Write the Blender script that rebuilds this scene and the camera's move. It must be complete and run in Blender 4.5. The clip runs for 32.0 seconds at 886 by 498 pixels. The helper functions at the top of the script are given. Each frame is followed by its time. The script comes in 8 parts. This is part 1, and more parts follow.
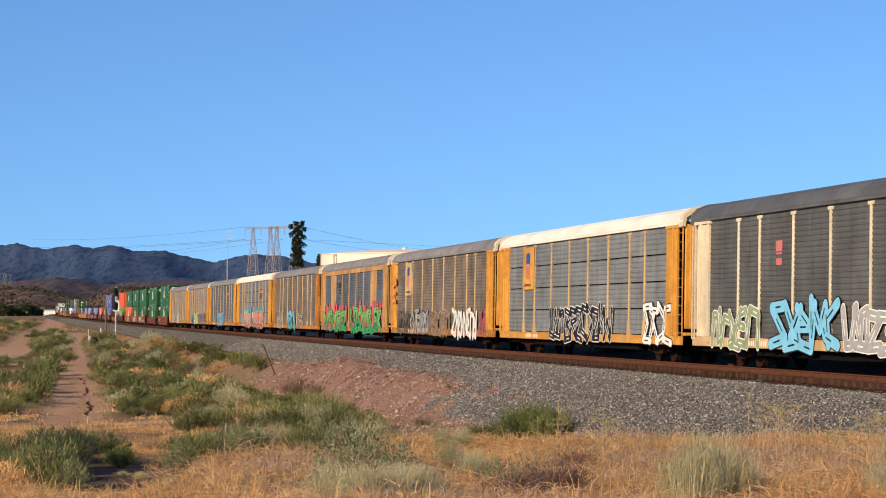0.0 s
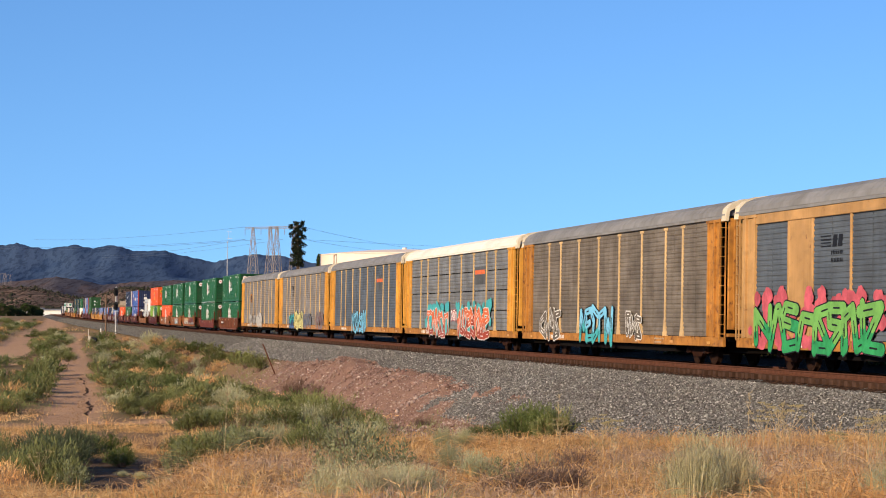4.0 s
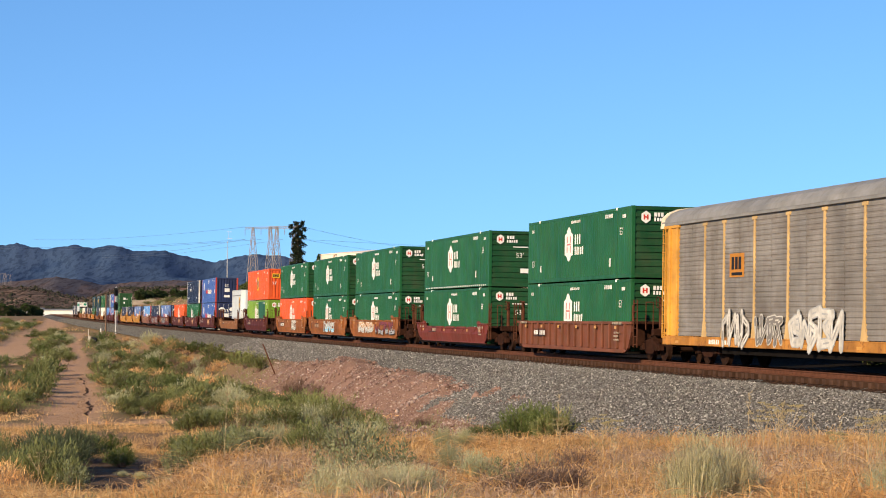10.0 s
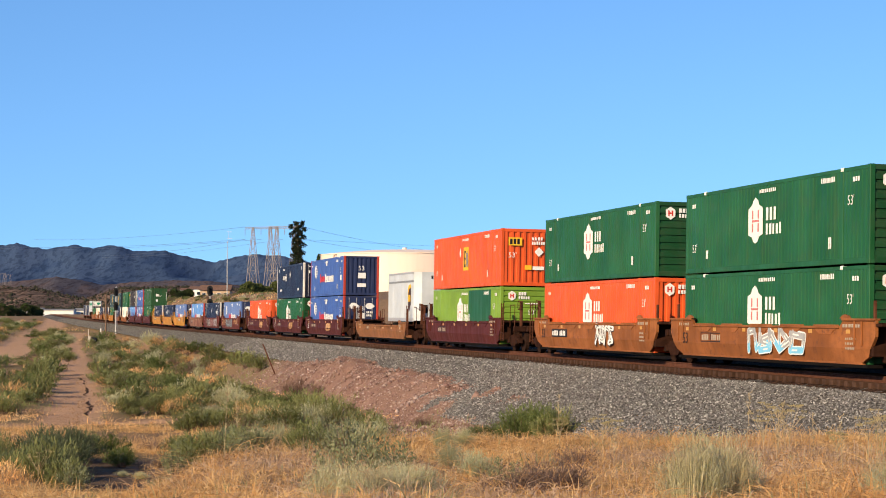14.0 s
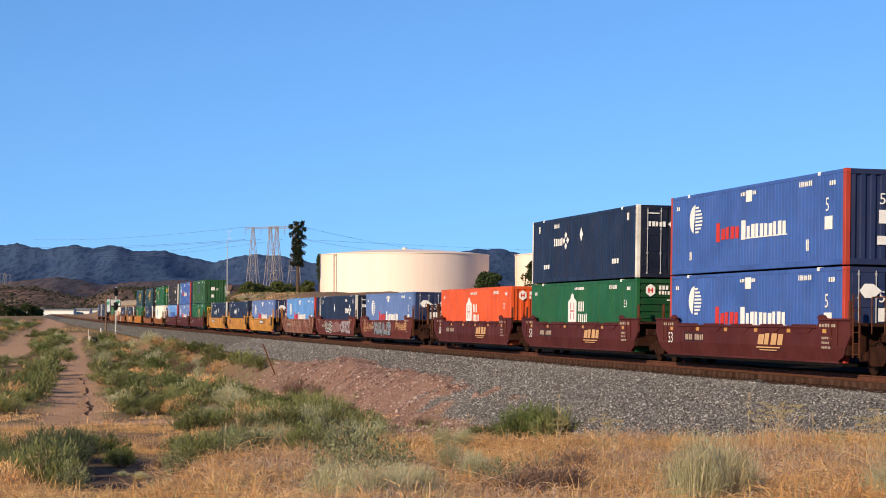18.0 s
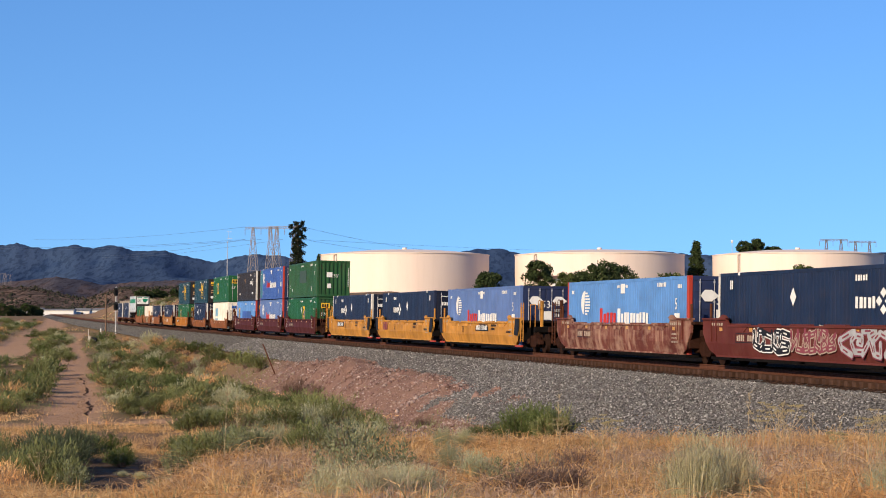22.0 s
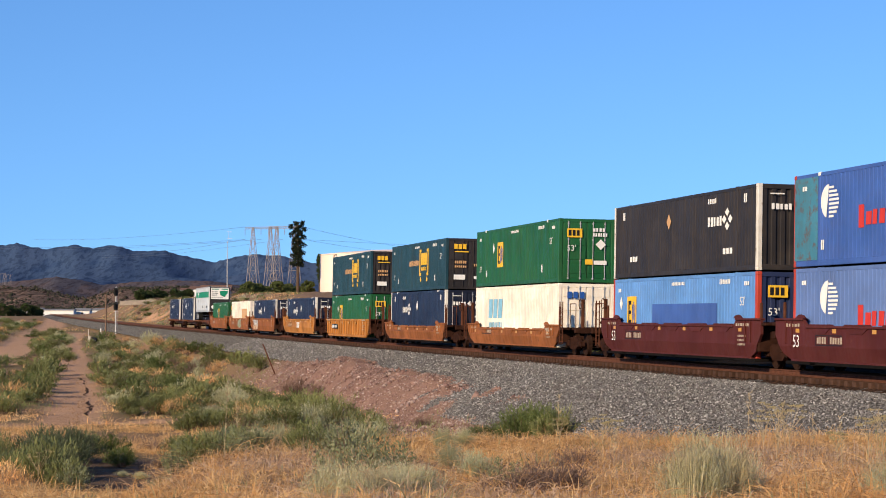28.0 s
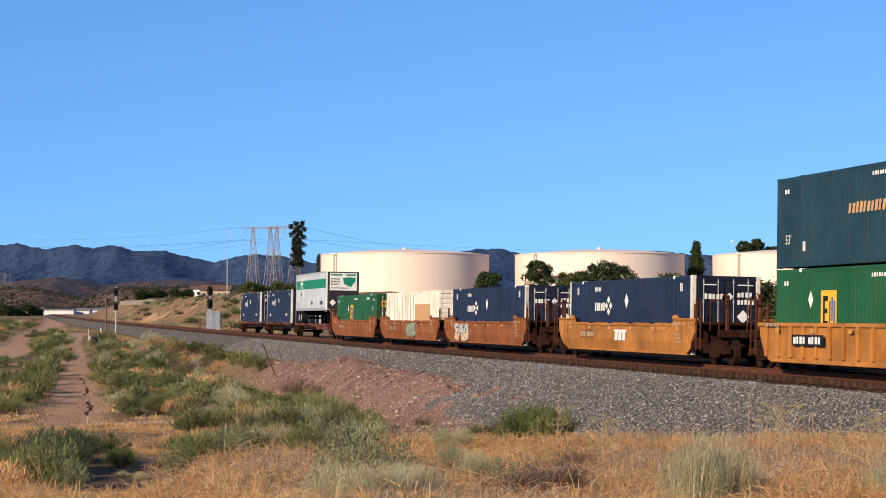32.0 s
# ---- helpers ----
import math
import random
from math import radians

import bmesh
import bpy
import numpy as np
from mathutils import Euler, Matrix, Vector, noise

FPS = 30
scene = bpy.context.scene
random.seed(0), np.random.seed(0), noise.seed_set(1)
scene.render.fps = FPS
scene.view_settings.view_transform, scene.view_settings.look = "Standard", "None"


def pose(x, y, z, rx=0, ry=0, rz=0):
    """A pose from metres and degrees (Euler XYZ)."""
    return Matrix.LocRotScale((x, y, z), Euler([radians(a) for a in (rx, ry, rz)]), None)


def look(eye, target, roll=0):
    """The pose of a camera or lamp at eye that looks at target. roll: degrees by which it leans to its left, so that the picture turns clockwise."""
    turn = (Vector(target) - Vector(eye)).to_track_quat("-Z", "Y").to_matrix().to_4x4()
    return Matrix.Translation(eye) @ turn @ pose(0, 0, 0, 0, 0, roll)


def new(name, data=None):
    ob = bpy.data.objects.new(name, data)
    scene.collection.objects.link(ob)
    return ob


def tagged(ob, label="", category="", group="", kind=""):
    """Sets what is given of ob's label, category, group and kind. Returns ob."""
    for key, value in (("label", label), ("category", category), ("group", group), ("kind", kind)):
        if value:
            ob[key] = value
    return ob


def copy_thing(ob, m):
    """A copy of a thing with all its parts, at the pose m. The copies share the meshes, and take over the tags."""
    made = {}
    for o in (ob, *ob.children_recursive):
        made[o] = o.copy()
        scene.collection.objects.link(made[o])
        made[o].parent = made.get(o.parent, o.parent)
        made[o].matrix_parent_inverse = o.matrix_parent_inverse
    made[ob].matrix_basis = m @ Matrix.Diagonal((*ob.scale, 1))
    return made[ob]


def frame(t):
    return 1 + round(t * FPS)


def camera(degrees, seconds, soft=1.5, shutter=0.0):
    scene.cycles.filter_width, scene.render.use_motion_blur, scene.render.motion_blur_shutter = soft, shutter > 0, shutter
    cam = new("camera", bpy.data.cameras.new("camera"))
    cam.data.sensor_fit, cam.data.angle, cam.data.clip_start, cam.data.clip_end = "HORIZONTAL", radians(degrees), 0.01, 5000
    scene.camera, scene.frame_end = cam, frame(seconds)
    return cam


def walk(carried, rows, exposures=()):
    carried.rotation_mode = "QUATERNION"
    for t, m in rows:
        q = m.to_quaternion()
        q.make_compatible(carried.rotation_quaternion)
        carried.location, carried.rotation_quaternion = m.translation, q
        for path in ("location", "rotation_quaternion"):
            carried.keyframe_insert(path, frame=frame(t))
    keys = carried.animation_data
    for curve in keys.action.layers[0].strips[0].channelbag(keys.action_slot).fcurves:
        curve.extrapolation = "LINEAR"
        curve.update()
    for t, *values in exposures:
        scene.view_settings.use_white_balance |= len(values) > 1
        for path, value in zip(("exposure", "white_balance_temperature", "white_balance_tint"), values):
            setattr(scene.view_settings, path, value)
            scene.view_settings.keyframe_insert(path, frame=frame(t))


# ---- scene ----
# camera on a tripod beside the line, a long lens looking up the track
EYE = 1.33
cam = camera(24.336, 32.0, soft=1.0)
walk(cam, [(0, pose(0, 0, EYE, 92.063, 0, 0)), (32, pose(0, 0, EYE, 92.063, 0, 0))],
     exposures=[(0, 0.36, 6650, 10), (3, 0.43, 6600, 9), (7, 0.45, 6450, 7), (9, 0.58, 6680, 6), (14, 0.58, 6780, 8), (17, 0.47, 6450, 9), (20, 0.31, 6280, 10), (25, 0.34, 6220, 10), (28, 0.43, 6320, 10), (32, 0.36, 6220, 10)])

# evening sun low behind the camera's left shoulder
SUN_AZ, SUN_EL = radians(221), radians(23)
world = bpy.data.worlds.new("world")
scene.world = world
world.use_nodes = True
wn = world.node_tree.nodes
sky = wn.new("ShaderNodeTexSky")
sky.sky_type, sky.sun_disc = "NISHITA", False
sky.sun_elevation, sky.sun_rotation = SUN_EL, SUN_AZ
sky.air_density, sky.dust_density, sky.ozone_density = 1.0, 0.4, 2.5
# dry clear air: the sky stays deep blue down to the hills
sky_at, sky_lift, sky_tint = wn.new("ShaderNodeTexCoord"), wn.new("ShaderNodeVectorMath"), wn.new("ShaderNodeMix")
sky_lift.inputs[1].default_value = (0, 0, 0.10)
sky_tint.data_type, sky_tint.blend_type = "RGBA", "MULTIPLY"
sky_tint.inputs["Factor"].default_value, sky_tint.inputs["B"].default_value = 1.0, (0.57, 0.84, 1.155, 1)
for a, b in ((sky_at.outputs["Generated"], sky_lift.inputs[0]), (sky_lift.outputs[0], sky.inputs["Vector"]), (sky.outputs[0], sky_tint.inputs["A"]), (sky_tint.outputs["Result"], wn["Background"].inputs[0])):
    world.node_tree.links.new(a, b)
wn["Background"].inputs[1].default_value = 0.111
sun = new("sun", bpy.data.lights.new("sun", "SUN"))
sun.data.energy, sun.data.angle, sun.data.color = 5.0, radians(0.53), (1.0, 0.785, 0.525)
TO_SUN = Vector((math.sin(SUN_AZ) * math.cos(SUN_EL), math.cos(SUN_AZ) * math.cos(SUN_EL), math.sin(SUN_EL)))
sun.matrix_world = look(TO_SUN * 50, (0, 0, 0))

# ---- the line: a straight track, s metres along it in the way of travel, d metres towards the camera ----
HEAD = radians(-77.823)
TX, TY = math.cos(HEAD), math.sin(HEAD)
NX, NY = TY, -TX
P0Y = 121.307
LEAN = 0.017


def rail_z(s):
    """Height of the rail tops: a gentle grade that steepens up the line."""
    q = np.minimum(s, 60.0)
    return -0.00345 * s + 3.26e-6 * q * q


def at_track(s, d, h):
    """World place of s along, d off the centre line towards the camera, h over the rails."""
    return (TX * s + NX * d - NX * h * LEAN, P0Y + TY * s + NY * d - NY * h * LEAN, rail_z(s) + h + d * LEAN)


def track_pose(s, h=0.0):
    x, y, z = at_track(s, 0.0, h)
    slope = float(rail_z(s + 5) - rail_z(s - 5)) / 10
    return pose(x, y, float(z), -math.degrees(LEAN), -math.degrees(slope), math.degrees(HEAD))


# ---- small tools ----
class Builder:
    """Gathers points and faces of one mesh."""

    def __init__(self):
        self.v, self.f, self.m = [], [], []

    def face(self, pts, m=0):
        n = len(self.v)
        self.v.extend(pts)
        self.f.append(tuple(range(n, n + len(pts))))
        self.m.append(m)

    def box(self, x0, x1, y0, y1, z0, z1, c=0.0, m=0):
        """A block, its long edges chamfered by c."""
        if x0 > x1: x0, x1 = x1, x0
        if y0 > y1: y0, y1 = y1, y0
        if z0 > z1: z0, z1 = z1, z0
        n = len(self.v)
        if c <= 0:
            self.v += [(x, y, z) for z in (z0, z1) for y in (y0, y1) for x in (x0, x1)]
            fs = [(0, 2, 3, 1), (4, 5, 7, 6), (0, 1, 5, 4), (2, 6, 7, 3), (0, 4, 6, 2), (1, 3, 7, 5)]
        else:
            c = min(c, 0.45 * min(x1 - x0, y1 - y0, z1 - z0))
            for sx in (0, 1):
                for sy in (0, 1):
                    for sz in (0, 1):
                        X, Y, Z = (x0, x1)[sx], (y0, y1)[sy], (z0, z1)[sz]
                        ix, iy, iz = X + c * (1 - 2 * sx), Y + c * (1 - 2 * sy), Z + c * (1 - 2 * sz)
                        self.v += [(X, iy, iz), (ix, Y, iz), (ix, iy, Z)]
            def k(sx, sy, sz, a): return (sx * 4 + sy * 2 + sz) * 3 + a
            fs = [(k(0, 0, 0, 0), k(0, 0, 1, 0), k(0, 1, 1, 0), k(0, 1, 0, 0)), (k(1, 0, 0, 0), k(1, 1, 0, 0), k(1, 1, 1, 0), k(1, 0, 1, 0)),
                  (k(0, 0, 0, 1), k(1, 0, 0, 1), k(1, 0, 1, 1), k(0, 0, 1, 1)), (k(0, 1, 0, 1), k(0, 1, 1, 1), k(1, 1, 1, 1), k(1, 1, 0, 1)),
                  (k(0, 0, 0, 2), k(0, 1, 0, 2), k(1, 1, 0, 2), k(1, 0, 0, 2)), (k(0, 0, 1, 2), k(1, 0, 1, 2), k(1, 1, 1, 2), k(0, 1, 1, 2))]
            for a in (0, 1):
                for b in (0, 1):
                    fs += [(k(0, a, b, 1), k(0, a, b, 2), k(1, a, b, 2), k(1, a, b, 1)), (k(a, 0, b, 0), k(a, 0, b, 2), k(a, 1, b, 2), k(a, 1, b, 0)),
                           (k(a, b, 0, 0), k(a, b, 0, 1), k(a, b, 1, 1), k(a, b, 1, 0)), (k(0, a, b, 0), k(0, a, b, 1), k(0, a, b, 2)), (k(1, a, b, 0), k(1, a, b, 1), k(1, a, b, 2))]
        self.f += [tuple(n + i for i in f) for f in fs]
        self.m += [m] * len(fs)
        return self

    def sweep(self, prof, a0, a1, axis=0, m=0, caps=True):
        """A closed outline drawn along an axis. Outline in the other two axes, in order."""
        n, k = len(self.v), len(prof)
        for a in (a0, a1):
            for p, q in prof:
                self.v.append(((a, p, q), (p, a, q), (p, q, a))[axis])
        for i in range(k):
            j = (i + 1) % k
            self.f.append((n + i, n + j, n + k + j, n + k + i))
        if caps:
            self.f += [tuple(n + i for i in range(k)), tuple(n + k + i for i in range(k - 1, -1, -1))]
        self.m += [m] * (k + (2 if caps else 0))
        return self

    def strip(self, prof, a0, a1, axis=2, m=0):
        """An open folded sheet: the outline drawn along an axis."""
        n, k = len(self.v), len(prof)
        for a in (a0, a1):
            for p, q in prof:
                self.v.append(((a, p, q), (p, a, q), (p, q, a))[axis])
        self.f += [(n + i, n + i + 1, n + k + i + 1, n + k + i) for i in range(k - 1)]
        self.m += [m] * (k - 1)
        return self

    def tube(self, p, q, r, sides=6, r2=None, m=0, caps=True):
        p, q = Vector(p), Vector(q)
        w = (q - p).normalized()
        u = w.orthogonal().normalized()
        t = w.cross(u)
        n = len(self.v)
        for c, rr in ((p, r), (q, r if r2 is None else r2)):
            for i in range(sides):
                a = 2 * math.pi * i / sides
                self.v.append(tuple(c + u * (rr * math.cos(a)) + t * (rr * math.sin(a))))
        self.f += [(n + i, n + (i + 1) % sides, n + sides + (i + 1) % sides, n + sides + i) for i in range(sides)]
        self.m += [m] * sides
        if caps:
            self.f += [tuple(n + i for i in range(sides - 1, -1, -1)), tuple(n + sides + i for i in range(sides))]
            self.m += [m] * 2
        return self

    def mesh(self, name, *mats, smooth=False):
        me = bpy.data.meshes.new(name)
        me.from_pydata(self.v, [], self.f)
        for a in mats:
            me.materials.append(a)
        if len(mats) > 1:
            me.polygons.foreach_set("material_index", self.m)
        if smooth:
            me.polygons.foreach_set("use_smooth", [True] * len(self.f))
        bm = bmesh.new()
        bm.from_mesh(me)
        if smooth:
            bmesh.ops.remove_doubles(bm, verts=bm.verts, dist=0.0005)
        bmesh.ops.recalc_face_normals(bm, faces=bm.faces)
        bm.to_mesh(me)
        bm.free()
        me.update()
        return me


SHARED = {}


def part(name, build, material, parent, label="", at=None, smooth=False, key=None):
    """One mesh object under a thing or a part. A key lets alike parts share their mesh."""
    k = (key, material.name) if key else None
    me = SHARED.get(k) if k else None
    if me is None:
        b = Builder()
        build(b)
        me = b.mesh(name, material, smooth=smooth)
        if k:
            SHARED[k] = me
    ob = new(name, me)
    ob.parent = parent
    if at is not None:
        ob.matrix_basis = at if isinstance(at, Matrix) else Matrix.Translation(at)
    return tagged(ob, label)


def thing(name, label, category, group="", m=None):
    ob = new(name)
    ob.empty_display_size = 0.3
    if m is not None:
        ob.matrix_basis = m
    return tagged(ob, label, category, group)


def solid(name, build, material, label="", category="", group="", kind="", m=None, smooth=False):
    """A top-level thing of one mesh."""
    b = Builder()
    build(b)
    mats = material if isinstance(material, (list, tuple)) else [material]
    ob = new(name, b.mesh(name, *mats, smooth=smooth))
    if m is not None:
        ob.matrix_basis = m
    return tagged(ob, label, category, group, kind)


# ---- materials ----
MATS = {}


def srgb(r, g, b):
    return tuple((c / 255 / 12.92 if c <= 10 else ((c / 255 + 0.055) / 1.055) ** 2.4) for c in (r, g, b))


def nodes_of(name):
    m = bpy.data.materials.new(name)
    m.use_nodes = True
    MATS[name] = m
    t = m.node_tree
    return m, t, t.nodes, t.links, t.nodes["Principled BSDF"]


def noise_node(t, scale, detail=4.0, rough=0.55, stretch=None, coord="Object", jitter=False):
    n, l = t.nodes, t.links
    tc = n.new("ShaderNodeTexCoord")
    src = tc.outputs[coord]
    if jitter:
        oi = n.new("ShaderNodeObjectInfo")
        mul = n.new("ShaderNodeMath")
        mul.operation, mul.inputs[1].default_value = "MULTIPLY", 57.0
        l.new(oi.outputs["Random"], mul.inputs[0])
        add = n.new("ShaderNodeVectorMath")
        l.new(src, add.inputs[0])
        l.new(mul.outputs[0], add.inputs[1])
        src = add.outputs[0]
    mp = n.new("ShaderNodeMapping")
    mp.inputs["Scale"].default_value = stretch or (1, 1, 1)
    l.new(src, mp.inputs[0])
    t1 = n.new("ShaderNodeTexNoise")
    t1.inputs["Scale"].default_value, t1.inputs["Detail"].default_value, t1.inputs["Roughness"].default_value = scale, detail, rough
    l.new(mp.outputs[0], t1.inputs["Vector"])
    return t1.outputs["Fac"]


def ramp_node(t, fac, lo, hi, a=0.0, b=1.0):
    r = t.nodes.new("ShaderNodeMapRange")
    r.inputs["From Min"].default_value, r.inputs["From Max"].default_value = lo, hi
    r.inputs["To Min"].default_value, r.inputs["To Max"].default_value = a, b
    t.links.new(fac, r.inputs["Value"])
    return r.outputs[0]


def mix_node(t, fac, a, b, blend="MIX"):
    m = t.nodes.new("ShaderNodeMix")
    m.data_type, m.blend_type = "RGBA", blend
    for val, sock in ((a, m.inputs["A"]), (b, m.inputs["B"])):
        if isinstance(val, tuple):
            sock.default_value = (*val, 1)
        else:
            t.links.new(val, sock)
    if isinstance(fac, (int, float)):
        m.inputs["Factor"].default_value = fac
    else:
        t.links.new(fac, m.inputs["Factor"])
    return m.outputs["Result"]


def bump_node(t, height, strength, dist, shader):
    b = t.nodes.new("ShaderNodeBump")
    b.inputs["Strength"].default_value, b.inputs["Distance"].default_value = strength, dist
    t.links.new(height, b.inputs["Height"])
    t.links.new(b.outputs[0], shader.inputs["Normal"])


def paint(name, rgb, rough=0.5, metal=0.0, dirt=0.35, rust=0.0, dirt_rgb=(0.12, 0.085, 0.055), bump=0.3):
    """Weathered paint on steel: fading in large patches, dirt that runs down, rust specks."""
    if name in MATS:
        return MATS[name]
    m, t, n, l, sh = nodes_of(name)
    big = noise_node(t, 0.6, 3, jitter=True)
    run = noise_node(t, 2.2, 5, 0.65, (1, 1, 0.12), jitter=True)
    fine = noise_node(t, 38, 3, 0.6)
    dark = tuple(c * max(0.58, 0.88 - 0.6 * dirt) for c in rgb)
    pale = tuple(min(1, c * 1.12 + 0.006) for c in rgb)
    col = mix_node(t, ramp_node(t, big, 0.3, 0.7), dark, pale)
    col = mix_node(t, ramp_node(t, run, 0.5, 0.78, 0, dirt), col, dirt_rgb)
    col = mix_node(t, ramp_node(t, fine, 0.3, 0.75, 0.0, 0.16), col, tuple(c * 0.5 for c in rgb))
    blot = noise_node(t, 1.7, 6, 0.6, (0.6, 1, 1.4), jitter=True)
    col = mix_node(t, ramp_node(t, blot, 0.48, 0.68, 0, min(0.7, dirt * 1.2)), col, tuple(0.5 * (c * 0.6 + d) for c, d in zip(rgb, dirt_rgb)))
    if rust > 0:
        spot = noise_node(t, 3.4, 8, 0.7, jitter=True)
        col = mix_node(t, ramp_node(t, spot, 0.66 - 0.22 * rust, 0.76 - 0.18 * rust, 0, 0.9), col, (0.115, 0.042, 0.02))
    l.new(col, sh.inputs["Base Color"])
    sh.inputs["Metallic"].default_value = metal
    sh.inputs["Specular IOR Level"].default_value = 0.2
    l.new(ramp_node(t, run, 0.3, 0.8, rough - 0.08, min(1, rough + 0.25)), sh.inputs["Roughness"])
    bump_node(t, fine, bump, 0.004, sh)
    return m


def plain(name, rgb, rough=0.7, vary=0.25, scale=6.0, metal=0.0, bump=0.0):
    if name in MATS:
        return MATS[name]
    m, t, n, l, sh = nodes_of(name)
    a = noise_node(t, scale, 4, jitter=True)
    b = noise_node(t, scale * 9, 3)
    col = mix_node(t, ramp_node(t, a, 0.3, 0.7), tuple(c * (1 - vary) for c in rgb), tuple(min(1, c * (1 + vary)) for c in rgb))
    col = mix_node(t, ramp_node(t, b, 0.35, 0.7, 0, 0.22), col, tuple(c * 0.55 for c in rgb))
    l.new(col, sh.inputs["Base Color"])
    sh.inputs["Roughness"].default_value, sh.inputs["Metallic"].default_value = rough, metal
    sh.inputs["Specular IOR Level"].default_value = 0.5 if rough <= 0.4 else 0.2 if rough < 0.74 else 0.04
    if bump:
        bump_node(t, b, bump, 0.02, sh)
    return m


# ---- the lie of the land ----
def step(x, a, b):
    q = np.clip((x - a) / (b - a), 0, 1)
    return q * q * (3 - 2 * q)


def hash_noise(x, y, seed=0):
    """Smooth noise from -1 to 1 on a unit grid."""
    xi, yi = np.floor(x), np.floor(y)
    fx, fy = x - xi, y - yi
    fx, fy = fx * fx * (3 - 2 * fx), fy * fy * (3 - 2 * fy)

    def h(i, j):
        q = np.sin(i * 127.1 + j * 311.7 + seed * 74.7) * 43758.5453
        return (q - np.floor(q)) * 2 - 1
    return (h(xi, yi) * (1 - fx) + h(xi + 1, yi) * fx) * (1 - fy) + (h(xi, yi + 1) * (1 - fx) + h(xi + 1, yi + 1) * fx) * fy


def fractal(x, y, seed=0, octaves=4):
    return sum(hash_noise(x * 2.03 ** k, y * 2.03 ** k, seed + k) / 2 ** k for k in range(octaves))


BANK_S = [-900, -700, -400, -300, -200, -120, -40, 10, 40, 70, 110]
BANK_H = [0.9, 1.0, 1.5, 1.8, 2.3, 2.9, 3.1, 3.0, 2.5, 1.9, 1.6]


def off_track(x, y):
    dx, dy = x, y - P0Y
    return dx * TX + dy * TY, dx * NX + dy * NY


def ground_z(x, y):
    x, y = np.asarray(x, float), np.asarray(y, float)
    s, d = off_track(x, y)
    zr = rail_z(np.clip(s, -1500, 300))
    fall = np.interp(s, BANK_S, BANK_H)
    # camera side: a dirt bank under the ballast, then a flat
    bank = step(d, 4.4, 4.4 + 2.6 * np.maximum(fall - 1.1, 0.3))
    z = zr - 1.5 - (fall - 1.2) * bank
    z = z + 0.10 * fractal(x / 4.0, y / 4.0, 3) * step(d, 4.2, 8) + 0.25 * hash_noise(x / 19.0, y / 26.0, 9) * step(d, 9, 20)
    # a heap of spoil leaning on the bank
    heap = np.exp(-((s - 4) / np.where(s > 4, 33, 26)) ** 2) * np.exp(-((d - 6.4) / 2.1) ** 2)
    z = z + heap * (0.78 + 0.34 * fractal(x / 1.5, y / 2.2, 5) + 0.30 * hash_noise(s / 2.6 + d / 3.0, d / 6.0, 15))
    # the bench on which the camera stands
    left = step(-x / np.maximum(y, 1.0), 0.095, 0.15) * step(y, 9, 18)
    bench = 1 - step(y, 33 - 11 * left, 56 - 18 * left)
    bench = bench * step(d, 5, 9)
    zb = 0.2 - 0.025 * y - 0.25 * left + 0.05 * fractal(x / 2.3, y / 2.3, 11)
    z = z * (1 - bench) + zb * bench
    # far side: a cut slope up to a plateau
    far = -d
    rise = (6.0 - 1.6 * step(s, -240, -150)) * step(far, 9.0, 21 + 45 * step(s, -190, -60)) * step(s, -900, -640)
    z2 = zr - 0.42 + rise + (0.45 * fractal(x / 9.0, y / 14.0, 21) + 0.30 * hash_noise(x / 3.1, y / 9.0, 25)) * step(far, 6, 14) * (1 - step(s, -260, -180))
    z = np.where(d < -2.2, z2, z)
    # the flat runs level to the far hills
    away = np.hypot(x, y)
    return z * (1 - step(away, 1300, 2200)) + 6.0 * step(away, 1300, 2200)


def ground_point(x, y, lift=0.0):
    return float(x), float(y), float(ground_z(x, y)) + lift


# the dirt trails: centre lines in plan
def trail_mask(x, y, lines=None):
    m = np.zeros_like(x)
    for pts, wid in lines or TRAILS:
        for (ax, ay), (bx, by) in zip(pts, pts[1:]):
            vx, vy = bx - ax, by - ay
            q = np.clip(((x - ax) * vx + (y - ay) * vy) / (vx * vx + vy * vy), 0, 1)
            r = np.hypot(x - ax - q * vx, y - ay - q * vy)
            m = np.maximum(m, 1 - step(r + 0.35 * hash_noise(x / 1.1, y / 1.6, 4), wid * 0.6, wid * 1.25))
    return m


TRAILS = [
    ([(-17.2, 95), (-20.6, 115), (-25.6, 143), (-36.4, 202), (-47.0, 261), (-61.3, 338), (-76, 430)], 1.75),
    ([(-34, 95), (-20.4, 95.5), (-16.6, 96), (-13.4, 99)], 2.2),
    ([(-44, 205), (-59, 286), (-79, 398), (-107, 563), (-170, 900)], 3.6),
    ([(-76.5, 532), (-66.7, 489)], 2.2),
    ([(-58.7, 458), (-54.5, 446), (-51.5, 444)], 1.6),
    ([(-4.2, 26), (-7.0, 43), (-8.3, 53), (-9.4, 58)], 1.2),
]


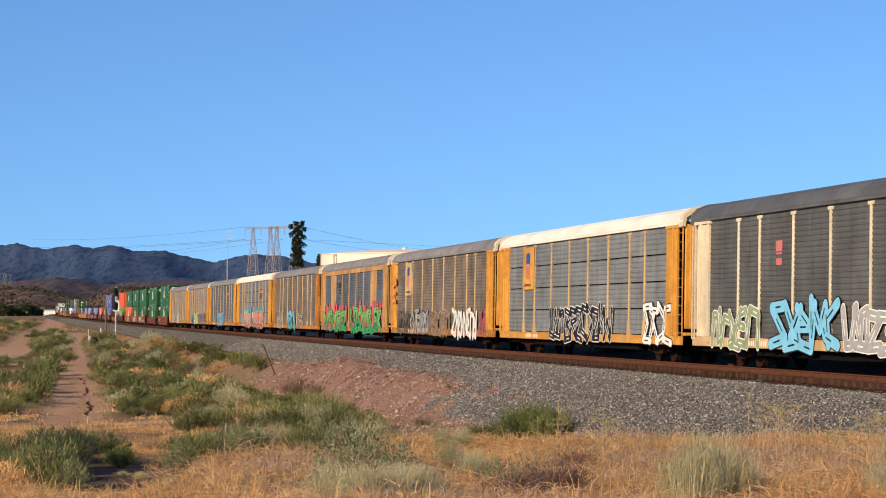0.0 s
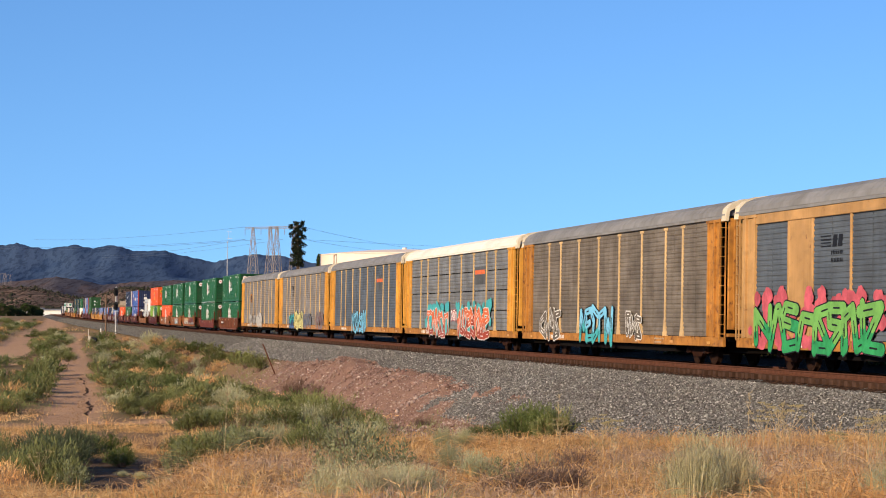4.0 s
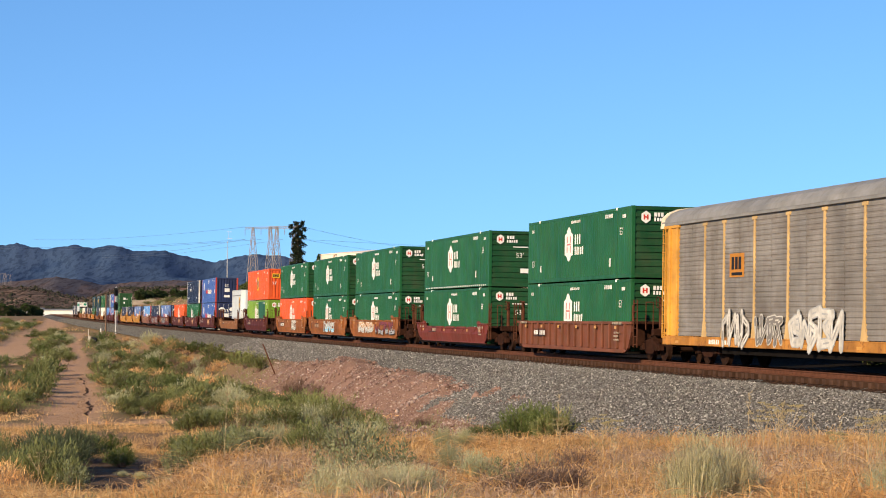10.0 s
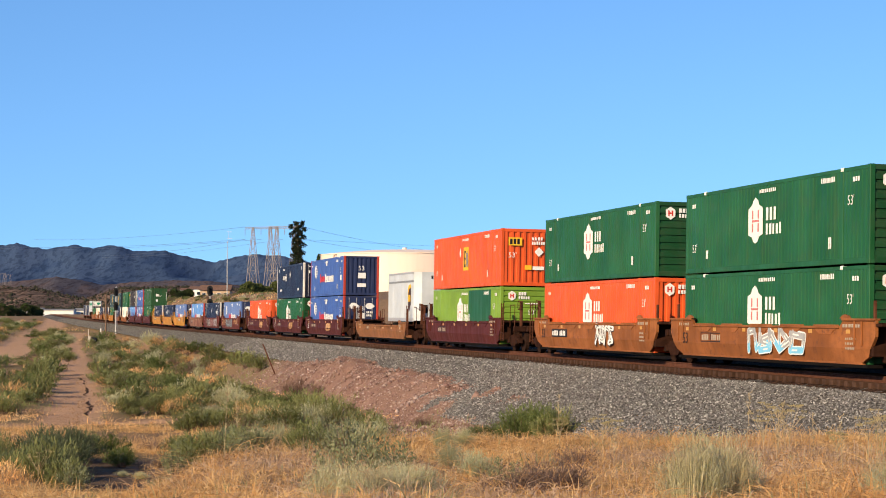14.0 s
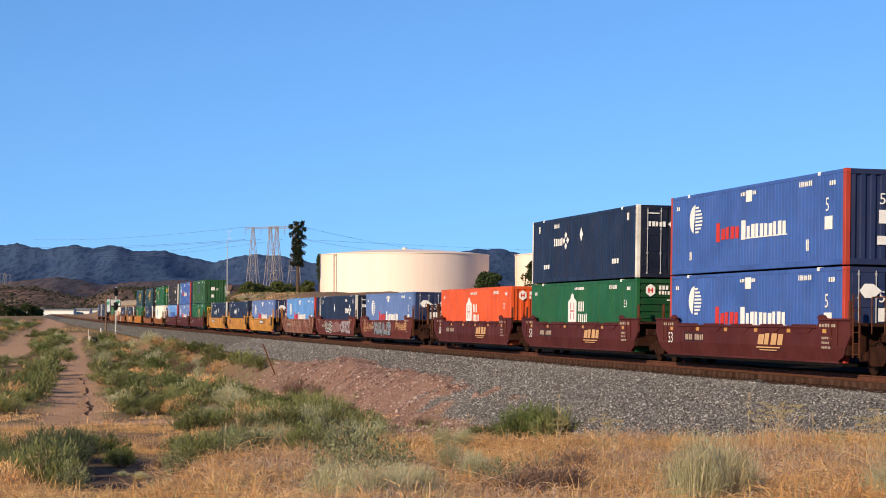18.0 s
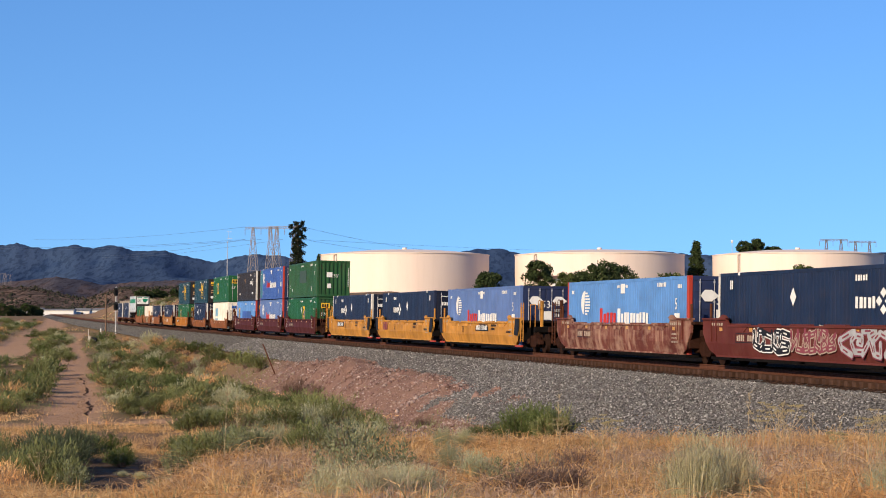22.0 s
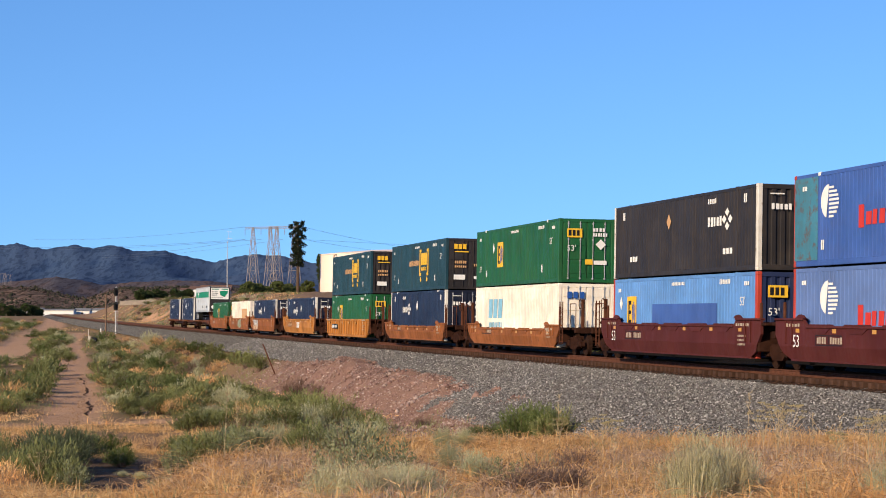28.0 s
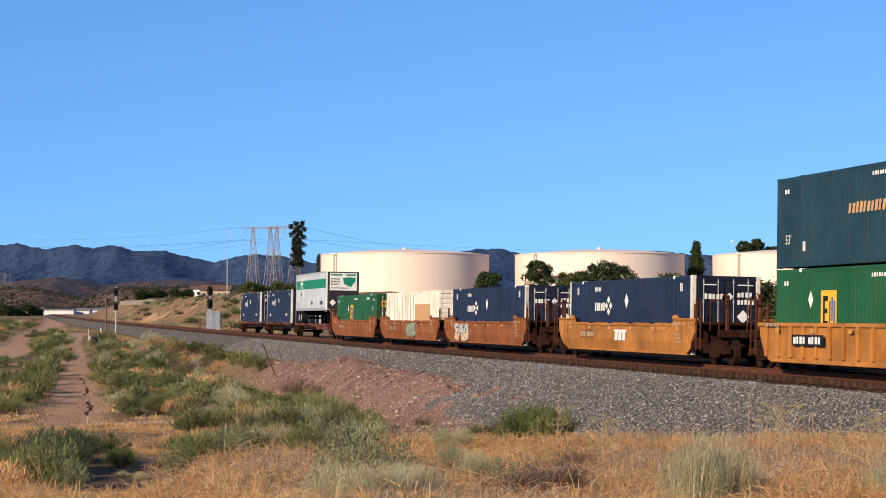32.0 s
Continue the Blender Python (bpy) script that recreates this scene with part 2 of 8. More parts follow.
def ground_mesh():
    """One sheet round the camera, rings widening to the horizon, finer where the lens looks."""
    fine = np.radians(np.linspace(-14.5, 14.5, 420))
    wide = np.radians(np.concatenate([np.linspace(-180, -16, 60)[0:-1], [-15.5]]))
    ang = np.concatenate([wide, fine, -wide[::-1][:-1]])
    rad = np.concatenate([[0.001, 3, 6, 9, 12], np.geomspace(14, 900, 420), np.geomspace(950, 4900, 30)])
    A, R = np.meshgrid(ang, rad)
    X, Y = np.sin(A) * R + 0.35, np.cos(A) * R - 0.4
    Z = ground_z(X, Y)
    S, D = off_track(X, Y)
    Z = np.where((D < 4.5) & (D > -2.4), np.minimum(Z, rail_z(np.clip(S, -1500, 300)) - 1.25), Z)
    tr = trail_mask(X, Y)
    Z = Z - 0.10 * tr
    nr, na = X.shape
    me = bpy.data.meshes.new("ground")
    idx = np.arange(nr * na).reshape(nr, na)
    q = np.stack([idx[:-1], np.roll(idx, -1, 1)[:-1], np.roll(idx, -1, 1)[1:], idx[1:]], -1).reshape(-1, 4)
    me.vertices.add(nr * na)
    me.vertices.foreach_set("co", np.stack([X, Y, Z], -1).ravel())
    me.loops.add(q.size)
    me.loops.foreach_set("vertex_index", q.ravel())
    me.polygons.add(len(q))
    me.polygons.foreach_set("loop_start", np.arange(0, q.size, 4))
    me.polygons.foreach_set("use_smooth", [True] * len(q))
    me.update(calc_edges=True)
    pink = np.exp(-((S - 8) / 36) ** 4) * step(D, 4.0, 5.2) * (1 - step(D, 10, 13))
    sand = step(-D, 6, 9) * (1 - step(-D, 40, 80)) * (S < 60)
    for nm, a in (("trail", tr), ("shaded_litter", trail_mask(X, Y, TRAILS[-1:])), ("spoil", pink), ("cut", sand)):
        at = me.attributes.new(nm, "FLOAT", "POINT")
        at.data.foreach_set("value", np.asarray(a, float).ravel())
    return me


def ground_material():
    m, t, n, l, sh = nodes_of("dry_ground")
    co = "Object"
    big = noise_node(t, 0.09, 4, coord=co)
    mid = noise_node(t, 0.9, 5, coord=co)
    fine = noise_node(t, 9, 5, 0.65, coord=co)
    grit = noise_node(t, 34, 3, 0.6, coord=co)
    straw, dust, green = (0.26, 0.16, 0.078), (0.205, 0.122, 0.068), (0.10, 0.10, 0.042)
    col = mix_node(t, ramp_node(t, mid, 0.35, 0.65), straw, dust)
    col = mix_node(t, ramp_node(t, big, 0.42, 0.60, 0, 0.45), col, green)
    # last entry: hollow soil coloured dark for litter and bush shade together
    for nm, a, b in (("cut", (0.27, 0.155, 0.085), (0.16, 0.11, 0.065)), ("spoil", (0.28, 0.165, 0.125), (0.20, 0.115, 0.09)), ("trail", (0.50, 0.30, 0.175), (0.40, 0.235, 0.135)), ("shaded_litter", (0.15, 0.095, 0.06), (0.07, 0.045, 0.03))):
        at = n.new("ShaderNodeAttribute")
        at.attribute_name = nm
        col = mix_node(t, at.outputs["Fac"], col, mix_node(t, ramp_node(t, mid, 0.3, 0.7), a, b))
    col = mix_node(t, ramp_node(t, fine, 0.45, 0.75, 0, 0.45), col, (0.10, 0.065, 0.04))
    col = mix_node(t, ramp_node(t, grit, 0.55, 0.75, 0, 0.35), col, (0.42, 0.33, 0.24))
    l.new(col, sh.inputs["Base Color"])
    sh.inputs["Roughness"].default_value = 0.95
    sh.inputs["Specular IOR Level"].default_value = 0.15
    bump_node(t, fine, 0.9, 0.12, sh)
    return m


ground = new("ground", ground_mesh())
ground.data.materials.append(ground_material())
tagged(ground, "dry sandy ground with dirt trails and sparse scrub", "ground", kind="structure")


# ---- track ----
def stone_material(name, light, dark, warm):
    m, t, n, l, sh = nodes_of(name)
    v = n.new("ShaderNodeTexVoronoi")
    tc = n.new("ShaderNodeTexCoord")
    l.new(tc.outputs["Object"], v.inputs["Vector"])
    v.inputs["Scale"].default_value = 11.0
    big = noise_node(t, 0.35, 4)
    mid = noise_node(t, 2.5, 4)
    sep = n.new("ShaderNodeSeparateColor")
    l.new(v.outputs["Color"], sep.inputs[0])
    col = mix_node(t, ramp_node(t, sep.outputs[0], 0.1, 0.95), dark, light)
    col = mix_node(t, ramp_node(t, sep.outputs[1], 0.80, 1.0, 0, 0.8), col, tuple(min(1, c * 2.0) for c in light))
    col = mix_node(t, ramp_node(t, big, 0.45, 0.7, 0, 0.35), col, warm)
    col = mix_node(t, ramp_node(t, mid, 0.5, 0.8, 0, 0.25), col, dark)
    # gaps between the stones darkened in colour, standing for crevice shade
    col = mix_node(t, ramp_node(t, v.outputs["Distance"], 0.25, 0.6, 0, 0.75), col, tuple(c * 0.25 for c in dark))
    l.new(col, sh.inputs["Base Color"])
    sh.inputs["Roughness"].default_value = 0.95
    sh.inputs["Specular IOR Level"].default_value = 0.03
    inv = ramp_node(t, v.outputs["Distance"], 0.0, 0.6, 1.0, 0.0)
    bump_node(t, inv, 1.0, 0.05, sh)
    return m


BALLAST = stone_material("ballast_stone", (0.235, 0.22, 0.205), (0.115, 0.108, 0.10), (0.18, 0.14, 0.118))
RUST = plain("rusty_steel", (0.098, 0.041, 0.026), 0.75, 0.3, 5, bump=0.3)
TIE = plain("rust_stained_tie", (0.062, 0.034, 0.024), 0.85, 0.35, 3, bump=0.4)
POLISHED = plain("polished_rail_head", (0.30, 0.26, 0.23), 0.35, 0.1, 6, metal=0.9)


def track_grid(ss, prof, jitter=0.0, seed=1):
    """A sheet along the line from an outline of (d, h)."""
    rng = np.random.default_rng(seed)
    d = np.array([p[0] for p in prof])
    h = np.array([p[1] for p in prof])
    S, D = np.meshgrid(ss, d, indexing="ij")
    H = np.meshgrid(ss, h, indexing="ij")[1] + jitter * rng.uniform(-1, 1, S.shape)
    x, y, z = at_track(S, D, H)
    idx = np.arange(S.size).reshape(S.shape)
    q = np.stack([idx[:-1, :-1], idx[1:, :-1], idx[1:, 1:], idx[:-1, 1:]], -1).reshape(-1, 4)
    return np.stack([x, y, z], -1).reshape(-1, 3), q


def sheet_object(name, verts, quads, material, **tags):
    me = bpy.data.meshes.new(name)
    me.from_pydata(verts.tolist(), [], quads.tolist())
    me.materials.append(material)
    ob = new(name, me)
    return tagged(ob, **tags)


d_side = [1.9, 2.2, 2.6, 3.0, 3.4, 3.8, 4.2, 4.6, 5.0, 5.4]
h_side = [-0.46, -0.50, -0.57, -0.69, -0.83, -0.97, -1.12, -1.27, -1.42, -1.57]
prof = [(-d, h) for d, h in ((3.6, -0.9), (2.9, -0.55), (2.2, -0.40), (1.9, -0.36))] + [(-1.5, -0.33), (-1.1, -0.30)] + [(1.1, -0.34), (1.30, -0.41), (1.6, -0.44)] + list(zip(d_side, h_side))
ss = np.concatenate([np.geomspace(1, 880, 260)[::-1] * -1 - 40, np.arange(-40, 112, 0.35), np.arange(112, 900, 8)])
bv, bq = track_grid(ss, prof, 0.028)
wide = track_grid(np.arange(26, 112, 0.35), [(5.4, -1.57), (6.0, -1.78), (6.6, -2.0), (7.4, -2.6)], 0.02, 3)
bq = np.concatenate([bq, wide[1] + len(bv)])
bv = np.concatenate([bv, wide[0]])
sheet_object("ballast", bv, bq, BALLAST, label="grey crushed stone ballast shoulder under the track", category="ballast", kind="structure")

# oil-stained bed between the rails, and a near-black sheet beyond painting the train's shade
OILED_SHADE = stone_material("oil_and_shade_ballast", (0.036, 0.027, 0.021), (0.014, 0.011, 0.009), (0.030, 0.018, 0.013))
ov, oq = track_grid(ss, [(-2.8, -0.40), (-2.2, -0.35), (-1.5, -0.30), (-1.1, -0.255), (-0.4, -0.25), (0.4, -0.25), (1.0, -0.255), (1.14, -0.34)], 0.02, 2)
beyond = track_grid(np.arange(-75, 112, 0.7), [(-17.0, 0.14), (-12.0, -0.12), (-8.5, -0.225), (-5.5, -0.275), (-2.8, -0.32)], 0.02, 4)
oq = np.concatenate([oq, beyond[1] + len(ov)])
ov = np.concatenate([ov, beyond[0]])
sheet_object("track_ballast", ov, oq, OILED_SHADE, label="dark oil-stained ballast between the rails, coloured as shade beyond them", category="ballast", kind="structure")

# rust-stained stones along the tie ends
STAINED = stone_material("rust_stained_ballast", (0.125, 0.068, 0.044), (0.055, 0.032, 0.023), (0.10, 0.05, 0.032))
sv, sq = track_grid(ss, [(1.12, -0.325), (1.30, -0.385), (1.55, -0.42), (1.72, -0.445)], 0.02, 6)
sheet_object("stained_ballast", sv, sq, STAINED, label="rust-stained ballast along the ends of the ties", category="ballast", kind="structure")

RAIL_OUT = [(-0.075, -0.19), (0.075, -0.19), (0.075, -0.172), (0.014, -0.150), (0.012, -0.05), (0.037, -0.038), (0.037, -0.006), (0.028, 0), (-0.028, 0), (-0.037, -0.006), (-0.037, -0.038), (-0.012, -0.05), (-0.014, -0.150), (-0.075, -0.172), (-0.075, -0.19)]
for side in (-1, 1):
    rv, rq = track_grid(np.concatenate([np.linspace(-920, -60, 40), np.linspace(-50, 900, 30)]), [(side * 0.7525 + a, b) for a, b in RAIL_OUT])
    sheet_object("rail", rv, rq, RUST, label="rust-brown steel rail spiked to the ties", category="rail", group="rails of the track", kind="structure")


def tie_piece(b):
    b.box(-0.115, 0.115, -1.30, 1.30, -0.36, -0.185, 0.012)


tie_b = Builder()
tie_piece(tie_b)
tie_mesh = tie_b.mesh("tie", TIE)
track_bed = thing("track_bed", "row of rust-stained wooden ties under the rails", "ties")
track_bed["kind"] = "structure"
rng = np.random.default_rng(5)
for i in range(290):
    s = -80 + i * 0.54
    ob = new("tie", tie_mesh)
    ob.parent = track_bed
    ob.matrix_basis = track_pose(s) @ pose(0, rng.uniform(-0.03, 0.03), rng.uniform(-0.012, 0.008), 0, 0, rng.uniform(-0.8, 0.8))
far_ties = Builder()
for i in range(1500):
    s = -80.54 - i * 0.54
    n0 = len(far_ties.v)
    far_ties.box(s - 0.115, s + 0.115, -1.3, 1.3, -0.36, -0.185)
    far_ties.v[n0:] = [tuple(float(c) for c in at_track(x, -y, z)) for x, y, z in far_ties.v[n0:]]
ob = new("far_tie", far_ties.mesh("far_tie", TIE))
ob.parent = track_bed
tagged(ob, kind="stuff")


# ---- loose stones ----
def stone_sheet(name, n, material, label, size, seed, place):
    """Angular stones lying loose: jittered eight-sided lumps."""
    rg = np.random.default_rng(seed)
    x, y, z = place(rg, n)
    n = len(x)
    r = size * rg.uniform(0.45, 1.25, n) * np.where(rg.uniform(0, 1, n) < 0.04, 1.7, 1)
    octa = np.array([(1, 0, 0), (0, 1, 0), (-1, 0, 0), (0, -1, 0), (0, 0, 1), (0, 0, -1)], float)
    v = octa[None] * rg.uniform(0.55, 1.2, (n, 6, 1)) * np.array([1, 1, 0.8]) + rg.normal(0, 0.16, (n, 6, 3))
    a = rg.uniform(0, 6.28, n)
    ca, sa = np.cos(a)[:, None], np.sin(a)[:, None]
    v = np.stack([v[..., 0] * ca - v[..., 1] * sa, v[..., 0] * sa + v[..., 1] * ca, v[..., 2]], -1) * r[:, None, None] / 2
    v = (v + np.stack([x, y, z], -1)[:, None]).reshape(-1, 3)
    f = np.array([(0, 1, 4), (1, 2, 4), (2, 3, 4), (3, 0, 4), (1, 0, 5), (2, 1, 5), (3, 2, 5), (0, 3, 5)])
    q = (np.arange(n)[:, None, None] * 6 + f[None]).reshape(-1, 3)
    me = bpy.data.meshes.new(name)
    me.vertices.add(len(v))
    me.vertices.foreach_set("co", v.ravel())
    me.loops.add(q.size)
    me.loops.foreach_set("vertex_index", q.ravel())
    me.polygons.add(len(q))
    me.polygons.foreach_set("loop_start", np.arange(0, q.size, 3))
    me.materials.append(material)
    me.update(calc_edges=True)
    return tagged(new(name, me), label, "stones", kind="stuff")


def loose_material(name, tones):
    m, t, n, l, sh = nodes_of(name)
    g = n.new("ShaderNodeNewGeometry")
    r = n.new("ShaderNodeValToRGB")
    l.new(g.outputs["Random Per Island"], r.inputs[0])
    e = r.color_ramp.elements
    e[0].position, e[0].color = 0.0, (*tones[0], 1)
    e[1].position, e[1].color = 1.0, (*tones[-1], 1)
    for i, c in enumerate(tones[1:-1]):
        e.new((i + 1) / (len(tones) - 1)).color = (*c, 1)
    l.new(r.outputs[0], sh.inputs["Base Color"])
    sh.inputs["Roughness"].default_value = 0.9
    sh.inputs["Specular IOR Level"].default_value = 0.08
    return m


GREY_STONE = loose_material("loose_grey_stone", [(0.056, 0.054, 0.054), (0.108, 0.104, 0.102), (0.155, 0.15, 0.146), (0.13, 0.112, 0.102), (0.19, 0.183, 0.177), (0.215, 0.206, 0.196), (0.44, 0.42, 0.395)])
FAR_STONE = loose_material("far_grey_stone", [(0.075, 0.070, 0.066), (0.11, 0.104, 0.097), (0.135, 0.128, 0.12), (0.18, 0.17, 0.158)])
PINK_STONE = loose_material("loose_pinkish_stone", [(0.115, 0.068, 0.058), (0.205, 0.12, 0.10), (0.28, 0.172, 0.14), (0.24, 0.165, 0.14), (0.46, 0.36, 0.31)])


def on_shoulder(s0, s1):
    def place(rg, n):
        s = rg.uniform(s0, s1, n)
        d = rg.uniform(1.68, 7.5, n)
        h = np.interp(d, [1.25, 1.6] + d_side + [6.0, 6.6, 7.4], [-0.40, -0.44] + h_side + [-1.78, -2.0, -2.6]) + 0.012
        x, y, z = at_track(s, d, h)
        gz = ground_z(x, y)
        k = ((z > gz - 0.03) & (d < 5.4)) | ((s > 26) & (z > gz - 0.03)) | (d < 4.6 + rg.exponential(0.35, n))
        z = np.maximum(z, gz + 0.01)
        return x[k], y[k], z[k]
    return place


def on_spoil(rg, n):
    s, d = rg.normal(9, 25, n), rg.uniform(4.6, 11.5, n)
    x, y, _ = at_track(s, d, 0.0)
    z = ground_z(x, y)
    return x, y, z + 0.01


stone_sheet("near_ballast", 56000, GREY_STONE, "loose grey ballast stones on the near shoulder", 0.085, 61, on_shoulder(22, 96))
stone_sheet("mid_ballast", 38000, GREY_STONE, "loose grey ballast stones along the shoulder", 0.092, 62, on_shoulder(-75, 22))
stone_sheet("far_ballast", 24000, FAR_STONE, "grey ballast stones far along the shoulder", 0.15, 63, on_shoulder(-260, -75))
stone_sheet("distant_ballast", 9000, FAR_STONE, "grey ballast stones along the distant shoulder", 0.26, 65, on_shoulder(-640, -260))
stone_sheet("spoil_stones", 28000, PINK_STONE, "pinkish gravel lying on the spoil bank", 0.10, 64, on_spoil)


def on_foot(rg, n):
    s, d = rg.uniform(30, 84, n), 6.6 + np.abs(rg.normal(0, 0.9, n))
    x, y, _ = at_track(s, d, 0.0)
    return x, y, np.maximum(ground_z(x, y), at_track(s, d, -1.57 - 0.5 * (d - 5.4))[2]) + 0.012


def on_path(rg, n):
    q = rg.uniform(0, 1, n)
    y = 96 + 150 * q ** 1.6
    x = np.interp(y, [95, 115, 143, 202, 261], [-17.2, -20.6, -25.6, -36.4, -47.0]) + rg.normal(0, 0.9, n)
    rut = rg.uniform(0, 1, n) < 0.35
    x = np.where(rut & (y < 170), np.interp(y, [95, 115, 143, 170], [-17.0, -20.2, -25.0, -30.3]) + 0.25 * hash_noise(y / 2.0, y * 0, 6) + rg.normal(0, 0.07, n), x)
    return x, y, ground_z(x, y) - 0.09


stone_sheet("spoil_rocks", 1300, PINK_STONE, "larger pinkish rocks on the spoil bank", 0.26, 68, on_spoil)
stone_sheet("foot_gravel", 9000, PINK_STONE, "pinkish gravel along the foot of the ballast", 0.075, 66, on_foot)
DIRT_CLOD = loose_material("dry_dirt_clod", [(0.20, 0.12, 0.07), (0.30, 0.18, 0.105), (0.38, 0.23, 0.135)])
stone_sheet("dirt_clods", 1500, DIRT_CLOD, "crumbled dirt clods along the worn path", 0.075, 67, on_path)


def crack(b):
    """A ragged erosion crack along the worn path, a narrow strip coloured dark as its shade."""
    rg = np.random.default_rng(69)
    y = np.linspace(108, 176, 120)
    x = np.interp(y, [95, 115, 143, 170], [-16.6, -19.8, -24.7, -30.0]) + 0.25 * hash_noise(y / 5.0, y * 0, 6) + 0.10 * hash_noise(y / 1.1, y * 0, 8)
    w = np.clip(0.035 + 0.07 * hash_noise(y / 4.0, y * 0, 10), 0.0, 0.12) + rg.uniform(0, 0.025, len(y))
    z = ground_z(x, y) - 0.10 * trail_mask(x, y) + 0.02
    for i in range(len(y) - 1):
        if w[i] > 0.02:
            b.face([(x[i] - w[i], y[i], z[i]), (x[i] + w[i], y[i], z[i]), (x[i + 1] + w[i + 1], y[i + 1], z[i + 1]), (x[i + 1] - w[i + 1], y[i + 1], z[i + 1])])


solid("path_crack", crack, plain("crack_shade_soil", (0.055, 0.032, 0.02), 0.95, 0.3, 3), "ragged erosion crack in the dirt path, painted dark as its shade", "ground", kind="structure")

# ---- paint colours of the train ----
GREEN = paint("green_container_paint", (0.010, 0.088, 0.027), 0.42, dirt=0.12)
# the side green, darkened in colour for ends turned from the sun
GREEN_SHADED = paint("shaded_green_end_paint", (0.008, 0.058, 0.019), 0.45, dirt=0.2)
OLIVE = paint("faded_green_container_paint", (0.020, 0.082, 0.028), 0.5, dirt=0.22, rust=0.25)
LIME = paint("lime_green_container_paint", (0.16, 0.28, 0.03), 0.45, dirt=0.15)
ORANGE = paint("orange_container_paint", (0.62, 0.085, 0.018), 0.45, dirt=0.12)
# side navy darkened likewise, so box ends look shaded
NAVY_SHADED = paint("shaded_navy_end_paint", (0.006, 0.010, 0.026), 0.5, dirt=0.1)
NAVY = paint("navy_container_paint", (0.008, 0.0165, 0.045), 0.42, dirt=0.10)
BLACKISH = paint("charcoal_container_paint", (0.022, 0.019, 0.020), 0.5, dirt=0.18)
BLUE = paint("royal_blue_container_paint", (0.042, 0.098, 0.32), 0.45, dirt=0.12)
SKYBLUE = paint("pale_blue_container_paint", (0.10, 0.24, 0.52), 0.5, dirt=0.15)
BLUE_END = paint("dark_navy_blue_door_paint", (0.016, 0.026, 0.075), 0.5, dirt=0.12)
PURPLE = paint("purple_blue_container_paint", (0.10, 0.165, 0.36), 0.5, dirt=0.12)
TEAL = paint("teal_container_paint", (0.010, 0.042, 0.058), 0.45, dirt=0.12)
WORN_TEAL = paint("worn_turquoise_paint", (0.05, 0.20, 0.28), 0.6, dirt=0.3, rust=0.6)
WHITE = paint("white_container_paint", (0.82, 0.74, 0.62), 0.5, dirt=0.22, dirt_rgb=(0.30, 0.22, 0.15))
TRAILER_GREY = paint("grey_white_trailer_paint", (0.50, 0.53, 0.55), 0.4, dirt=0.10, dirt_rgb=(0.3, 0.3, 0.28))
RED_POST = paint("red_corner_paint", (0.42, 0.045, 0.025), 0.5, dirt=0.2, rust=0.2)
WHITE_POST = paint("white_corner_paint", (0.66, 0.62, 0.55), 0.5, dirt=0.25, rust=0.35)
# near-black base colour also carries the shade under and inside the cars
DARK = plain("underframe_shade_grime", (0.008, 0.0065, 0.006), 0.9, 0.3, 3)
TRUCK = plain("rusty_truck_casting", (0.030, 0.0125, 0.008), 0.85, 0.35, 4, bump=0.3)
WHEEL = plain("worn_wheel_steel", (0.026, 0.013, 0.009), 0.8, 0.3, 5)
GALV = plain("galvanised_bar", (0.40, 0.40, 0.41), 0.5, 0.2, 8, metal=0.3)
FITTING = plain("dark_rust_fitting", (0.085, 0.032, 0.018), 0.75, 0.35, 3, bump=0.3)
W_RED = paint("red_brown_well_paint", (0.155, 0.027, 0.018), 0.6, dirt=0.3, rust=0.2)
W_MAROON = paint("maroon_well_paint", (0.072, 0.0105, 0.008), 0.6, dirt=0.22, rust=0.15, dirt_rgb=(0.09, 0.04, 0.028))
W_ROAN = paint("scraped_maroon_well_paint", (0.115, 0.021, 0.015), 0.65, dirt=0.32, rust=0.25, dirt_rgb=(0.16, 0.07, 0.045))
W_SCRAPED = paint("scraped_tan_maroon_well_paint", (0.13, 0.033, 0.022), 0.7, dirt=0.95, rust=0.12, dirt_rgb=(0.55, 0.36, 0.25))
W_RUST = paint("rusty_orange_well_paint", (0.285, 0.094, 0.025), 0.65, dirt=0.55, rust=0.5, dirt_rgb=(0.15, 0.055, 0.02))
W_TAN = paint("weathered_tan_well_paint", (0.25, 0.098, 0.036), 0.65, dirt=0.4, rust=0.4)
W_BROWN = paint("brown_ribbed_well_paint", (0.165, 0.052, 0.028), 0.65, dirt=0.4, rust=0.3)
W_YELLOW = paint("yellow_well_paint", (0.55, 0.245, 0.035), 0.55, dirt=0.45, rust=0.22, dirt_rgb=(0.20, 0.10, 0.035))
W_AMBER = paint("amber_well_paint", (0.46, 0.185, 0.036), 0.6, dirt=0.5, rust=0.32, dirt_rgb=(0.19, 0.085, 0.035))
RACK_YELLOW = paint("rack_yellow_paint", (0.64, 0.31, 0.052), 0.55, dirt=0.42, rust=0.24, dirt_rgb=(0.20, 0.10, 0.045))
RACK_OCHRE = paint("rack_ochre_paint", (0.48, 0.205, 0.038), 0.6, dirt=0.6, rust=0.55, dirt_rgb=(0.11, 0.05, 0.025))
RACK_TAN = paint("rack_tan_post_paint", (0.54, 0.355, 0.155), 0.55, dirt=0.28, rust=0.2)
RACK_CREAM = paint("rack_cream_paint", (0.68, 0.58, 0.42), 0.5, dirt=0.2, rust=0.12)
RACK_BEIGE = paint("rack_beige_paint", (0.56, 0.38, 0.19), 0.55, dirt=0.3, rust=0.15)
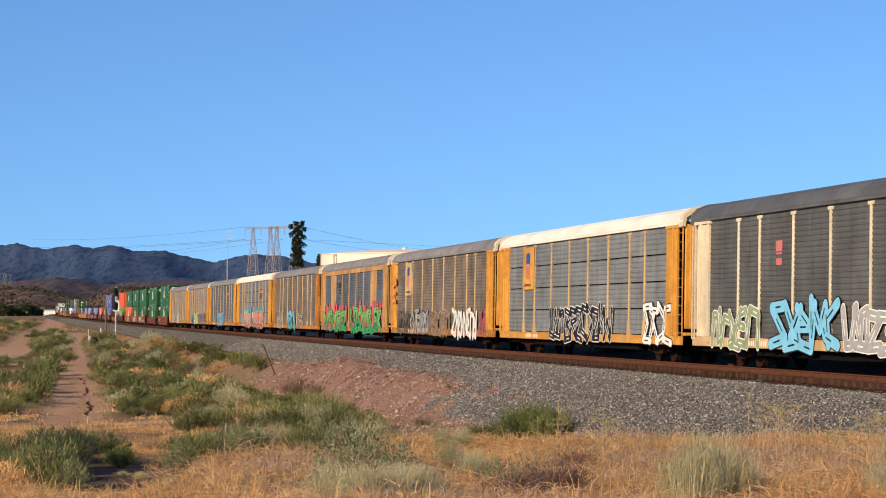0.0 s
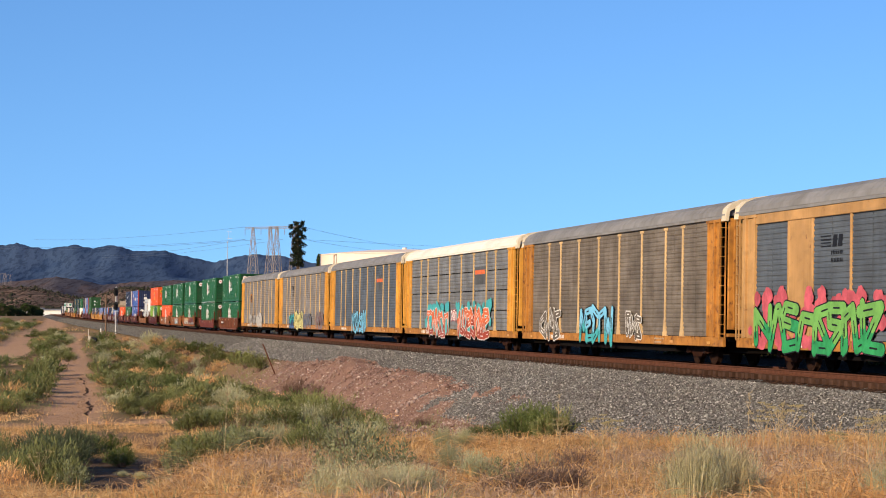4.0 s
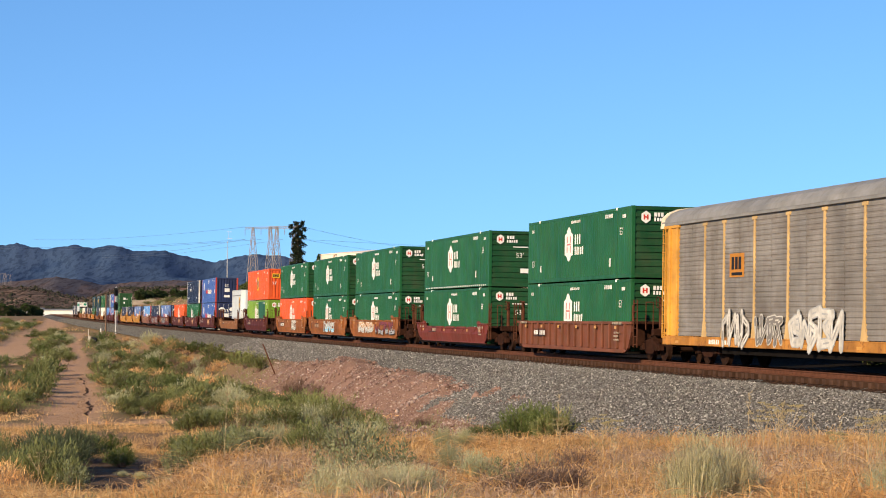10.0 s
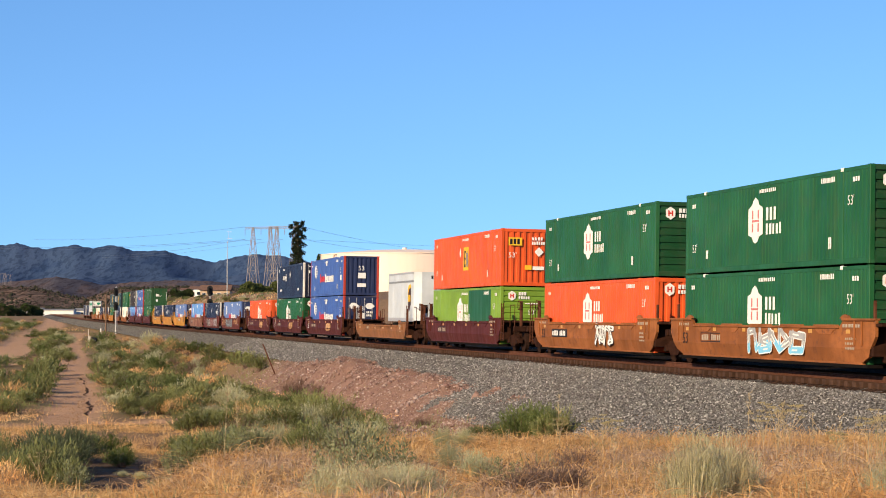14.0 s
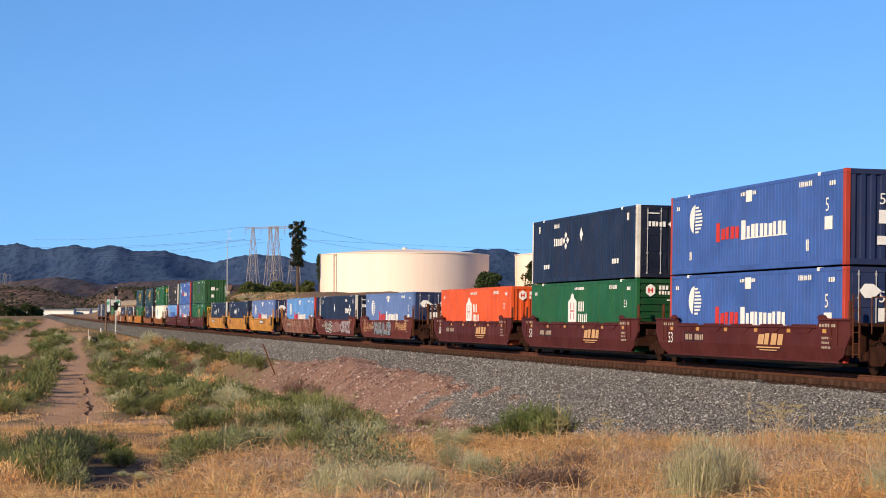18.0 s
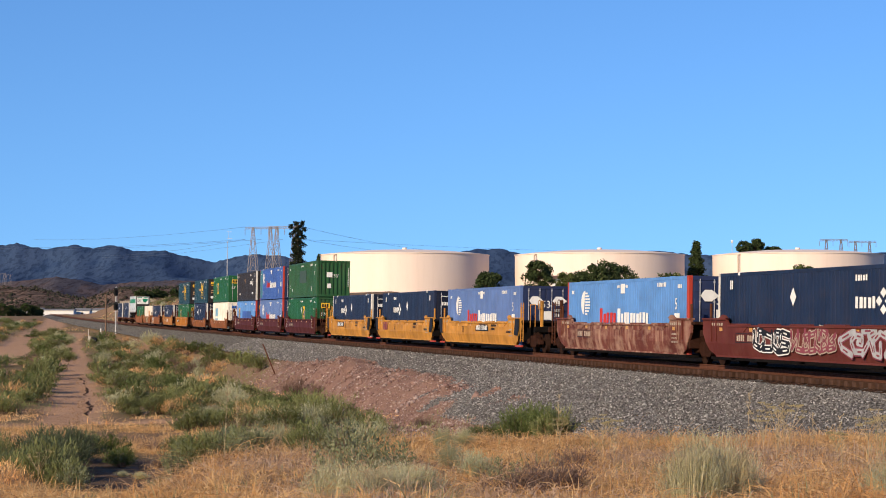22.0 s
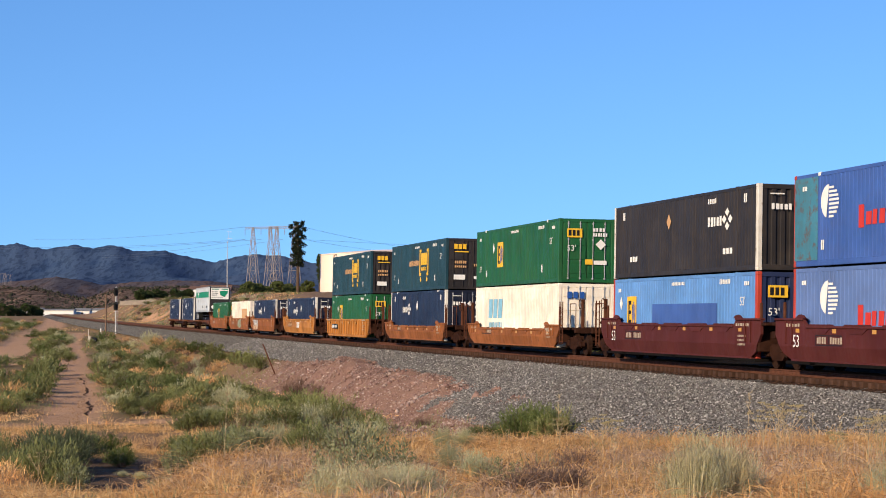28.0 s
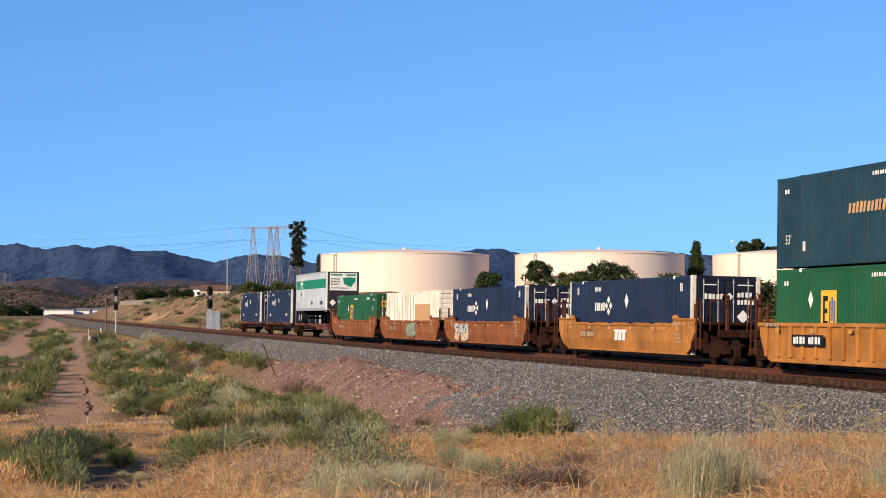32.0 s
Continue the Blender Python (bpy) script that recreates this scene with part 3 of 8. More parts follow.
RACK_GOLD = paint("rack_golden_tan_paint", (0.49, 0.275, 0.105), 0.55, dirt=0.35, rust=0.2)
PANEL_BLUE = paint("blue_grey_rack_panel", (0.215, 0.23, 0.234), 0.55, metal=0.25, dirt=0.25, dirt_rgb=(0.09, 0.08, 0.07))
PANEL_GREY = paint("grey_rack_panel", (0.215, 0.22, 0.222), 0.55, metal=0.25, dirt=0.35, dirt_rgb=(0.08, 0.06, 0.05))
PANEL_BROWN = paint("grimy_brown_grey_rack_panel", (0.185, 0.155, 0.125), 0.65, metal=0.1, dirt=0.5, dirt_rgb=(0.075, 0.050, 0.036))
PANEL_STEEL = paint("dark_blue_grey_rack_panel", (0.098, 0.117, 0.142), 0.6, metal=0.1, dirt=0.3, dirt_rgb=(0.07, 0.06, 0.055))
PANEL_PALE = paint("pale_galvanised_rack_panel", (0.225, 0.205, 0.188), 0.6, metal=0.1, dirt=0.4, dirt_rgb=(0.13, 0.09, 0.07))
PANEL_DARK = paint("dark_grey_rack_panel", (0.115, 0.116, 0.112), 0.55, metal=0.25, dirt=0.3, dirt_rgb=(0.06, 0.05, 0.045))
ROOF_GREY = paint("galvanised_roof", (0.26, 0.252, 0.245), 0.6, metal=0.2, dirt=0.3, dirt_rgb=(0.14, 0.12, 0.10))
ROOF_DARK = paint("dark_grey_roof", (0.13, 0.135, 0.14), 0.55, metal=0.3, dirt=0.3)
ROOF_WHITE = paint("chalky_white_roof", (0.74, 0.68, 0.60), 0.6, dirt=0.05)
D_WHITE = plain("white_lettering_paint", (0.72, 0.70, 0.66), 0.6, 0.08, 4)
D_RED = plain("red_lettering_paint", (0.50, 0.035, 0.025), 0.6, 0.1, 4)
D_PINK = plain("faded_pink_lettering", (0.50, 0.16, 0.15), 0.6, 0.15, 4)
D_YELLOW = plain("yellow_lettering_paint", (0.72, 0.42, 0.03), 0.6, 0.1, 4)
D_BLUE = plain("blue_lettering_paint", (0.02, 0.08, 0.30), 0.6, 0.1, 4)
D_BLACK = plain("black_lettering_paint", (0.012, 0.012, 0.014), 0.6, 0.1, 4)
D_TAN = plain("tan_lettering_paint", (0.52, 0.30, 0.14), 0.6, 0.15, 4)
D_GREEN = plain("green_lettering_paint", (0.01, 0.20, 0.11), 0.6, 0.1, 4)
D_DULL = plain("dull_stencil_paint", (0.36, 0.29, 0.22), 0.7, 0.2, 4)
REFLECT = plain("yellow_reflector", (0.50, 0.24, 0.03), 0.3, 0.05, 4)
RUBBER = plain("black_rubber", (0.014, 0.014, 0.014), 0.8, 0.2, 8)


# ---- marks on flat sides ----
LETTERS = {}


def letters(text, size):
    """Built-in font as flat faces: points and faces in the plane."""
    if text not in LETTERS:
        cu = bpy.data.curves.new("letters", "FONT")
        cu.body, cu.size, cu.fill_mode, cu.resolution_u = text, 1.0, "FRONT", 2
        ob = bpy.data.objects.new("letters", cu)
        me = bpy.data.meshes.new_from_object(ob)
        LETTERS[text] = ([(v.co.x, v.co.y) for v in me.vertices], [tuple(p.vertices) for p in me.polygons])
        bpy.data.objects.remove(ob)
    v, f = LETTERS[text]
    return [(x * size, y * size) for x, y in v], f


SMALL_MARKS = {"stencil", "badge_bars", "end_badge_bars", "number_text", "car_number", "data_stencil", "data_text", "number_frame", "reflective_strip", "end_stencil", "letter_block", "end_letters", "sign_lines", "sign_words", "white_word", "red_word", "orange_word"}


def mark(name, parent, material, polys, face="side", half=1.295, off=0.006, label="", words=()):
    """Flat painted shapes on a side (a along the car, b up) or on the leading end."""
    def put(a, b_):
        return (a, -half - off, b_) if face == "side" else (half + off, a, b_)

    def build(b):
        for i, poly in enumerate(polys):
            lift = 0.00004 * (i % 80)
            b.face([(x, y - lift, z) if face == "side" else (x + lift, y, z) for x, y, z in (put(*p) for p in poly)])
        for text, a0, b0, size in words:
            v, f = letters(text, size)
            n = len(b.v)
            b.v += [put(a0 + x, b0 + y) for x, y in v]
            b.f += [tuple(n + i for i in q) for q in f]
            b.m += [0] * len(f)
    ob = part(name, build, material, parent, label)
    return tagged(ob, kind="stuff") if name in SMALL_MARKS else ob


def rect(a0, a1, b0, b1):
    return [(a0, b0), (a1, b0), (a1, b1), (a0, b1)]


def bars(a, b, width, height, n, slant=0.0, gap=0.25):
    """A word that is only a row of upright bars."""
    w = width / n
    out = []
    for i in range(n):
        wide = (1 - gap) * (1.0, 0.84, 0.95, 0.76)[(i * 7 + n) % 4] if n > 3 else 1 - gap
        tall = height * (1.0, 0.93, 1.0, 0.96, 0.9)[(i * 3 + n) % 5] if n > 3 else height
        out.append([(a + i * w, b), (a + (i + wide) * w, b), (a + (i + wide) * w + slant, b + tall), (a + i * w + slant, b + tall)])
    return out


def disc(a, b, ra, rb, n=18, lo=0.0, hi=2 * math.pi):
    return [(a + ra * math.cos(lo + (hi - lo) * i / n), b + rb * math.sin(lo + (hi - lo) * i / n)) for i in range(n)]


def diamond(a, b, ra, rb):
    return [(a - ra, b), (a, b - rb), (a + ra, b), (a, b + rb)]


FORMS = [
    [(0, 0), (0.05, 1), (0.9, 0.05), (1, 1)], [(0, 0), (0.1, 1), (0.5, 0.4), (0.9, 1), (1, 0)], [(1, 0.92), (0.25, 1), (0, 0.62), (0.9, 0.42), (0.85, 0.05), (0, 0.02)],
    [(0, 0), (0.4, 1), (0.7, 0.95), (1, 0)], [(0, 1), (0, 0.12), (0.8, 0), (1, 1)], [(0, 0), (0.05, 1), (0.9, 0.9), (0.9, 0.58), (0.15, 0.48), (1, 0)],
    [(1, 0.95), (0.25, 0.95), (0, 0.35), (0.4, 0), (1, 0.12), (1, 0.5), (0.5, 0.5)], [(0, 0.95), (0.95, 1), (0.15, 0.08), (1, 0.0)], [(0, 0), (0, 1), (0.15, 0.5), (0.95, 1), (0.4, 0.55), (1, 0)],
]


def graffiti(parent, a0, a1, b0, b1, fills, edge, seed, half, n=5, halo=None):
    """A sprayed piece: crowded fat letter-like forms that spell nothing, outlined, some on a sprayed cloud."""
    rng = random.Random(seed)
    n = int(n * 1.35 + 0.5)
    w, tall = (a1 - a0) / n, b1 - b0
    t = min(w * 0.165, tall * 0.11)
    outer, inner, inline, cloud = [], [[] for _ in fills], [], []

    def stroke(p, q, r):
        ang = math.atan2(q[1] - p[1], q[0] - p[0])
        out = []
        for c, lo in ((q, -90), (p, 90)):
            for k in (0, 45, 90, 135, 180):
                f = ang + math.radians(lo + k)
                out.append((c[0] + r * math.cos(f), c[1] + r * math.sin(f)))
        return out
    last = -1
    for i in range(n):
        form = rng.choice([k for k in range(len(FORMS)) if k != last])
        last = form
        flip_x, flip_y, turned = rng.random() < 0.5, rng.random() < 0.5, rng.random() < 0.5
        x0, wid = a0 + i * w + t * 0.6, w * rng.uniform(1.15, 1.4) - t * 1.2
        y0, hh, lean = b0 + t + tall * rng.uniform(0, 0.07), tall * rng.uniform(0.82, 1.0) - 2 * t, rng.uniform(-0.08, 0.12) * w
        pts = [(x0 + px * wid + lean * py + rng.uniform(-0.12, 0.12) * w, y0 + py * hh + rng.uniform(-0.06, 0.06) * tall) for px, py in ((1 - fx if flip_x else fx, 1 - fy if flip_y else fy) for fx, fy in ((gy, gx) if turned else (gx, gy) for gx, gy in FORMS[form]))]
        k = rng.randrange(len(fills))
        for p, q in zip(pts, pts[1:]):
            outer.append(stroke(p, q, t + 0.04))
            m_ = ((p[0] + q[0]) / 2, (p[1] + q[1]) / 2)
            if len(fills) > 1:
                for e in (p, q):
                    inner[1 if e[1] > y0 + 0.5 * hh else 0].append(stroke(e, m_, t))
            else:
                inner[k].append(stroke(p, q, t))
            g = rng.uniform(0.1, 0.4)
            inline.append(stroke((p[0] + (q[0] - p[0]) * g, p[1] + (q[1] - p[1]) * g), (p[0] + (q[0] - p[0]) * (g + 0.4), p[1] + (q[1] - p[1]) * (g + 0.4)), 0.026))
        for _ in range(11):
            cx, cy, ra = x0 + rng.uniform(-0.45, 1.4) * w, b0 + rng.uniform(0.12, 1.12) * tall, rng.uniform(0.2, 0.4)
            cloud.append([(cx + ra * rng.uniform(0.8, 1.15) * math.cos(6.283 * k / 12), cy + ra * 0.8 * rng.uniform(0.75, 1.15) * math.sin(6.283 * k / 12)) for k in range(12)])
    if halo:
        mark("graffiti_cloud", parent, halo, [[(a, max(0.62, b_)) for a, b_ in poly] for poly in cloud], half=half, off=0.001)
    mark("graffiti_outline", parent, edge, outer, half=half, off=0.005)
    for f, polys in zip(fills, inner):
        if polys:
            mark("graffiti_fill", parent, f, polys, half=half, off=0.010 if f is fills[0] else 0.015)
    mark("graffiti_line", parent, edge, inline, half=half, off=0.020)


# ---- trucks ----
def truck_frame(b):
    """Two cast side frames with their spring nests, and the bolster between them."""
    for y in (-1.0, 1.0):
        out = [(-1.25, 0.42), (-1.18, 0.62), (-0.80, 0.66), (-0.45, 0.80), (0.45, 0.80), (0.80, 0.66), (1.18, 0.62), (1.25, 0.42), (1.02, 0.38), (0.72, 0.50), (0.42, 0.28), (-0.42, 0.28), (-0.72, 0.50), (-1.02, 0.38)]
        n = len(b.v)
        k = len(out)
        for yy in (y - 0.09, y + 0.09):
            b.v += [(x, yy, z) for x, z in out]
        b.f += [(n + i, n + (i + 1) % k, n + k + (i + 1) % k, n + k + i) for i in range(k)]
        for off in (0, k):
            for tri in ((0, 1, 13), (1, 2, 13), (13, 2, 12), (2, 3, 12), (12, 3, 11), (3, 4, 11), (11, 4, 10), (4, 5, 10), (10, 5, 9), (5, 6, 9), (9, 6, 8), (6, 7, 8)):
                b.f.append(tuple(n + off + i for i in tri))
        b.m += [0] * (k + 24)
        for x in (-0.16, 0, 0.16):
            b.tube((x, y, 0.36), (x, y, 0.62), 0.06, 8)
        for x in (-0.89, 0.89):
            b.box(x - 0.16, x + 0.16, y - 0.13, y + 0.13, 0.40, 0.60, 0.03)
    b.box(-0.22, 0.22, -1.05, 1.05, 0.60, 0.86, 0.03)


def wheelset(b):
    for y in (-0.72, 0.72):
        s = 1 if y > 0 else -1
        b.tube((0, y - 0.065, 0), (0, y + 0.065, 0), 0.475, 22)
        b.tube((0, y - s * 0.065, 0), (0, y - s * 0.10, 0), 0.505, 22)
        b.tube((0, y + s * 0.06, 0), (0, y + s * 0.075, 0), 0.40, 16)
        b.tube((0, y + s * 0.05, 0), (0, y + s * 0.42, 0), 0.10, 10)
        for i in range(3):
            a = i * 2.094
            b.box(0.055 * math.cos(a) - 0.018, 0.055 * math.cos(a) + 0.018, y + s * 0.42, y + s * 0.435, 0.055 * math.sin(a) - 0.018, 0.055 * math.sin(a) + 0.018)
    b.tube((0, -0.7, 0), (0, 0.7, 0), 0.09, 8)


WHEELS = []


def truck(car, x, u):
    part("truck_frame", truck_frame, TRUCK, car, at=(x, 0, 0), key="truck_frame")
    for k in (-0.89, 0.89):
        w = part("wheelset", wheelset, WHEEL, car, at=(x + k, 0, 0.475), key="wheelset")
        WHEELS.append((w, x + k, u + x))


def coupler(car, x, way):
    part("coupler", lambda b: (b.box(x, x + way * 0.75, -0.09, 0.09, 0.72, 0.92, 0.02), b.box(x + way * 0.70, x + way * 1.05, -0.15, 0.12, 0.66, 0.98, 0.04)), TRUCK, car)
    part("air_hose", lambda b: (b.tube((x, 0.35, 0.7), (x + way * 0.5, 0.3, 0.42), 0.025, 6), b.tube((x + way * 0.5, 0.3, 0.42), (x + way * 0.9, 0.1, 0.5), 0.025, 6)), RUBBER, car)


# ---- auto rack cars ----
RACK_L = 28.0
BAYS = [-12.07, -9.25, -7.3, -4.4, -1.45, 1.45, 4.4, 7.3, 9.25, 12.07]


def rack_panel(width, rows):
    """One bay: a pressed sheet with close horizontal ribs, in rows parted by slots."""
    def build(b):
        z0, z1 = 1.0, 5.03
        hh = (z1 - z0) / rows
        for r in range(rows):
            gap = 0.022 if rows > 1 else 0.004
            lo, hi = z0 + r * hh + gap, z0 + (r + 1) * hh - gap
            k = max(3, int((hi - lo) / 0.165))
            prof = []
            for i in range(k):
                a = lo + (hi - lo) * i / k
                w = (hi - lo) / k
                prof += [(0.0, a), (0.0, a + 0.5 * w), (0.018, a + 0.62 * w), (0.018, a + 0.9 * w)]
            prof.append((0.0, hi))
            b.strip([(y, z) for y, z in prof], -width / 2, width / 2, 0)
            # overlapping joints between the pressed sheets of a bay
            for i in range(1, max(2, round(width / 1.4))):
                x = -width / 2 + width * i / max(2, round(width / 1.4))
                b.box(x - 0.014, x + 0.014, -0.006, 0.004, lo + 0.01, hi - 0.01)
    return build


def rack_post(b):
    b.box(-0.065, 0.065, 0.0, 0.10, 1.0, 4.90, 0.012)
    b.box(-0.19, 0.19, -0.006, 0.10, 4.88, 4.99, 0.012)
    b.sweep([(-0.22, 0.98), (0.22, 0.98), (0.068, 1.62), (-0.068, 1.62)], 0.003, 0.09, 1)


def rack_car(u, post, panel, roof, rows, ends, label, sill=None, sign=None, frame=False):
    car = thing("autorack_car", label, "rail car", "auto rack cars of the train")
    sill = sill or post
    hw = 1.50
    for side, y in ((1, -hw), (-1, hw)):
        turn = Matrix.Translation((0, y, 0)) if side == 1 else pose(0, y, 0, 0, 0, 180)
        for a, c in zip(BAYS, BAYS[1:]):
            solid_bay = frame and c - a < 2
            part("panel", rack_panel(c - a - 0.02, rows) if not solid_bay else (lambda b: b.box(-0.97, 0.97, -0.02, 0.02, 1.0, 4.96, 0.01)), post if solid_bay else panel, car, at=turn @ pose((a + c) / 2, 0.035, 0), key=("rack_panel", round(c - a, 2), rows, solid_bay))
        # near-black sheet painting the car's shaded inside behind the slots
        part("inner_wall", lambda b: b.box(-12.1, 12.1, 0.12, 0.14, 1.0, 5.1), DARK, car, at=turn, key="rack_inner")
        for a in BAYS[1:-1]:
            part("post", rack_post, post, car, at=turn @ pose(a, 0, 0), key="rack_post")
        if frame:
            part("top_band", lambda b: b.box(-12.1, 12.1, -0.02, 0.08, 4.70, 5.03, 0.015), post, car, at=turn)

        part("side_sill", lambda b: (b.box(-13.7, 13.7, -0.025, 0.10, 0.66, 0.98, 0.015), b.box(-13.7, 13.7, -0.032, 0.02, 0.94, 0.985, 0.008)), sill, car, at=turn, key="rack_sill")
        part("top_rail", lambda b: b.box(-13.7, 13.7, -0.05, 0.12, 5.03, 5.155, 0.01), roof, car, at=turn, key="rack_top_rail")
        for e in (-1, 1):
            part("corner_panel", lambda b: (b.box(min(e * 12.06, e * 13.30), max(e * 12.06, e * 13.30), -0.01, 0.08, 0.98, 5.03, 0.015), b.box(e * 12.13 - 0.07, e * 12.13 + 0.07, -0.05, 0.0, 1.0, 4.95, 0.01),
                                            b.box(e * 12.85 - 0.06, e * 12.85 + 0.06, -0.09, 0.0, 1.0, 5.0, 0.01), b.box(min(e * 11.95, e * 13.75), max(e * 11.95, e * 13.75), -0.06, 0.06, 4.92, 5.03, 0.015)),
                 ends, car, at=turn, key=("rack_corner", e))
            part("ladder", lambda b: [b.box(e * 13.82 - 0.02, e * 13.82 + 0.02, -0.02, 0.02, 0.9, 5.05), b.box(e * 13.40 - 0.02, e * 13.40 + 0.02, -0.075, -0.035, 0.9, 5.05)]
                 + [b.tube((e * 13.40, -0.055, 1.1 + 0.33 * i), (e * 13.82, -0.02, 1.1 + 0.33 * i), 0.014, 5) for i in range(12)], ends, car, at=turn, key=("rack_ladder", e))
        for i in range(7):
            mark("reflector", car, REFLECT, [rect(-12.2 + 4.05 * i, -11.85 + 4.05 * i, 0.74, 0.83)], half=hw, off=0.028) if side == 1 else None

    def roof_sheet(b):
        prof = [(-1.56, 5.14), (-1.50, 5.32), (-1.30, 5.52), (-0.95, 5.66), (-0.5, 5.76), (0, 5.79), (0.5, 5.76), (0.95, 5.66), (1.30, 5.52), (1.50, 5.32), (1.56, 5.14)]
        b.sweep(prof, -13.85, 13.85, 0)
        for i in range(60):
            x = -13.7 + 27.4 * i / 59
            rib = [(p * 1.002, z + 0.005) for p, z in prof[1:-1]] + [(p * 0.99, z - 0.02) for p, z in prof[1:-1][::-1]]
            b.sweep(rib, x - 0.03, x + 0.03, 0)
    part("roof", roof_sheet, roof, car, key="rack_roof")
    for e in (-1, 1):
        for w in (-1, 1):
            leaf = part("end_door", lambda b: b.box(min(e * 13.80, e * 13.9), max(e * 13.80, e * 13.9), min(w * 1.42, w * 0.03), max(w * 1.42, w * 0.03), 1.25, 5.05, 0.02), ends, car, key=("rack_end", e, w))
            for q in (0.2, 0.7, 1.2):
                part("door_rib", lambda b: b.box(min(e * 13.88, e * 13.94), max(e * 13.88, e * 13.94), w * q - 0.04, w * q + 0.04, 1.3, 5.0, 0.01), ends, leaf, key=("rack_door_rib", e, w, q))
        part("roof_cap", lambda b: b.sweep([(-1.575, 4.95), (-1.52, 5.36), (-1.31, 5.56), (-0.95, 5.70), (0, 5.83), (0.95, 5.70), (1.31, 5.56), (1.52, 5.36), (1.575, 4.95), (1.45, 4.95), (1.40, 5.28), (0.9, 5.58), (0, 5.68), (-0.9, 5.58), (-1.40, 5.28), (-1.45, 4.95)],
                                           min(e * 13.55, e * 13.95), max(e * 13.55, e * 13.95), 0), RACK_CREAM if roof is not ROOF_DARK else roof, car, key=("rack_cap", e))
        part("platform", lambda b: b.box(min(e * 13.7, e * 14.0), max(e * 13.7, e * 14.0), -1.45, 1.45, 1.0, 1.12, 0.02), ends, car, key=("rack_step", e))
        truck(car, e * 9.9, u)
        coupler(car, e * 13.3, e)
    # the wide low block blackens the space under the car as shade
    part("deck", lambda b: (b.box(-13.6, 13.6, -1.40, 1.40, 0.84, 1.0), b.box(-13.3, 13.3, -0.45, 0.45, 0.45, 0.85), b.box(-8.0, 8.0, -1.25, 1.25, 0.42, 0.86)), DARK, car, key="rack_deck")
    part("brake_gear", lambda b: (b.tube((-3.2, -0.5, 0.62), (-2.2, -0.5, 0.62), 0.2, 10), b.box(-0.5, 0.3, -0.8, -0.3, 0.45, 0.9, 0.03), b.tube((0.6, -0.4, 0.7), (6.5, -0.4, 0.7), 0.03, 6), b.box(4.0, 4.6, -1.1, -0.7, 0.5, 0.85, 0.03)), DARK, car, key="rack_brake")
    # stencilled numbers, only as bars
    mark("car_number", car, D_WHITE if sill is not RACK_CREAM else D_BLACK, bars(-8.6, 0.74, 1.1, 0.16, 6) + bars(-7.3, 0.74, 0.9, 0.16, 5), half=hw, off=0.028)
    mark("data_stencil", car, D_DULL, bars(6.2, 0.85, 1.2, 0.06, 9) + bars(6.2, 0.72, 0.9, 0.06, 7), half=hw, off=0.028)
    if sign:
        sign(car, hw)
    return car


# ---- well cars ----
WELL_TOP, WELL_EAR = {False: 1.40, True: 1.10}, {False: 1.62, True: 1.32}


def well_side(ribbed, low=False):
    def build(b):
        if ribbed:
            out = [(-8.9, 1.45), (-8.9, 1.10), (-8.45, 0.45), (-8.1, 0.30), (8.1, 0.30), (8.45, 0.45), (8.9, 1.10), (8.9, 1.45)]
        else:
            t, e = (WELL_TOP[low], WELL_EAR[low])
            out = [(-9.0, e), (-9.0, 1.12), (-8.68, 0.78), (8.68, 0.78), (9.0, 1.12), (9.0, e), (6.75, e), (6.45, t), (-6.45, t), (-6.75, e)]
            # the lower skirt leans inwards below a crease
            for y0, y1 in ((0.0, 0.11), (0.09, 0.20)):
                b.face([(-8.68, y0, 0.78), (-8.45, y0 + 0.055, 0.54), (-7.7, y1, 0.30), (7.7, y1, 0.30), (8.45, y0 + 0.055, 0.54), (8.68, y0, 0.78)])
        k, n = len(out), len(b.v)
        for yy in (0.0, 0.09):
            b.v += [(x, yy, z) for x, z in out]
        b.f += [(n + i, n + (i + 1) % k, n + k + (i + 1) % k, n + k + i) for i in range(k)]
        cells = [(0, 1, 2, 3, 4, 5, 6, 7)] if ribbed else [(0, 1, 2, 8, 9), (2, 3, 7, 8), (3, 4, 5, 6, 7)]
        for c in cells:
            b.f += [tuple(n + i for i in c), tuple(n + k + i for i in c[::-1])]
        b.m += [0] * (k + 2 * len(cells))
    return build


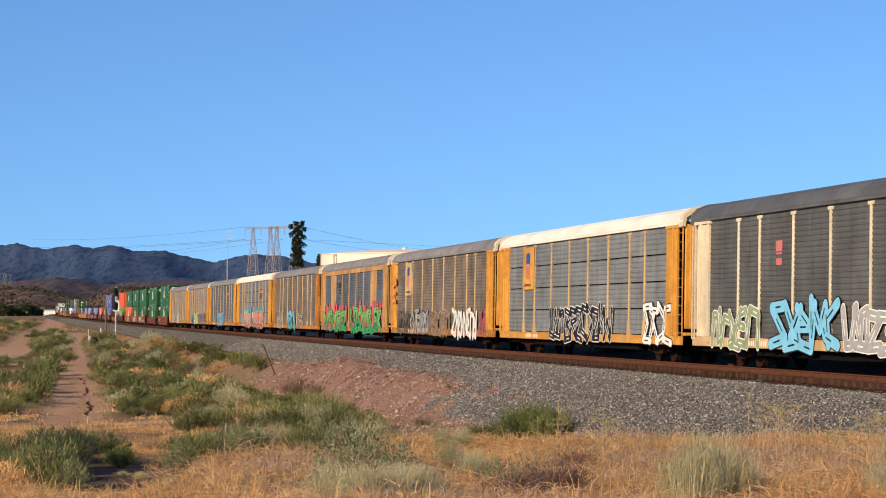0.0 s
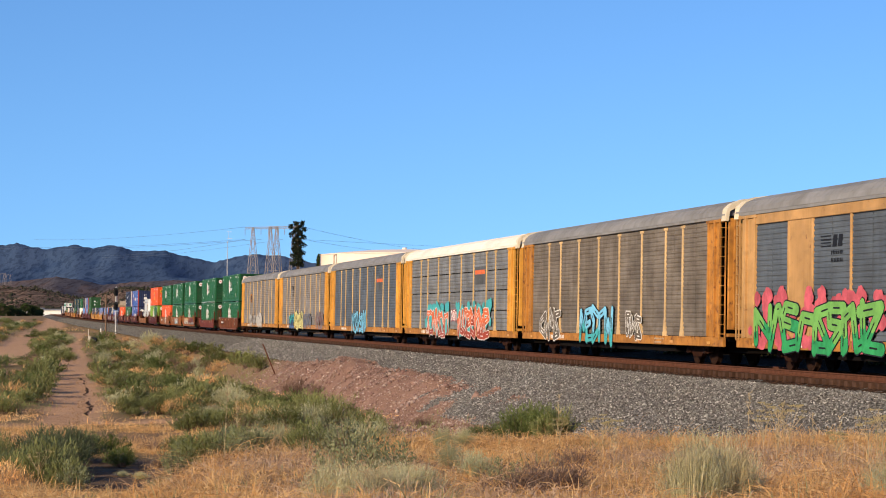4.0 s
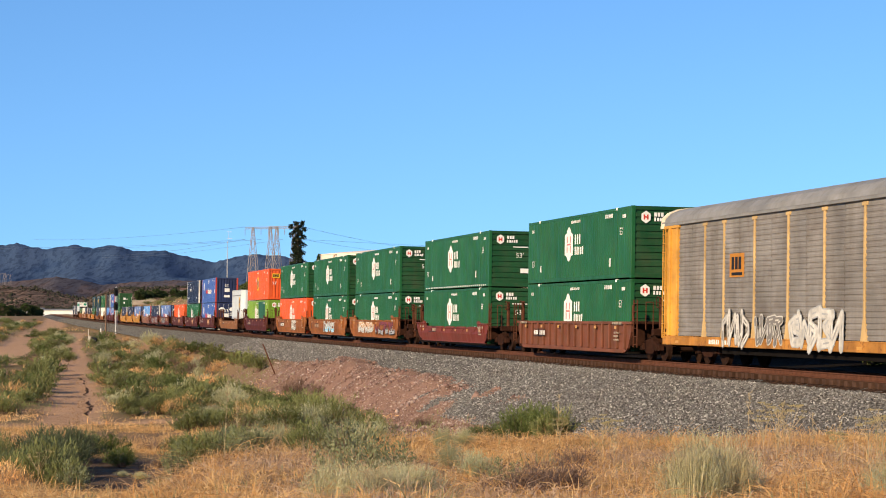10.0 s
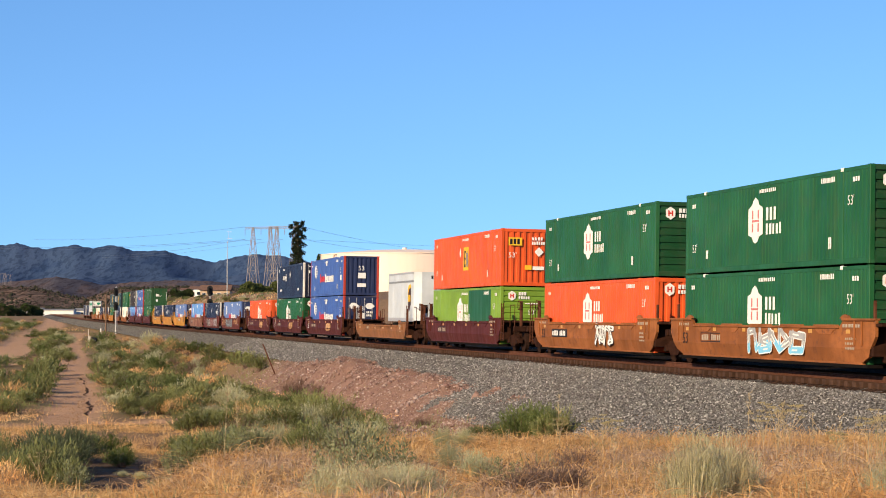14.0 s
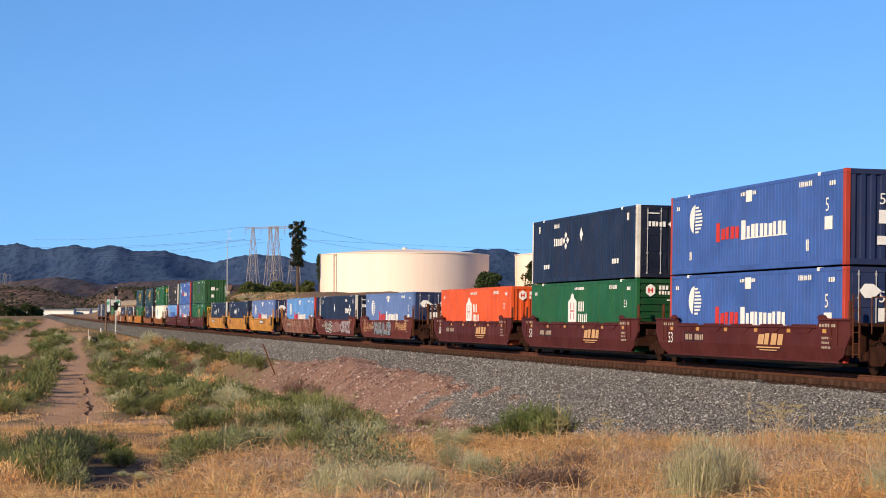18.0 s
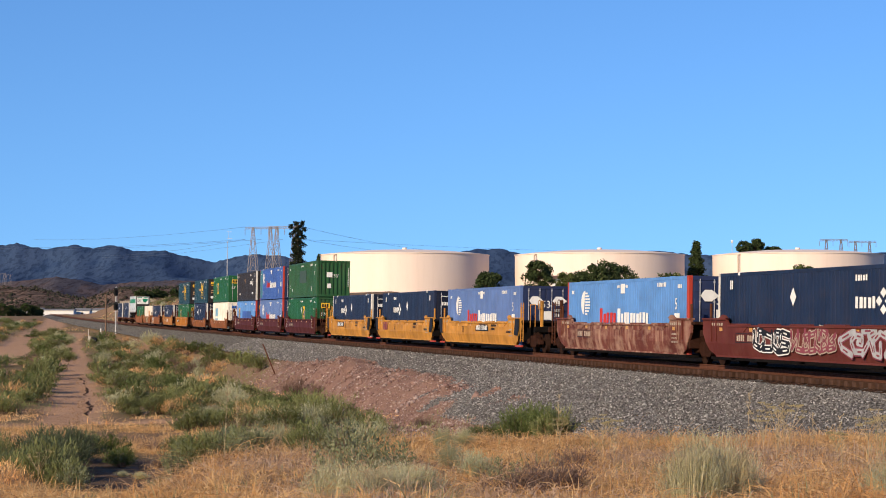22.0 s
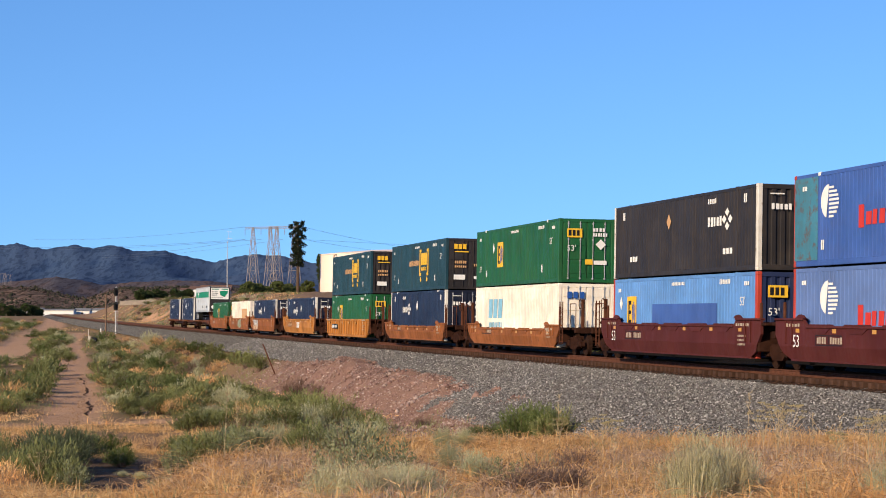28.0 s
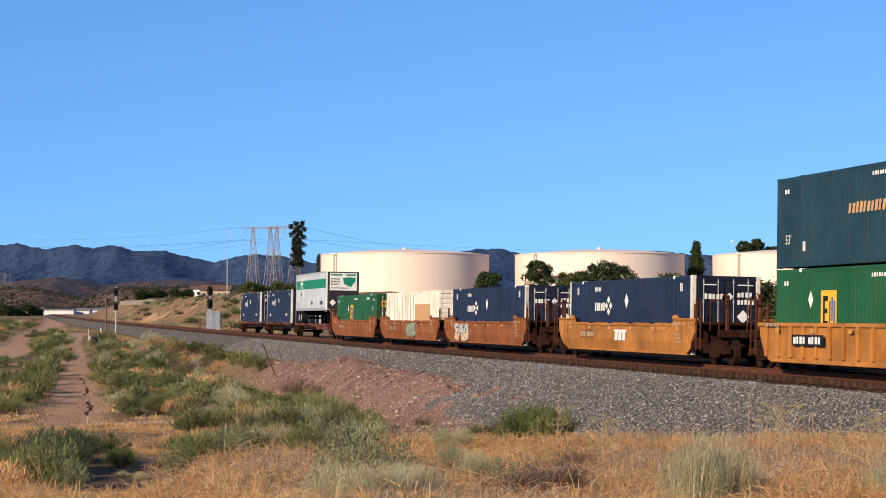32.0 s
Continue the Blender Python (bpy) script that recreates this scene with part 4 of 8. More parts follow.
def well_car(u, color, ribbed, front, rear, label, low=False, group="well cars of the train"):
    """A container well between two platforms. front, rear: a coupler end; otherwise it leans on its neighbour."""
    car = thing("well_car", label, "rail car", group)
    fitting = color if color is W_YELLOW else FITTING
    wt, we = WELL_TOP[low], WELL_EAR[low]
    for side, y in ((1, -1.52), (-1, 1.52)):
        turn = Matrix.Translation((0, y, 0)) if side == 1 else pose(0, y, 0, 0, 0, 180)
        part("side_wall", well_side(ribbed, low), color, car, at=turn, key=("well_side", ribbed, low))
        part("top_chord", lambda b: b.box(-9.0, 9.0, -0.06, 0.14, 1.38, 1.50, 0.015) if ribbed else [b.box(-6.45, 6.45, -0.05, 0.12, wt - 0.06, wt + 0.015, 0.015), b.box(-9.0, -6.7, -0.05, 0.16, we - 0.05, we + 0.02, 0.015), b.box(6.7, 9.0, -0.05, 0.16, we - 0.05, we + 0.02, 0.015)],
             color, car, at=turn, key=("well_chord", ribbed, low))
        part("bottom_chord", lambda b: b.box(-7.9, 7.9, -0.04 if ribbed else 0.085, 0.22, 0.25, 0.38, 0.02), color, car, at=turn, key=("well_bottom", ribbed))
        if ribbed:
            for i in range(17):
                x = -8.2 + 16.4 * i / 16
                part("rib", lambda b: b.box(-0.06, 0.06, -0.10, 0.0, 0.42, 1.40, 0.015), color, car, at=turn @ pose(x, 0, 0), key="well_rib")
        else:
            for x in (-5.4, -2.7, 0.0, 2.7, 5.4):
                part("gusset", lambda b: (b.sweep([(-0.85, wt + 0.015), (0.85, wt + 0.015), (0.78, wt + 0.06), (-0.78, wt + 0.06)], -0.045, 0.10, 1), b.sweep([(-0.85, wt - 0.04), (0.85, wt - 0.04), (0.45, wt - 0.22), (-0.45, wt - 0.22)], -0.018, 0.01, 1)), color, car, at=turn @ pose(x, 0, 0), key=("well_gusset", low))
            for x in (-6.9, 6.9):
                part("guide_horn", lambda b: b.sweep([(-0.40, we + 0.02), (0.40, we + 0.02), (0.22, we + 0.11), (0.0, we + 0.14), (-0.15, we + 0.12)], -0.03, 0.03, 1), color, car, at=turn @ pose(x, 0, 0), key=("well_horn", low))
            for x in (-8.1, -7.6, 7.6, 8.1):
                part("stiffener", lambda b: b.box(-0.035, 0.035, -0.05, 0.0, 0.85, we - 0.06, 0.01), color, car, at=turn @ pose(x, 0, 0), key=("well_stiffener", low))
        if side == 1:
            for i in range(6):
                mark("reflector", car, REFLECT, [rect(-7.3 + 2.85 * i, -7.0 + 2.85 * i, wt - 0.2, wt - 0.08)], half=1.52, off=0.105 if ribbed else 0.006)
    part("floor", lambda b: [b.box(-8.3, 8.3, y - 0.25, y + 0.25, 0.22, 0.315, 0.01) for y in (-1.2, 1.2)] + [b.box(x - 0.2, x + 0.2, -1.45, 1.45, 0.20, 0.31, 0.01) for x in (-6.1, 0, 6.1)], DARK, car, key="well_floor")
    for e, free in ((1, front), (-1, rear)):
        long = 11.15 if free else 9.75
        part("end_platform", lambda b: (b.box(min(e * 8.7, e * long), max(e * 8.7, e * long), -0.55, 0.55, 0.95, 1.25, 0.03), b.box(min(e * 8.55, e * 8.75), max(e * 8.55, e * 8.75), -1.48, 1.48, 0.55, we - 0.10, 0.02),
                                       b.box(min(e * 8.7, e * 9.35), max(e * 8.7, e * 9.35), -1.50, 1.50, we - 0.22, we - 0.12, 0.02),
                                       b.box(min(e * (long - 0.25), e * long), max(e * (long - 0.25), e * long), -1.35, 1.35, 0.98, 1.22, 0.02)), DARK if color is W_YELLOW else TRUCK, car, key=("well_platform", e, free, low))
        for y in (-1.36, 1.36):
            part("guide_post", lambda b: b.box(e * 8.62 - 0.05, e * 8.62 + 0.05, y - 0.04, y + 0.04, 1.2, 2.15, 0.015), fitting, car, key=("well_guide", e, y))
        if free:
            for y in (-1.25, 1.25):
                part("hand_rail", lambda b: [b.tube((e * x, y, 1.2), (e * x, y, 2.25), 0.02, 6) for x in (9.9, 10.8)] + [b.tube((e * 9.9, y, 2.25), (e * 10.8, y, 2.25), 0.02, 6)], fitting, car, key=("well_rail", e, y))
            part("brake_stand", lambda b: (b.box(e * 10.6 - 0.07, e * 10.6 + 0.07, -0.95, -0.80, 1.2, 2.45, 0.03), [b.tube((e * 10.6 + 0.22 * math.cos(i * 0.628), -1.0, 2.25 + 0.22 * math.sin(i * 0.628)), (e * 10.6 + 0.22 * math.cos((i + 1) * 0.628), -1.0, 2.25 + 0.22 * math.sin((i + 1) * 0.628)), 0.018, 5) for i in range(10)], b.tube((e * 10.6 - 0.22, -1.0, 2.25), (e * 10.6 + 0.22, -1.0, 2.25), 0.015, 5)), fitting, car, key=("well_stand", e))
            part("ladder", lambda b: [b.box(e * 9.25 - 0.02, e * 9.25 + 0.02, -1.56, -1.52, 0.5, 2.35), b.box(e * 9.70 - 0.02, e * 9.70 + 0.02, -1.56, -1.52, 0.5, 2.35)] + [b.tube((e * 9.25, -1.54, 0.6 + 0.32 * i), (e * 9.70, -1.54, 0.6 + 0.32 * i), 0.014, 5) for i in range(6)], fitting, car, key=("well_ladder", e))
            truck(car, e * 9.9, u)
            coupler(car, e * 11.1, e)
        else:
            part("connector", lambda b: (b.tube((e * 9.9, 0, 0.8), (e * 9.9, 0, 1.3), 0.32, 14), b.box(min(e * 9.4, e * 9.9), max(e * 9.4, e * 9.9), -0.22, 0.22, 0.9, 1.15)), DARK, car, key=("well_connector", e))
            if e < 0:
                truck(car, e * 9.9, u)
    edge = 0.104 if ribbed else 0.005
    frames = []
    for a in (-5.72, -4.72):
        frames += [rect(a, a + 0.98, 0.82, 0.85), rect(a, a + 0.98, 1.11, 1.14), rect(a, a + 0.03, 0.85, 1.11), rect(a + 0.95, a + 0.98, 0.85, 1.11)]
    if color is not W_YELLOW:
        mark("number_frame", car, D_BLACK, frames, half=1.52, off=edge)
        mark("car_number", car, D_WHITE if ribbed else D_DULL, bars(-5.6, 0.88, 0.75, 0.20, 4) + bars(-4.6, 0.88, 0.95, 0.20, 5), half=1.52, off=0.106 if ribbed else 0.006)
    mark("data_stencil", car, D_DULL, bars(6.9, 1.02, 0.8, 0.07, 6) + bars(6.9, 0.88, 0.6, 0.07, 5) + bars(6.9, 0.74, 0.7, 0.07, 6) + bars(-8.1, we - 0.24, 1.2, 0.10, 5) + bars(6.7, we - 0.24, 1.3, 0.10, 6), half=1.52, off=0.106 if ribbed else 0.006)
    return car


# ---- containers ----
CL, CW, CH = 16.15, 2.59, 2.87


def corrugated(length, pitch, depth):
    prof = []
    k = int(length / pitch)
    w = length / k
    for i in range(k):
        a = -length / 2 + i * w
        prof += [(a, 0.0), (a + 0.42 * w, 0.0), (a + 0.5 * w, depth), (a + 0.92 * w, depth)]
    return prof + [(length / 2, 0.0)]


def container(color, ends="ribs", posts=None, end_color=None, label="", deco=None, length=CL):
    """A steel box: sheet sides, corner posts and castings, rails, lifting posts, doors or a ribbed end."""
    box = thing("shipping_container", label, "container", "containers on the train")
    posts, end_color = posts or color, end_color or (NAVY_SHADED if color is NAVY else BLUE_END if color in (BLUE, PURPLE, SKYBLUE) else color)
    hl, hw = length / 2, CW / 2
    for side, y in ((1, -hw), (-1, hw)):
        turn = Matrix.Translation((0, y, 0)) if side == 1 else pose(0, y, 0, 0, 0, 180)
        part("side_wall", lambda b: b.strip(corrugated(length - 0.3, 0.28, 0.013), 0.16, CH - 0.12, 2), color, box, at=turn, key=("box_side", length))
        part("top_rail", lambda b: b.box(-hl + 0.15, hl - 0.15, -0.004, 0.07, CH - 0.13, CH - 0.01, 0.01), color, box, at=turn, key=("box_top", length))
        part("bottom_rail", lambda b: b.box(-hl + 0.15, hl - 0.15, -0.004, 0.09, 0.02, 0.19, 0.01), color, box, at=turn, key=("box_bottom", length))
        if length > 14:
            for x in (-6.05, 6.05):
                part("lifting_post", lambda b: (b.box(-0.09, 0.09, -0.008, 0.05, 0.02, CH, 0.01)), color, box, at=turn @ pose(x, 0, 0), key="box_lift")
                part("corner_casting", lambda b: b.box(-0.10, 0.10, -0.014, 0.16, CH - 0.115, CH + 0.006, 0.015), D_WHITE if color in (GREEN, NAVY, BLUE) else color, box, at=turn @ pose(x, 0, 0), key="box_casting_mid")
        for e in (-1, 1):
            part("corner_post", lambda b: b.box(-0.10, 0.10, -0.006, 0.16, 0.1, CH - 0.1, 0.015), posts, box, at=turn @ pose(e * (hl - 0.10), 0, 0), key="box_post")
            for z in (0.0, CH - 0.118):
                part("corner_casting", lambda b: b.box(-0.105, 0.105, -0.010, 0.162, 0, 0.118, 0.015), posts, box, at=turn @ pose(e * (hl - 0.098), 0, z), key="box_casting")
    part("roof", lambda b: b.strip([(x, z) for x, z in corrugated(length - 0.3, 0.56, 0.02)], -hw + 0.05, hw - 0.05, 1) or None, color, box, at=(0, 0, CH - 0.05), key=("box_roof", length))
    part("floor", lambda b: b.box(-hl + 0.1, hl - 0.1, -hw + 0.1, hw - 0.1, 0.03, 0.15), DARK, box, key=("box_floor", length))
    for e in (-1, 1):
        kind = ends if e > 0 else "doors"
        turn = pose(hl - 0.02, 0, 0, 0, 0, 90) if e > 0 else pose(-hl + 0.02, 0, 0, 0, 0, -90)
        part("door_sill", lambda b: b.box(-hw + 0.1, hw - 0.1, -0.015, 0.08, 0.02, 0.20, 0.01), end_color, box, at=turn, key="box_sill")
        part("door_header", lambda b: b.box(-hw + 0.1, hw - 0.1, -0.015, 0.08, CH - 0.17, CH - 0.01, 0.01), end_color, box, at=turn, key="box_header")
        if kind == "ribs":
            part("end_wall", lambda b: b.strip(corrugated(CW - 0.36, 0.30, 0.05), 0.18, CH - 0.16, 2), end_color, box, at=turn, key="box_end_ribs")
        elif kind == "bars":
            def end(b):
                prof = []
                for i in range(9):
                    a = 0.2 + (CH - 0.36) * i / 9
                    w = (CH - 0.36) / 9
                    prof += [(0.0, a), (0.0, a + 0.62 * w), (0.04, a + 0.70 * w), (0.04, a + 0.93 * w)]
                prof.append((0.0, CH - 0.16))
                b.strip(prof, -CW / 2 + 0.17, CW / 2 - 0.17, 0)
            part("end_wall", end, end_color, box, at=turn, key="box_end_bars")
        else:
            for x in (-0.57, 0.57):
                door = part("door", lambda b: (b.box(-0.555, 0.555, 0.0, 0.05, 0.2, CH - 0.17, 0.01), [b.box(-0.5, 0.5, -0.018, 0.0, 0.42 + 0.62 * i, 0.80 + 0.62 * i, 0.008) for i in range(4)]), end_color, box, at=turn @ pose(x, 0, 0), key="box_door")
                for q in (-0.3, 0.25):
                    part("lock_bar", lambda b: (b.tube((0, -0.045, 0.15), (0, -0.045, CH - 0.12), 0.018, 6), [b.box(-0.035, 0.035, -0.05, 0.0, z, z + 0.06) for z in (0.16, 0.95, 1.9, CH - 0.26)]), GALV if end_color is not BLACKISH else end_color, door, at=(q, 0, 0), key="box_lock")
    if deco:
        deco(box, hl, hw)
    return box


def small_marks(box, hl, hw, size=True):
    """The stencils that every box carries: size numerals, codes as bars."""
    w = [("53'", -hl + 0.75, 0.75, 0.42), ("53'", hl - 1.6, 1.75, 0.42)] if size else []
    mark("stencil", box, D_WHITE, bars(hl - 3.6, 2.50, 1.1, 0.16, 7) + bars(-0.7, 2.52, 1.5, 0.12, 9) + bars(hl - 1.2, 2.42, 0.5, 0.14, 3) + bars(-hl + 0.7, 2.35, 0.4, 0.14, 2) + bars(hl - 3.0, 0.5, 0.25, 0.35, 2) + bars(-hl + 2.2, 0.5, 0.25, 0.30, 2), half=hw, off=0.012, words=w)


def deco_emblem(box, hl, hw):
    """White eight-sided emblem with a red figure in it, a block of white letter bars beside it."""
    small_marks(box, hl, hw)
    a, b = -1.05, 1.62
    mark("emblem", box, D_WHITE, [[(a - 0.66, b - 0.45), (a - 0.34, b - 0.52), (a - 0.2, b - 0.68), (a, b - 0.74), (a + 0.2, b - 0.68), (a + 0.34, b - 0.52), (a + 0.66, b - 0.45), (a + 0.66, b + 0.42), (a + 0.34, b + 0.52), (a + 0.22, b + 0.68), (a, b + 0.78), (a - 0.22, b + 0.68), (a - 0.34, b + 0.52), (a - 0.66, b + 0.42)]], half=hw, off=0.010)
    mark("emblem_figure", box, D_PINK, [rect(a - 0.32, a - 0.20, b + 0.07, b + 0.36), rect(a - 0.32, a - 0.20, b - 0.36, b - 0.07), rect(a + 0.20, a + 0.32, b + 0.07, b + 0.36), rect(a + 0.20, a + 0.32, b - 0.36, b - 0.07), rect(a - 0.32, a + 0.32, b - 0.035, b + 0.035)], half=hw, off=0.016)
    mark("letter_block", box, D_WHITE, bars(a + 0.95, b - 0.02, 1.0, 0.42, 3, gap=0.42) + bars(a + 0.95, b - 0.48, 1.45, 0.36, 5, gap=0.35), half=hw, off=0.010)
    mark("end_emblem", box, D_WHITE, [disc(-0.72, 2.42, 0.22, 0.25, 6, 0.52, 0.52 + 2 * math.pi), rect(-0.05, 0.75, 2.02, 2.07), rect(0.35, 1.0, 0.72, 0.95)] + [rect(1.13, 1.20, 0.85 + 0.135 * i, 0.93 + 0.135 * i) for i in range(11)] + bars(-0.38, 2.45, 0.42, 0.16, 3) + bars(-0.38, 2.26, 0.6, 0.15, 5), "end", hl, 0.02, words=[("53'", 0.1, 1.5, 0.36)])
    mark("end_figure", box, D_RED, [rect(-0.82, -0.76, 2.32, 2.52), rect(-0.68, -0.62, 2.32, 2.52), rect(-0.76, -0.68, 2.39, 2.45)], "end", hl, 0.026)


def deco_emblem_strip(box, hl, hw):
    """The emblem, with a dashed white reflective strip along the bottom rail."""
    deco_emblem(box, hl, hw)
    mark("reflective_strip", box, D_WHITE, [rect(-hl + 0.5 + 0.45 * i, -hl + 0.72 + 0.45 * i, 0.06, 0.13) for i in range(34)], half=hw, off=0.012)


def deco_diamonds(a=-4.4, flip=1, tone=None):
    """White letter bars beside a cluster of four small diamonds, and a lone diamond placard."""
    def deco(box, hl, hw):
        t = tone or D_WHITE
        mark("stencil", box, t, bars(a + 0.2, 2.42, 0.9, 0.18, 5) + bars(hl - 1.3, 2.30, 0.3, 0.30, 2) + bars(-hl + 1.2, 2.30, 0.3, 0.30, 2) + bars(hl - 3.3, 0.62, 1.0, 0.20, 3) + bars(-hl + 2.2, 0.62, 1.0, 0.20, 3), half=hw, off=0.012)
        mark("letter_block", box, D_WHITE, bars(a + 0.2, 1.62, 1.5, 0.34, 5, gap=0.25) + [diamond(a + 1.85, 1.82, 0.22, 0.15), diamond(a + 2.45, 1.82, 0.22, 0.15), diamond(a + 2.15, 2.06, 0.22, 0.15), diamond(a + 2.15, 1.58, 0.22, 0.15)], half=hw, off=0.010)
        mark("placard", box, D_WHITE if color_is_dark(box) else D_TAN, [diamond(a + 4.6 * flip, 2.0, 0.26, 0.30)], half=hw, off=0.010)
        mark("end_letters", box, D_WHITE, bars(-0.85, 2.02, 0.75, 0.20, 5, gap=0.2) + [diamond(0.1, 2.12, 0.15, 0.15)] + bars(0.40, 2.1, 0.6, 0.18, 4) + bars(0.40, 1.84, 0.8, 0.18, 6) + [diamond(0.62, 1.40, 0.24, 0.24), rect(-0.9, -0.4, 2.52, 2.56), rect(0.4, 1.0, 2.52, 2.56)], "end", hl, 0.06)
    return deco


def color_is_dark(box):
    return "charcoal" not in box["label"]


def deco_stripes(box, hl, hw):
    """White striped globe, a red and a white word of bars, white square labels."""
    small_marks(box, hl, hw, size=False)
    a, b = -5.3, 1.95
    mark("globe", box, D_WHITE, [disc(a, b, 0.62, 0.52, 10, 0.5 * math.pi, 1.5 * math.pi)] + [rect(a, a + math.sqrt(max(0.0, 1 - ((i - 3.5) / 4) ** 2)) * 0.75, b - 0.5 + 0.125 * i, b - 0.43 + 0.125 * i) for i in range(8)], half=hw, off=0.010)
    mark("red_word", box, D_RED, [rect(-3.1, -2.72, 1.05, 1.72)] + bars(-2.6, 1.12, 1.85, 0.42, 4, 0.04, 0.16), half=hw, off=0.010)
    mark("white_word", box, D_WHITE, [rect(-0.62, -0.22, 1.05, 1.70)] + bars(-0.1, 1.10, 3.6, 0.44, 9, 0.0, 0.18) + [rect(-0.2, 3.5, 1.07, 1.11)], half=hw, off=0.010)
    mark("label_square", box, D_WHITE, [rect(-0.2, 0.35, 2.30, 2.68), rect(hl - 1.55, hl - 0.95, 1.1, 1.5)], half=hw, off=0.012, words=[("5", hl - 1.5, 1.65, 0.6)])
    mark("end_label", box, D_WHITE, [rect(-0.25, 0.32, 1.25, 1.65), rect(-0.3, 0.35, 0.62, 0.88)], "end", hl, 0.02, words=[("53", -0.25, 1.82, 0.48)])


def deco_stripes_doors(box, hl, hw):
    deco_stripes(box, hl, hw)
    for x in (-0.55, 0.62):
        mark("end_globe", box, D_WHITE, [[(x - 0.32, 2.15), (x - 0.15, 2.36), (x + 0.12, 2.36), (x + 0.40, 2.15), (x + 0.12, 1.94), (x - 0.15, 1.94)]], "end", hl, 0.06)
    mark("end_stencil", box, D_WHITE, bars(0.4, 1.62, 0.5, 0.16, 4) + bars(0.4, 1.40, 0.4, 0.14, 3), "end", hl, 0.06)


def deco_square(a=-4.6, words=True):
    """A yellow square badge with dark and blue bars."""
    def deco(box, hl, hw):
        small_marks(box, hl, hw)
        b = 1.55
        mark("badge", box, D_YELLOW, [rect(a - 0.6, a + 0.6, b - 0.62, b + 0.62)], half=hw, off=0.010)
        mark("badge_bars", box, D_BLACK, [rect(a - 0.42, a - 0.28, b - 0.45, b + 0.45), rect(a - 0.28, a - 0.05, b + 0.30, b + 0.45), rect(a - 0.28, a - 0.08, b - 0.07, b + 0.07), rect(a - 0.28, a - 0.05, b - 0.45, b - 0.30)], half=hw, off=0.016)
        mark("badge_bars", box, D_BLUE, [rect(a + 0.05, a + 0.15, b - 0.42, b + 0.3), rect(a + 0.22, a + 0.32, b - 0.3, b + 0.42), rect(a + 0.38, a + 0.48, b - 0.42, b + 0.3)], half=hw, off=0.016)
        mark("placard", box, D_WHITE, [diamond(a - 1.4, b + 0.35, 0.2, 0.28)], half=hw, off=0.010)
        mark("end_badge", box, D_YELLOW, [rect(-0.95, -0.25, 2.02, 2.42)], "end", hl, 0.06)
        mark("end_badge_bars", box, D_BLACK, bars(-0.88, 2.09, 0.56, 0.26, 3, gap=0.3), "end", hl, 0.066)
        mark("end_letters", box, D_WHITE, bars(0.25, 2.30, 0.6, 0.16, 4) + bars(0.25, 2.08, 0.7, 0.16, 6) + [diamond(0.62, 1.72, 0.24, 0.24), rect(0.3, 0.9, 0.82, 1.0)], "end", hl, 0.06, words=[("53'", -0.95, 1.42, 0.36)])
        mark("end_label", box, D_YELLOW, [rect(-0.1, 0.25, 0.82, 1.05)], "end", hl, 0.06)
    return deco


def deco_brackets(box, hl, hw):
    """Yellow square brackets round thick letter bars, an orange word before them, two small wheels below."""
    small_marks(box, hl, hw)
    a, b = 2.0, 1.65
    mark("yellow_badge", box, D_YELLOW, [rect(a - 1.3, a - 1.05, b - 0.78, b + 0.78), rect(a - 1.05, a - 0.8, b + 0.62, b + 0.78), rect(a - 1.05, a - 0.8, b - 0.78, b - 0.62), rect(a + 1.05, a + 1.3, b - 0.78, b + 0.78), rect(a + 0.8, a + 1.05, b + 0.62, b + 0.78), rect(a + 0.8, a + 1.05, b - 0.78, b - 0.62)]
         + bars(a - 0.85, b - 0.15, 1.75, 0.70, 3, 0.05, 0.16) + bars(a - 0.8, b - 0.48, 1.6, 0.22, 6) + [disc(a - 0.9, b - 1.0, 0.2, 0.14, 10), disc(a + 0.9, b - 1.0, 0.2, 0.14, 10)], half=hw, off=0.010)
    mark("orange_word", box, D_TAN, bars(a - 4.4, b - 0.15, 2.9, 0.32, 11, 0.08), half=hw, off=0.010)
    mark("end_word", box, D_YELLOW, bars(-0.85, 2.26, 0.75, 0.28, 3, gap=0.2) + [rect(-0.8, 0.0, 2.08, 2.14)], "end", hl, 0.062)
    mark("end_stencil", box, D_TAN, bars(-0.8, 1.45, 0.7, 0.16, 6) + bars(0.3, 1.3, 0.8, 0.14, 7) + bars(-0.8, 1.22, 0.7, 0.12, 6), "end", hl, 0.062)
    mark("end_label", box, D_WHITE, [rect(-0.85, -0.2, 0.55, 0.82), rect(0.3, 0.75, 0.6, 0.75)], "end", hl, 0.062)


def deco_pale_badge(box, hl, hw):
    """Pale blue letter bars on white, brown rust streaks left by the weather."""
    mark("letter_block", box, plain("faded_blue_lettering", (0.20, 0.42, 0.55), 0.7, 0.2, 3), bars(-5.2, 1.30, 3.0, 0.95, 3, 0.1, 0.2) + bars(-5.1, 0.85, 2.8, 0.26, 9), half=hw, off=0.010)
    mark("end_word", box, D_BLUE, bars(-0.9, 2.2, 0.85, 0.30, 3, gap=0.25), "end", hl, 0.062)


def deco_patch(color, a0, a1, b0, b1, then=None):
    def deco(box, hl, hw):
        if then:
            then(box, hl, hw)
        mark("repainted_patch", box, color, [rect(a0, a1, b0, b1)], half=hw, off=0.008)
    return deco


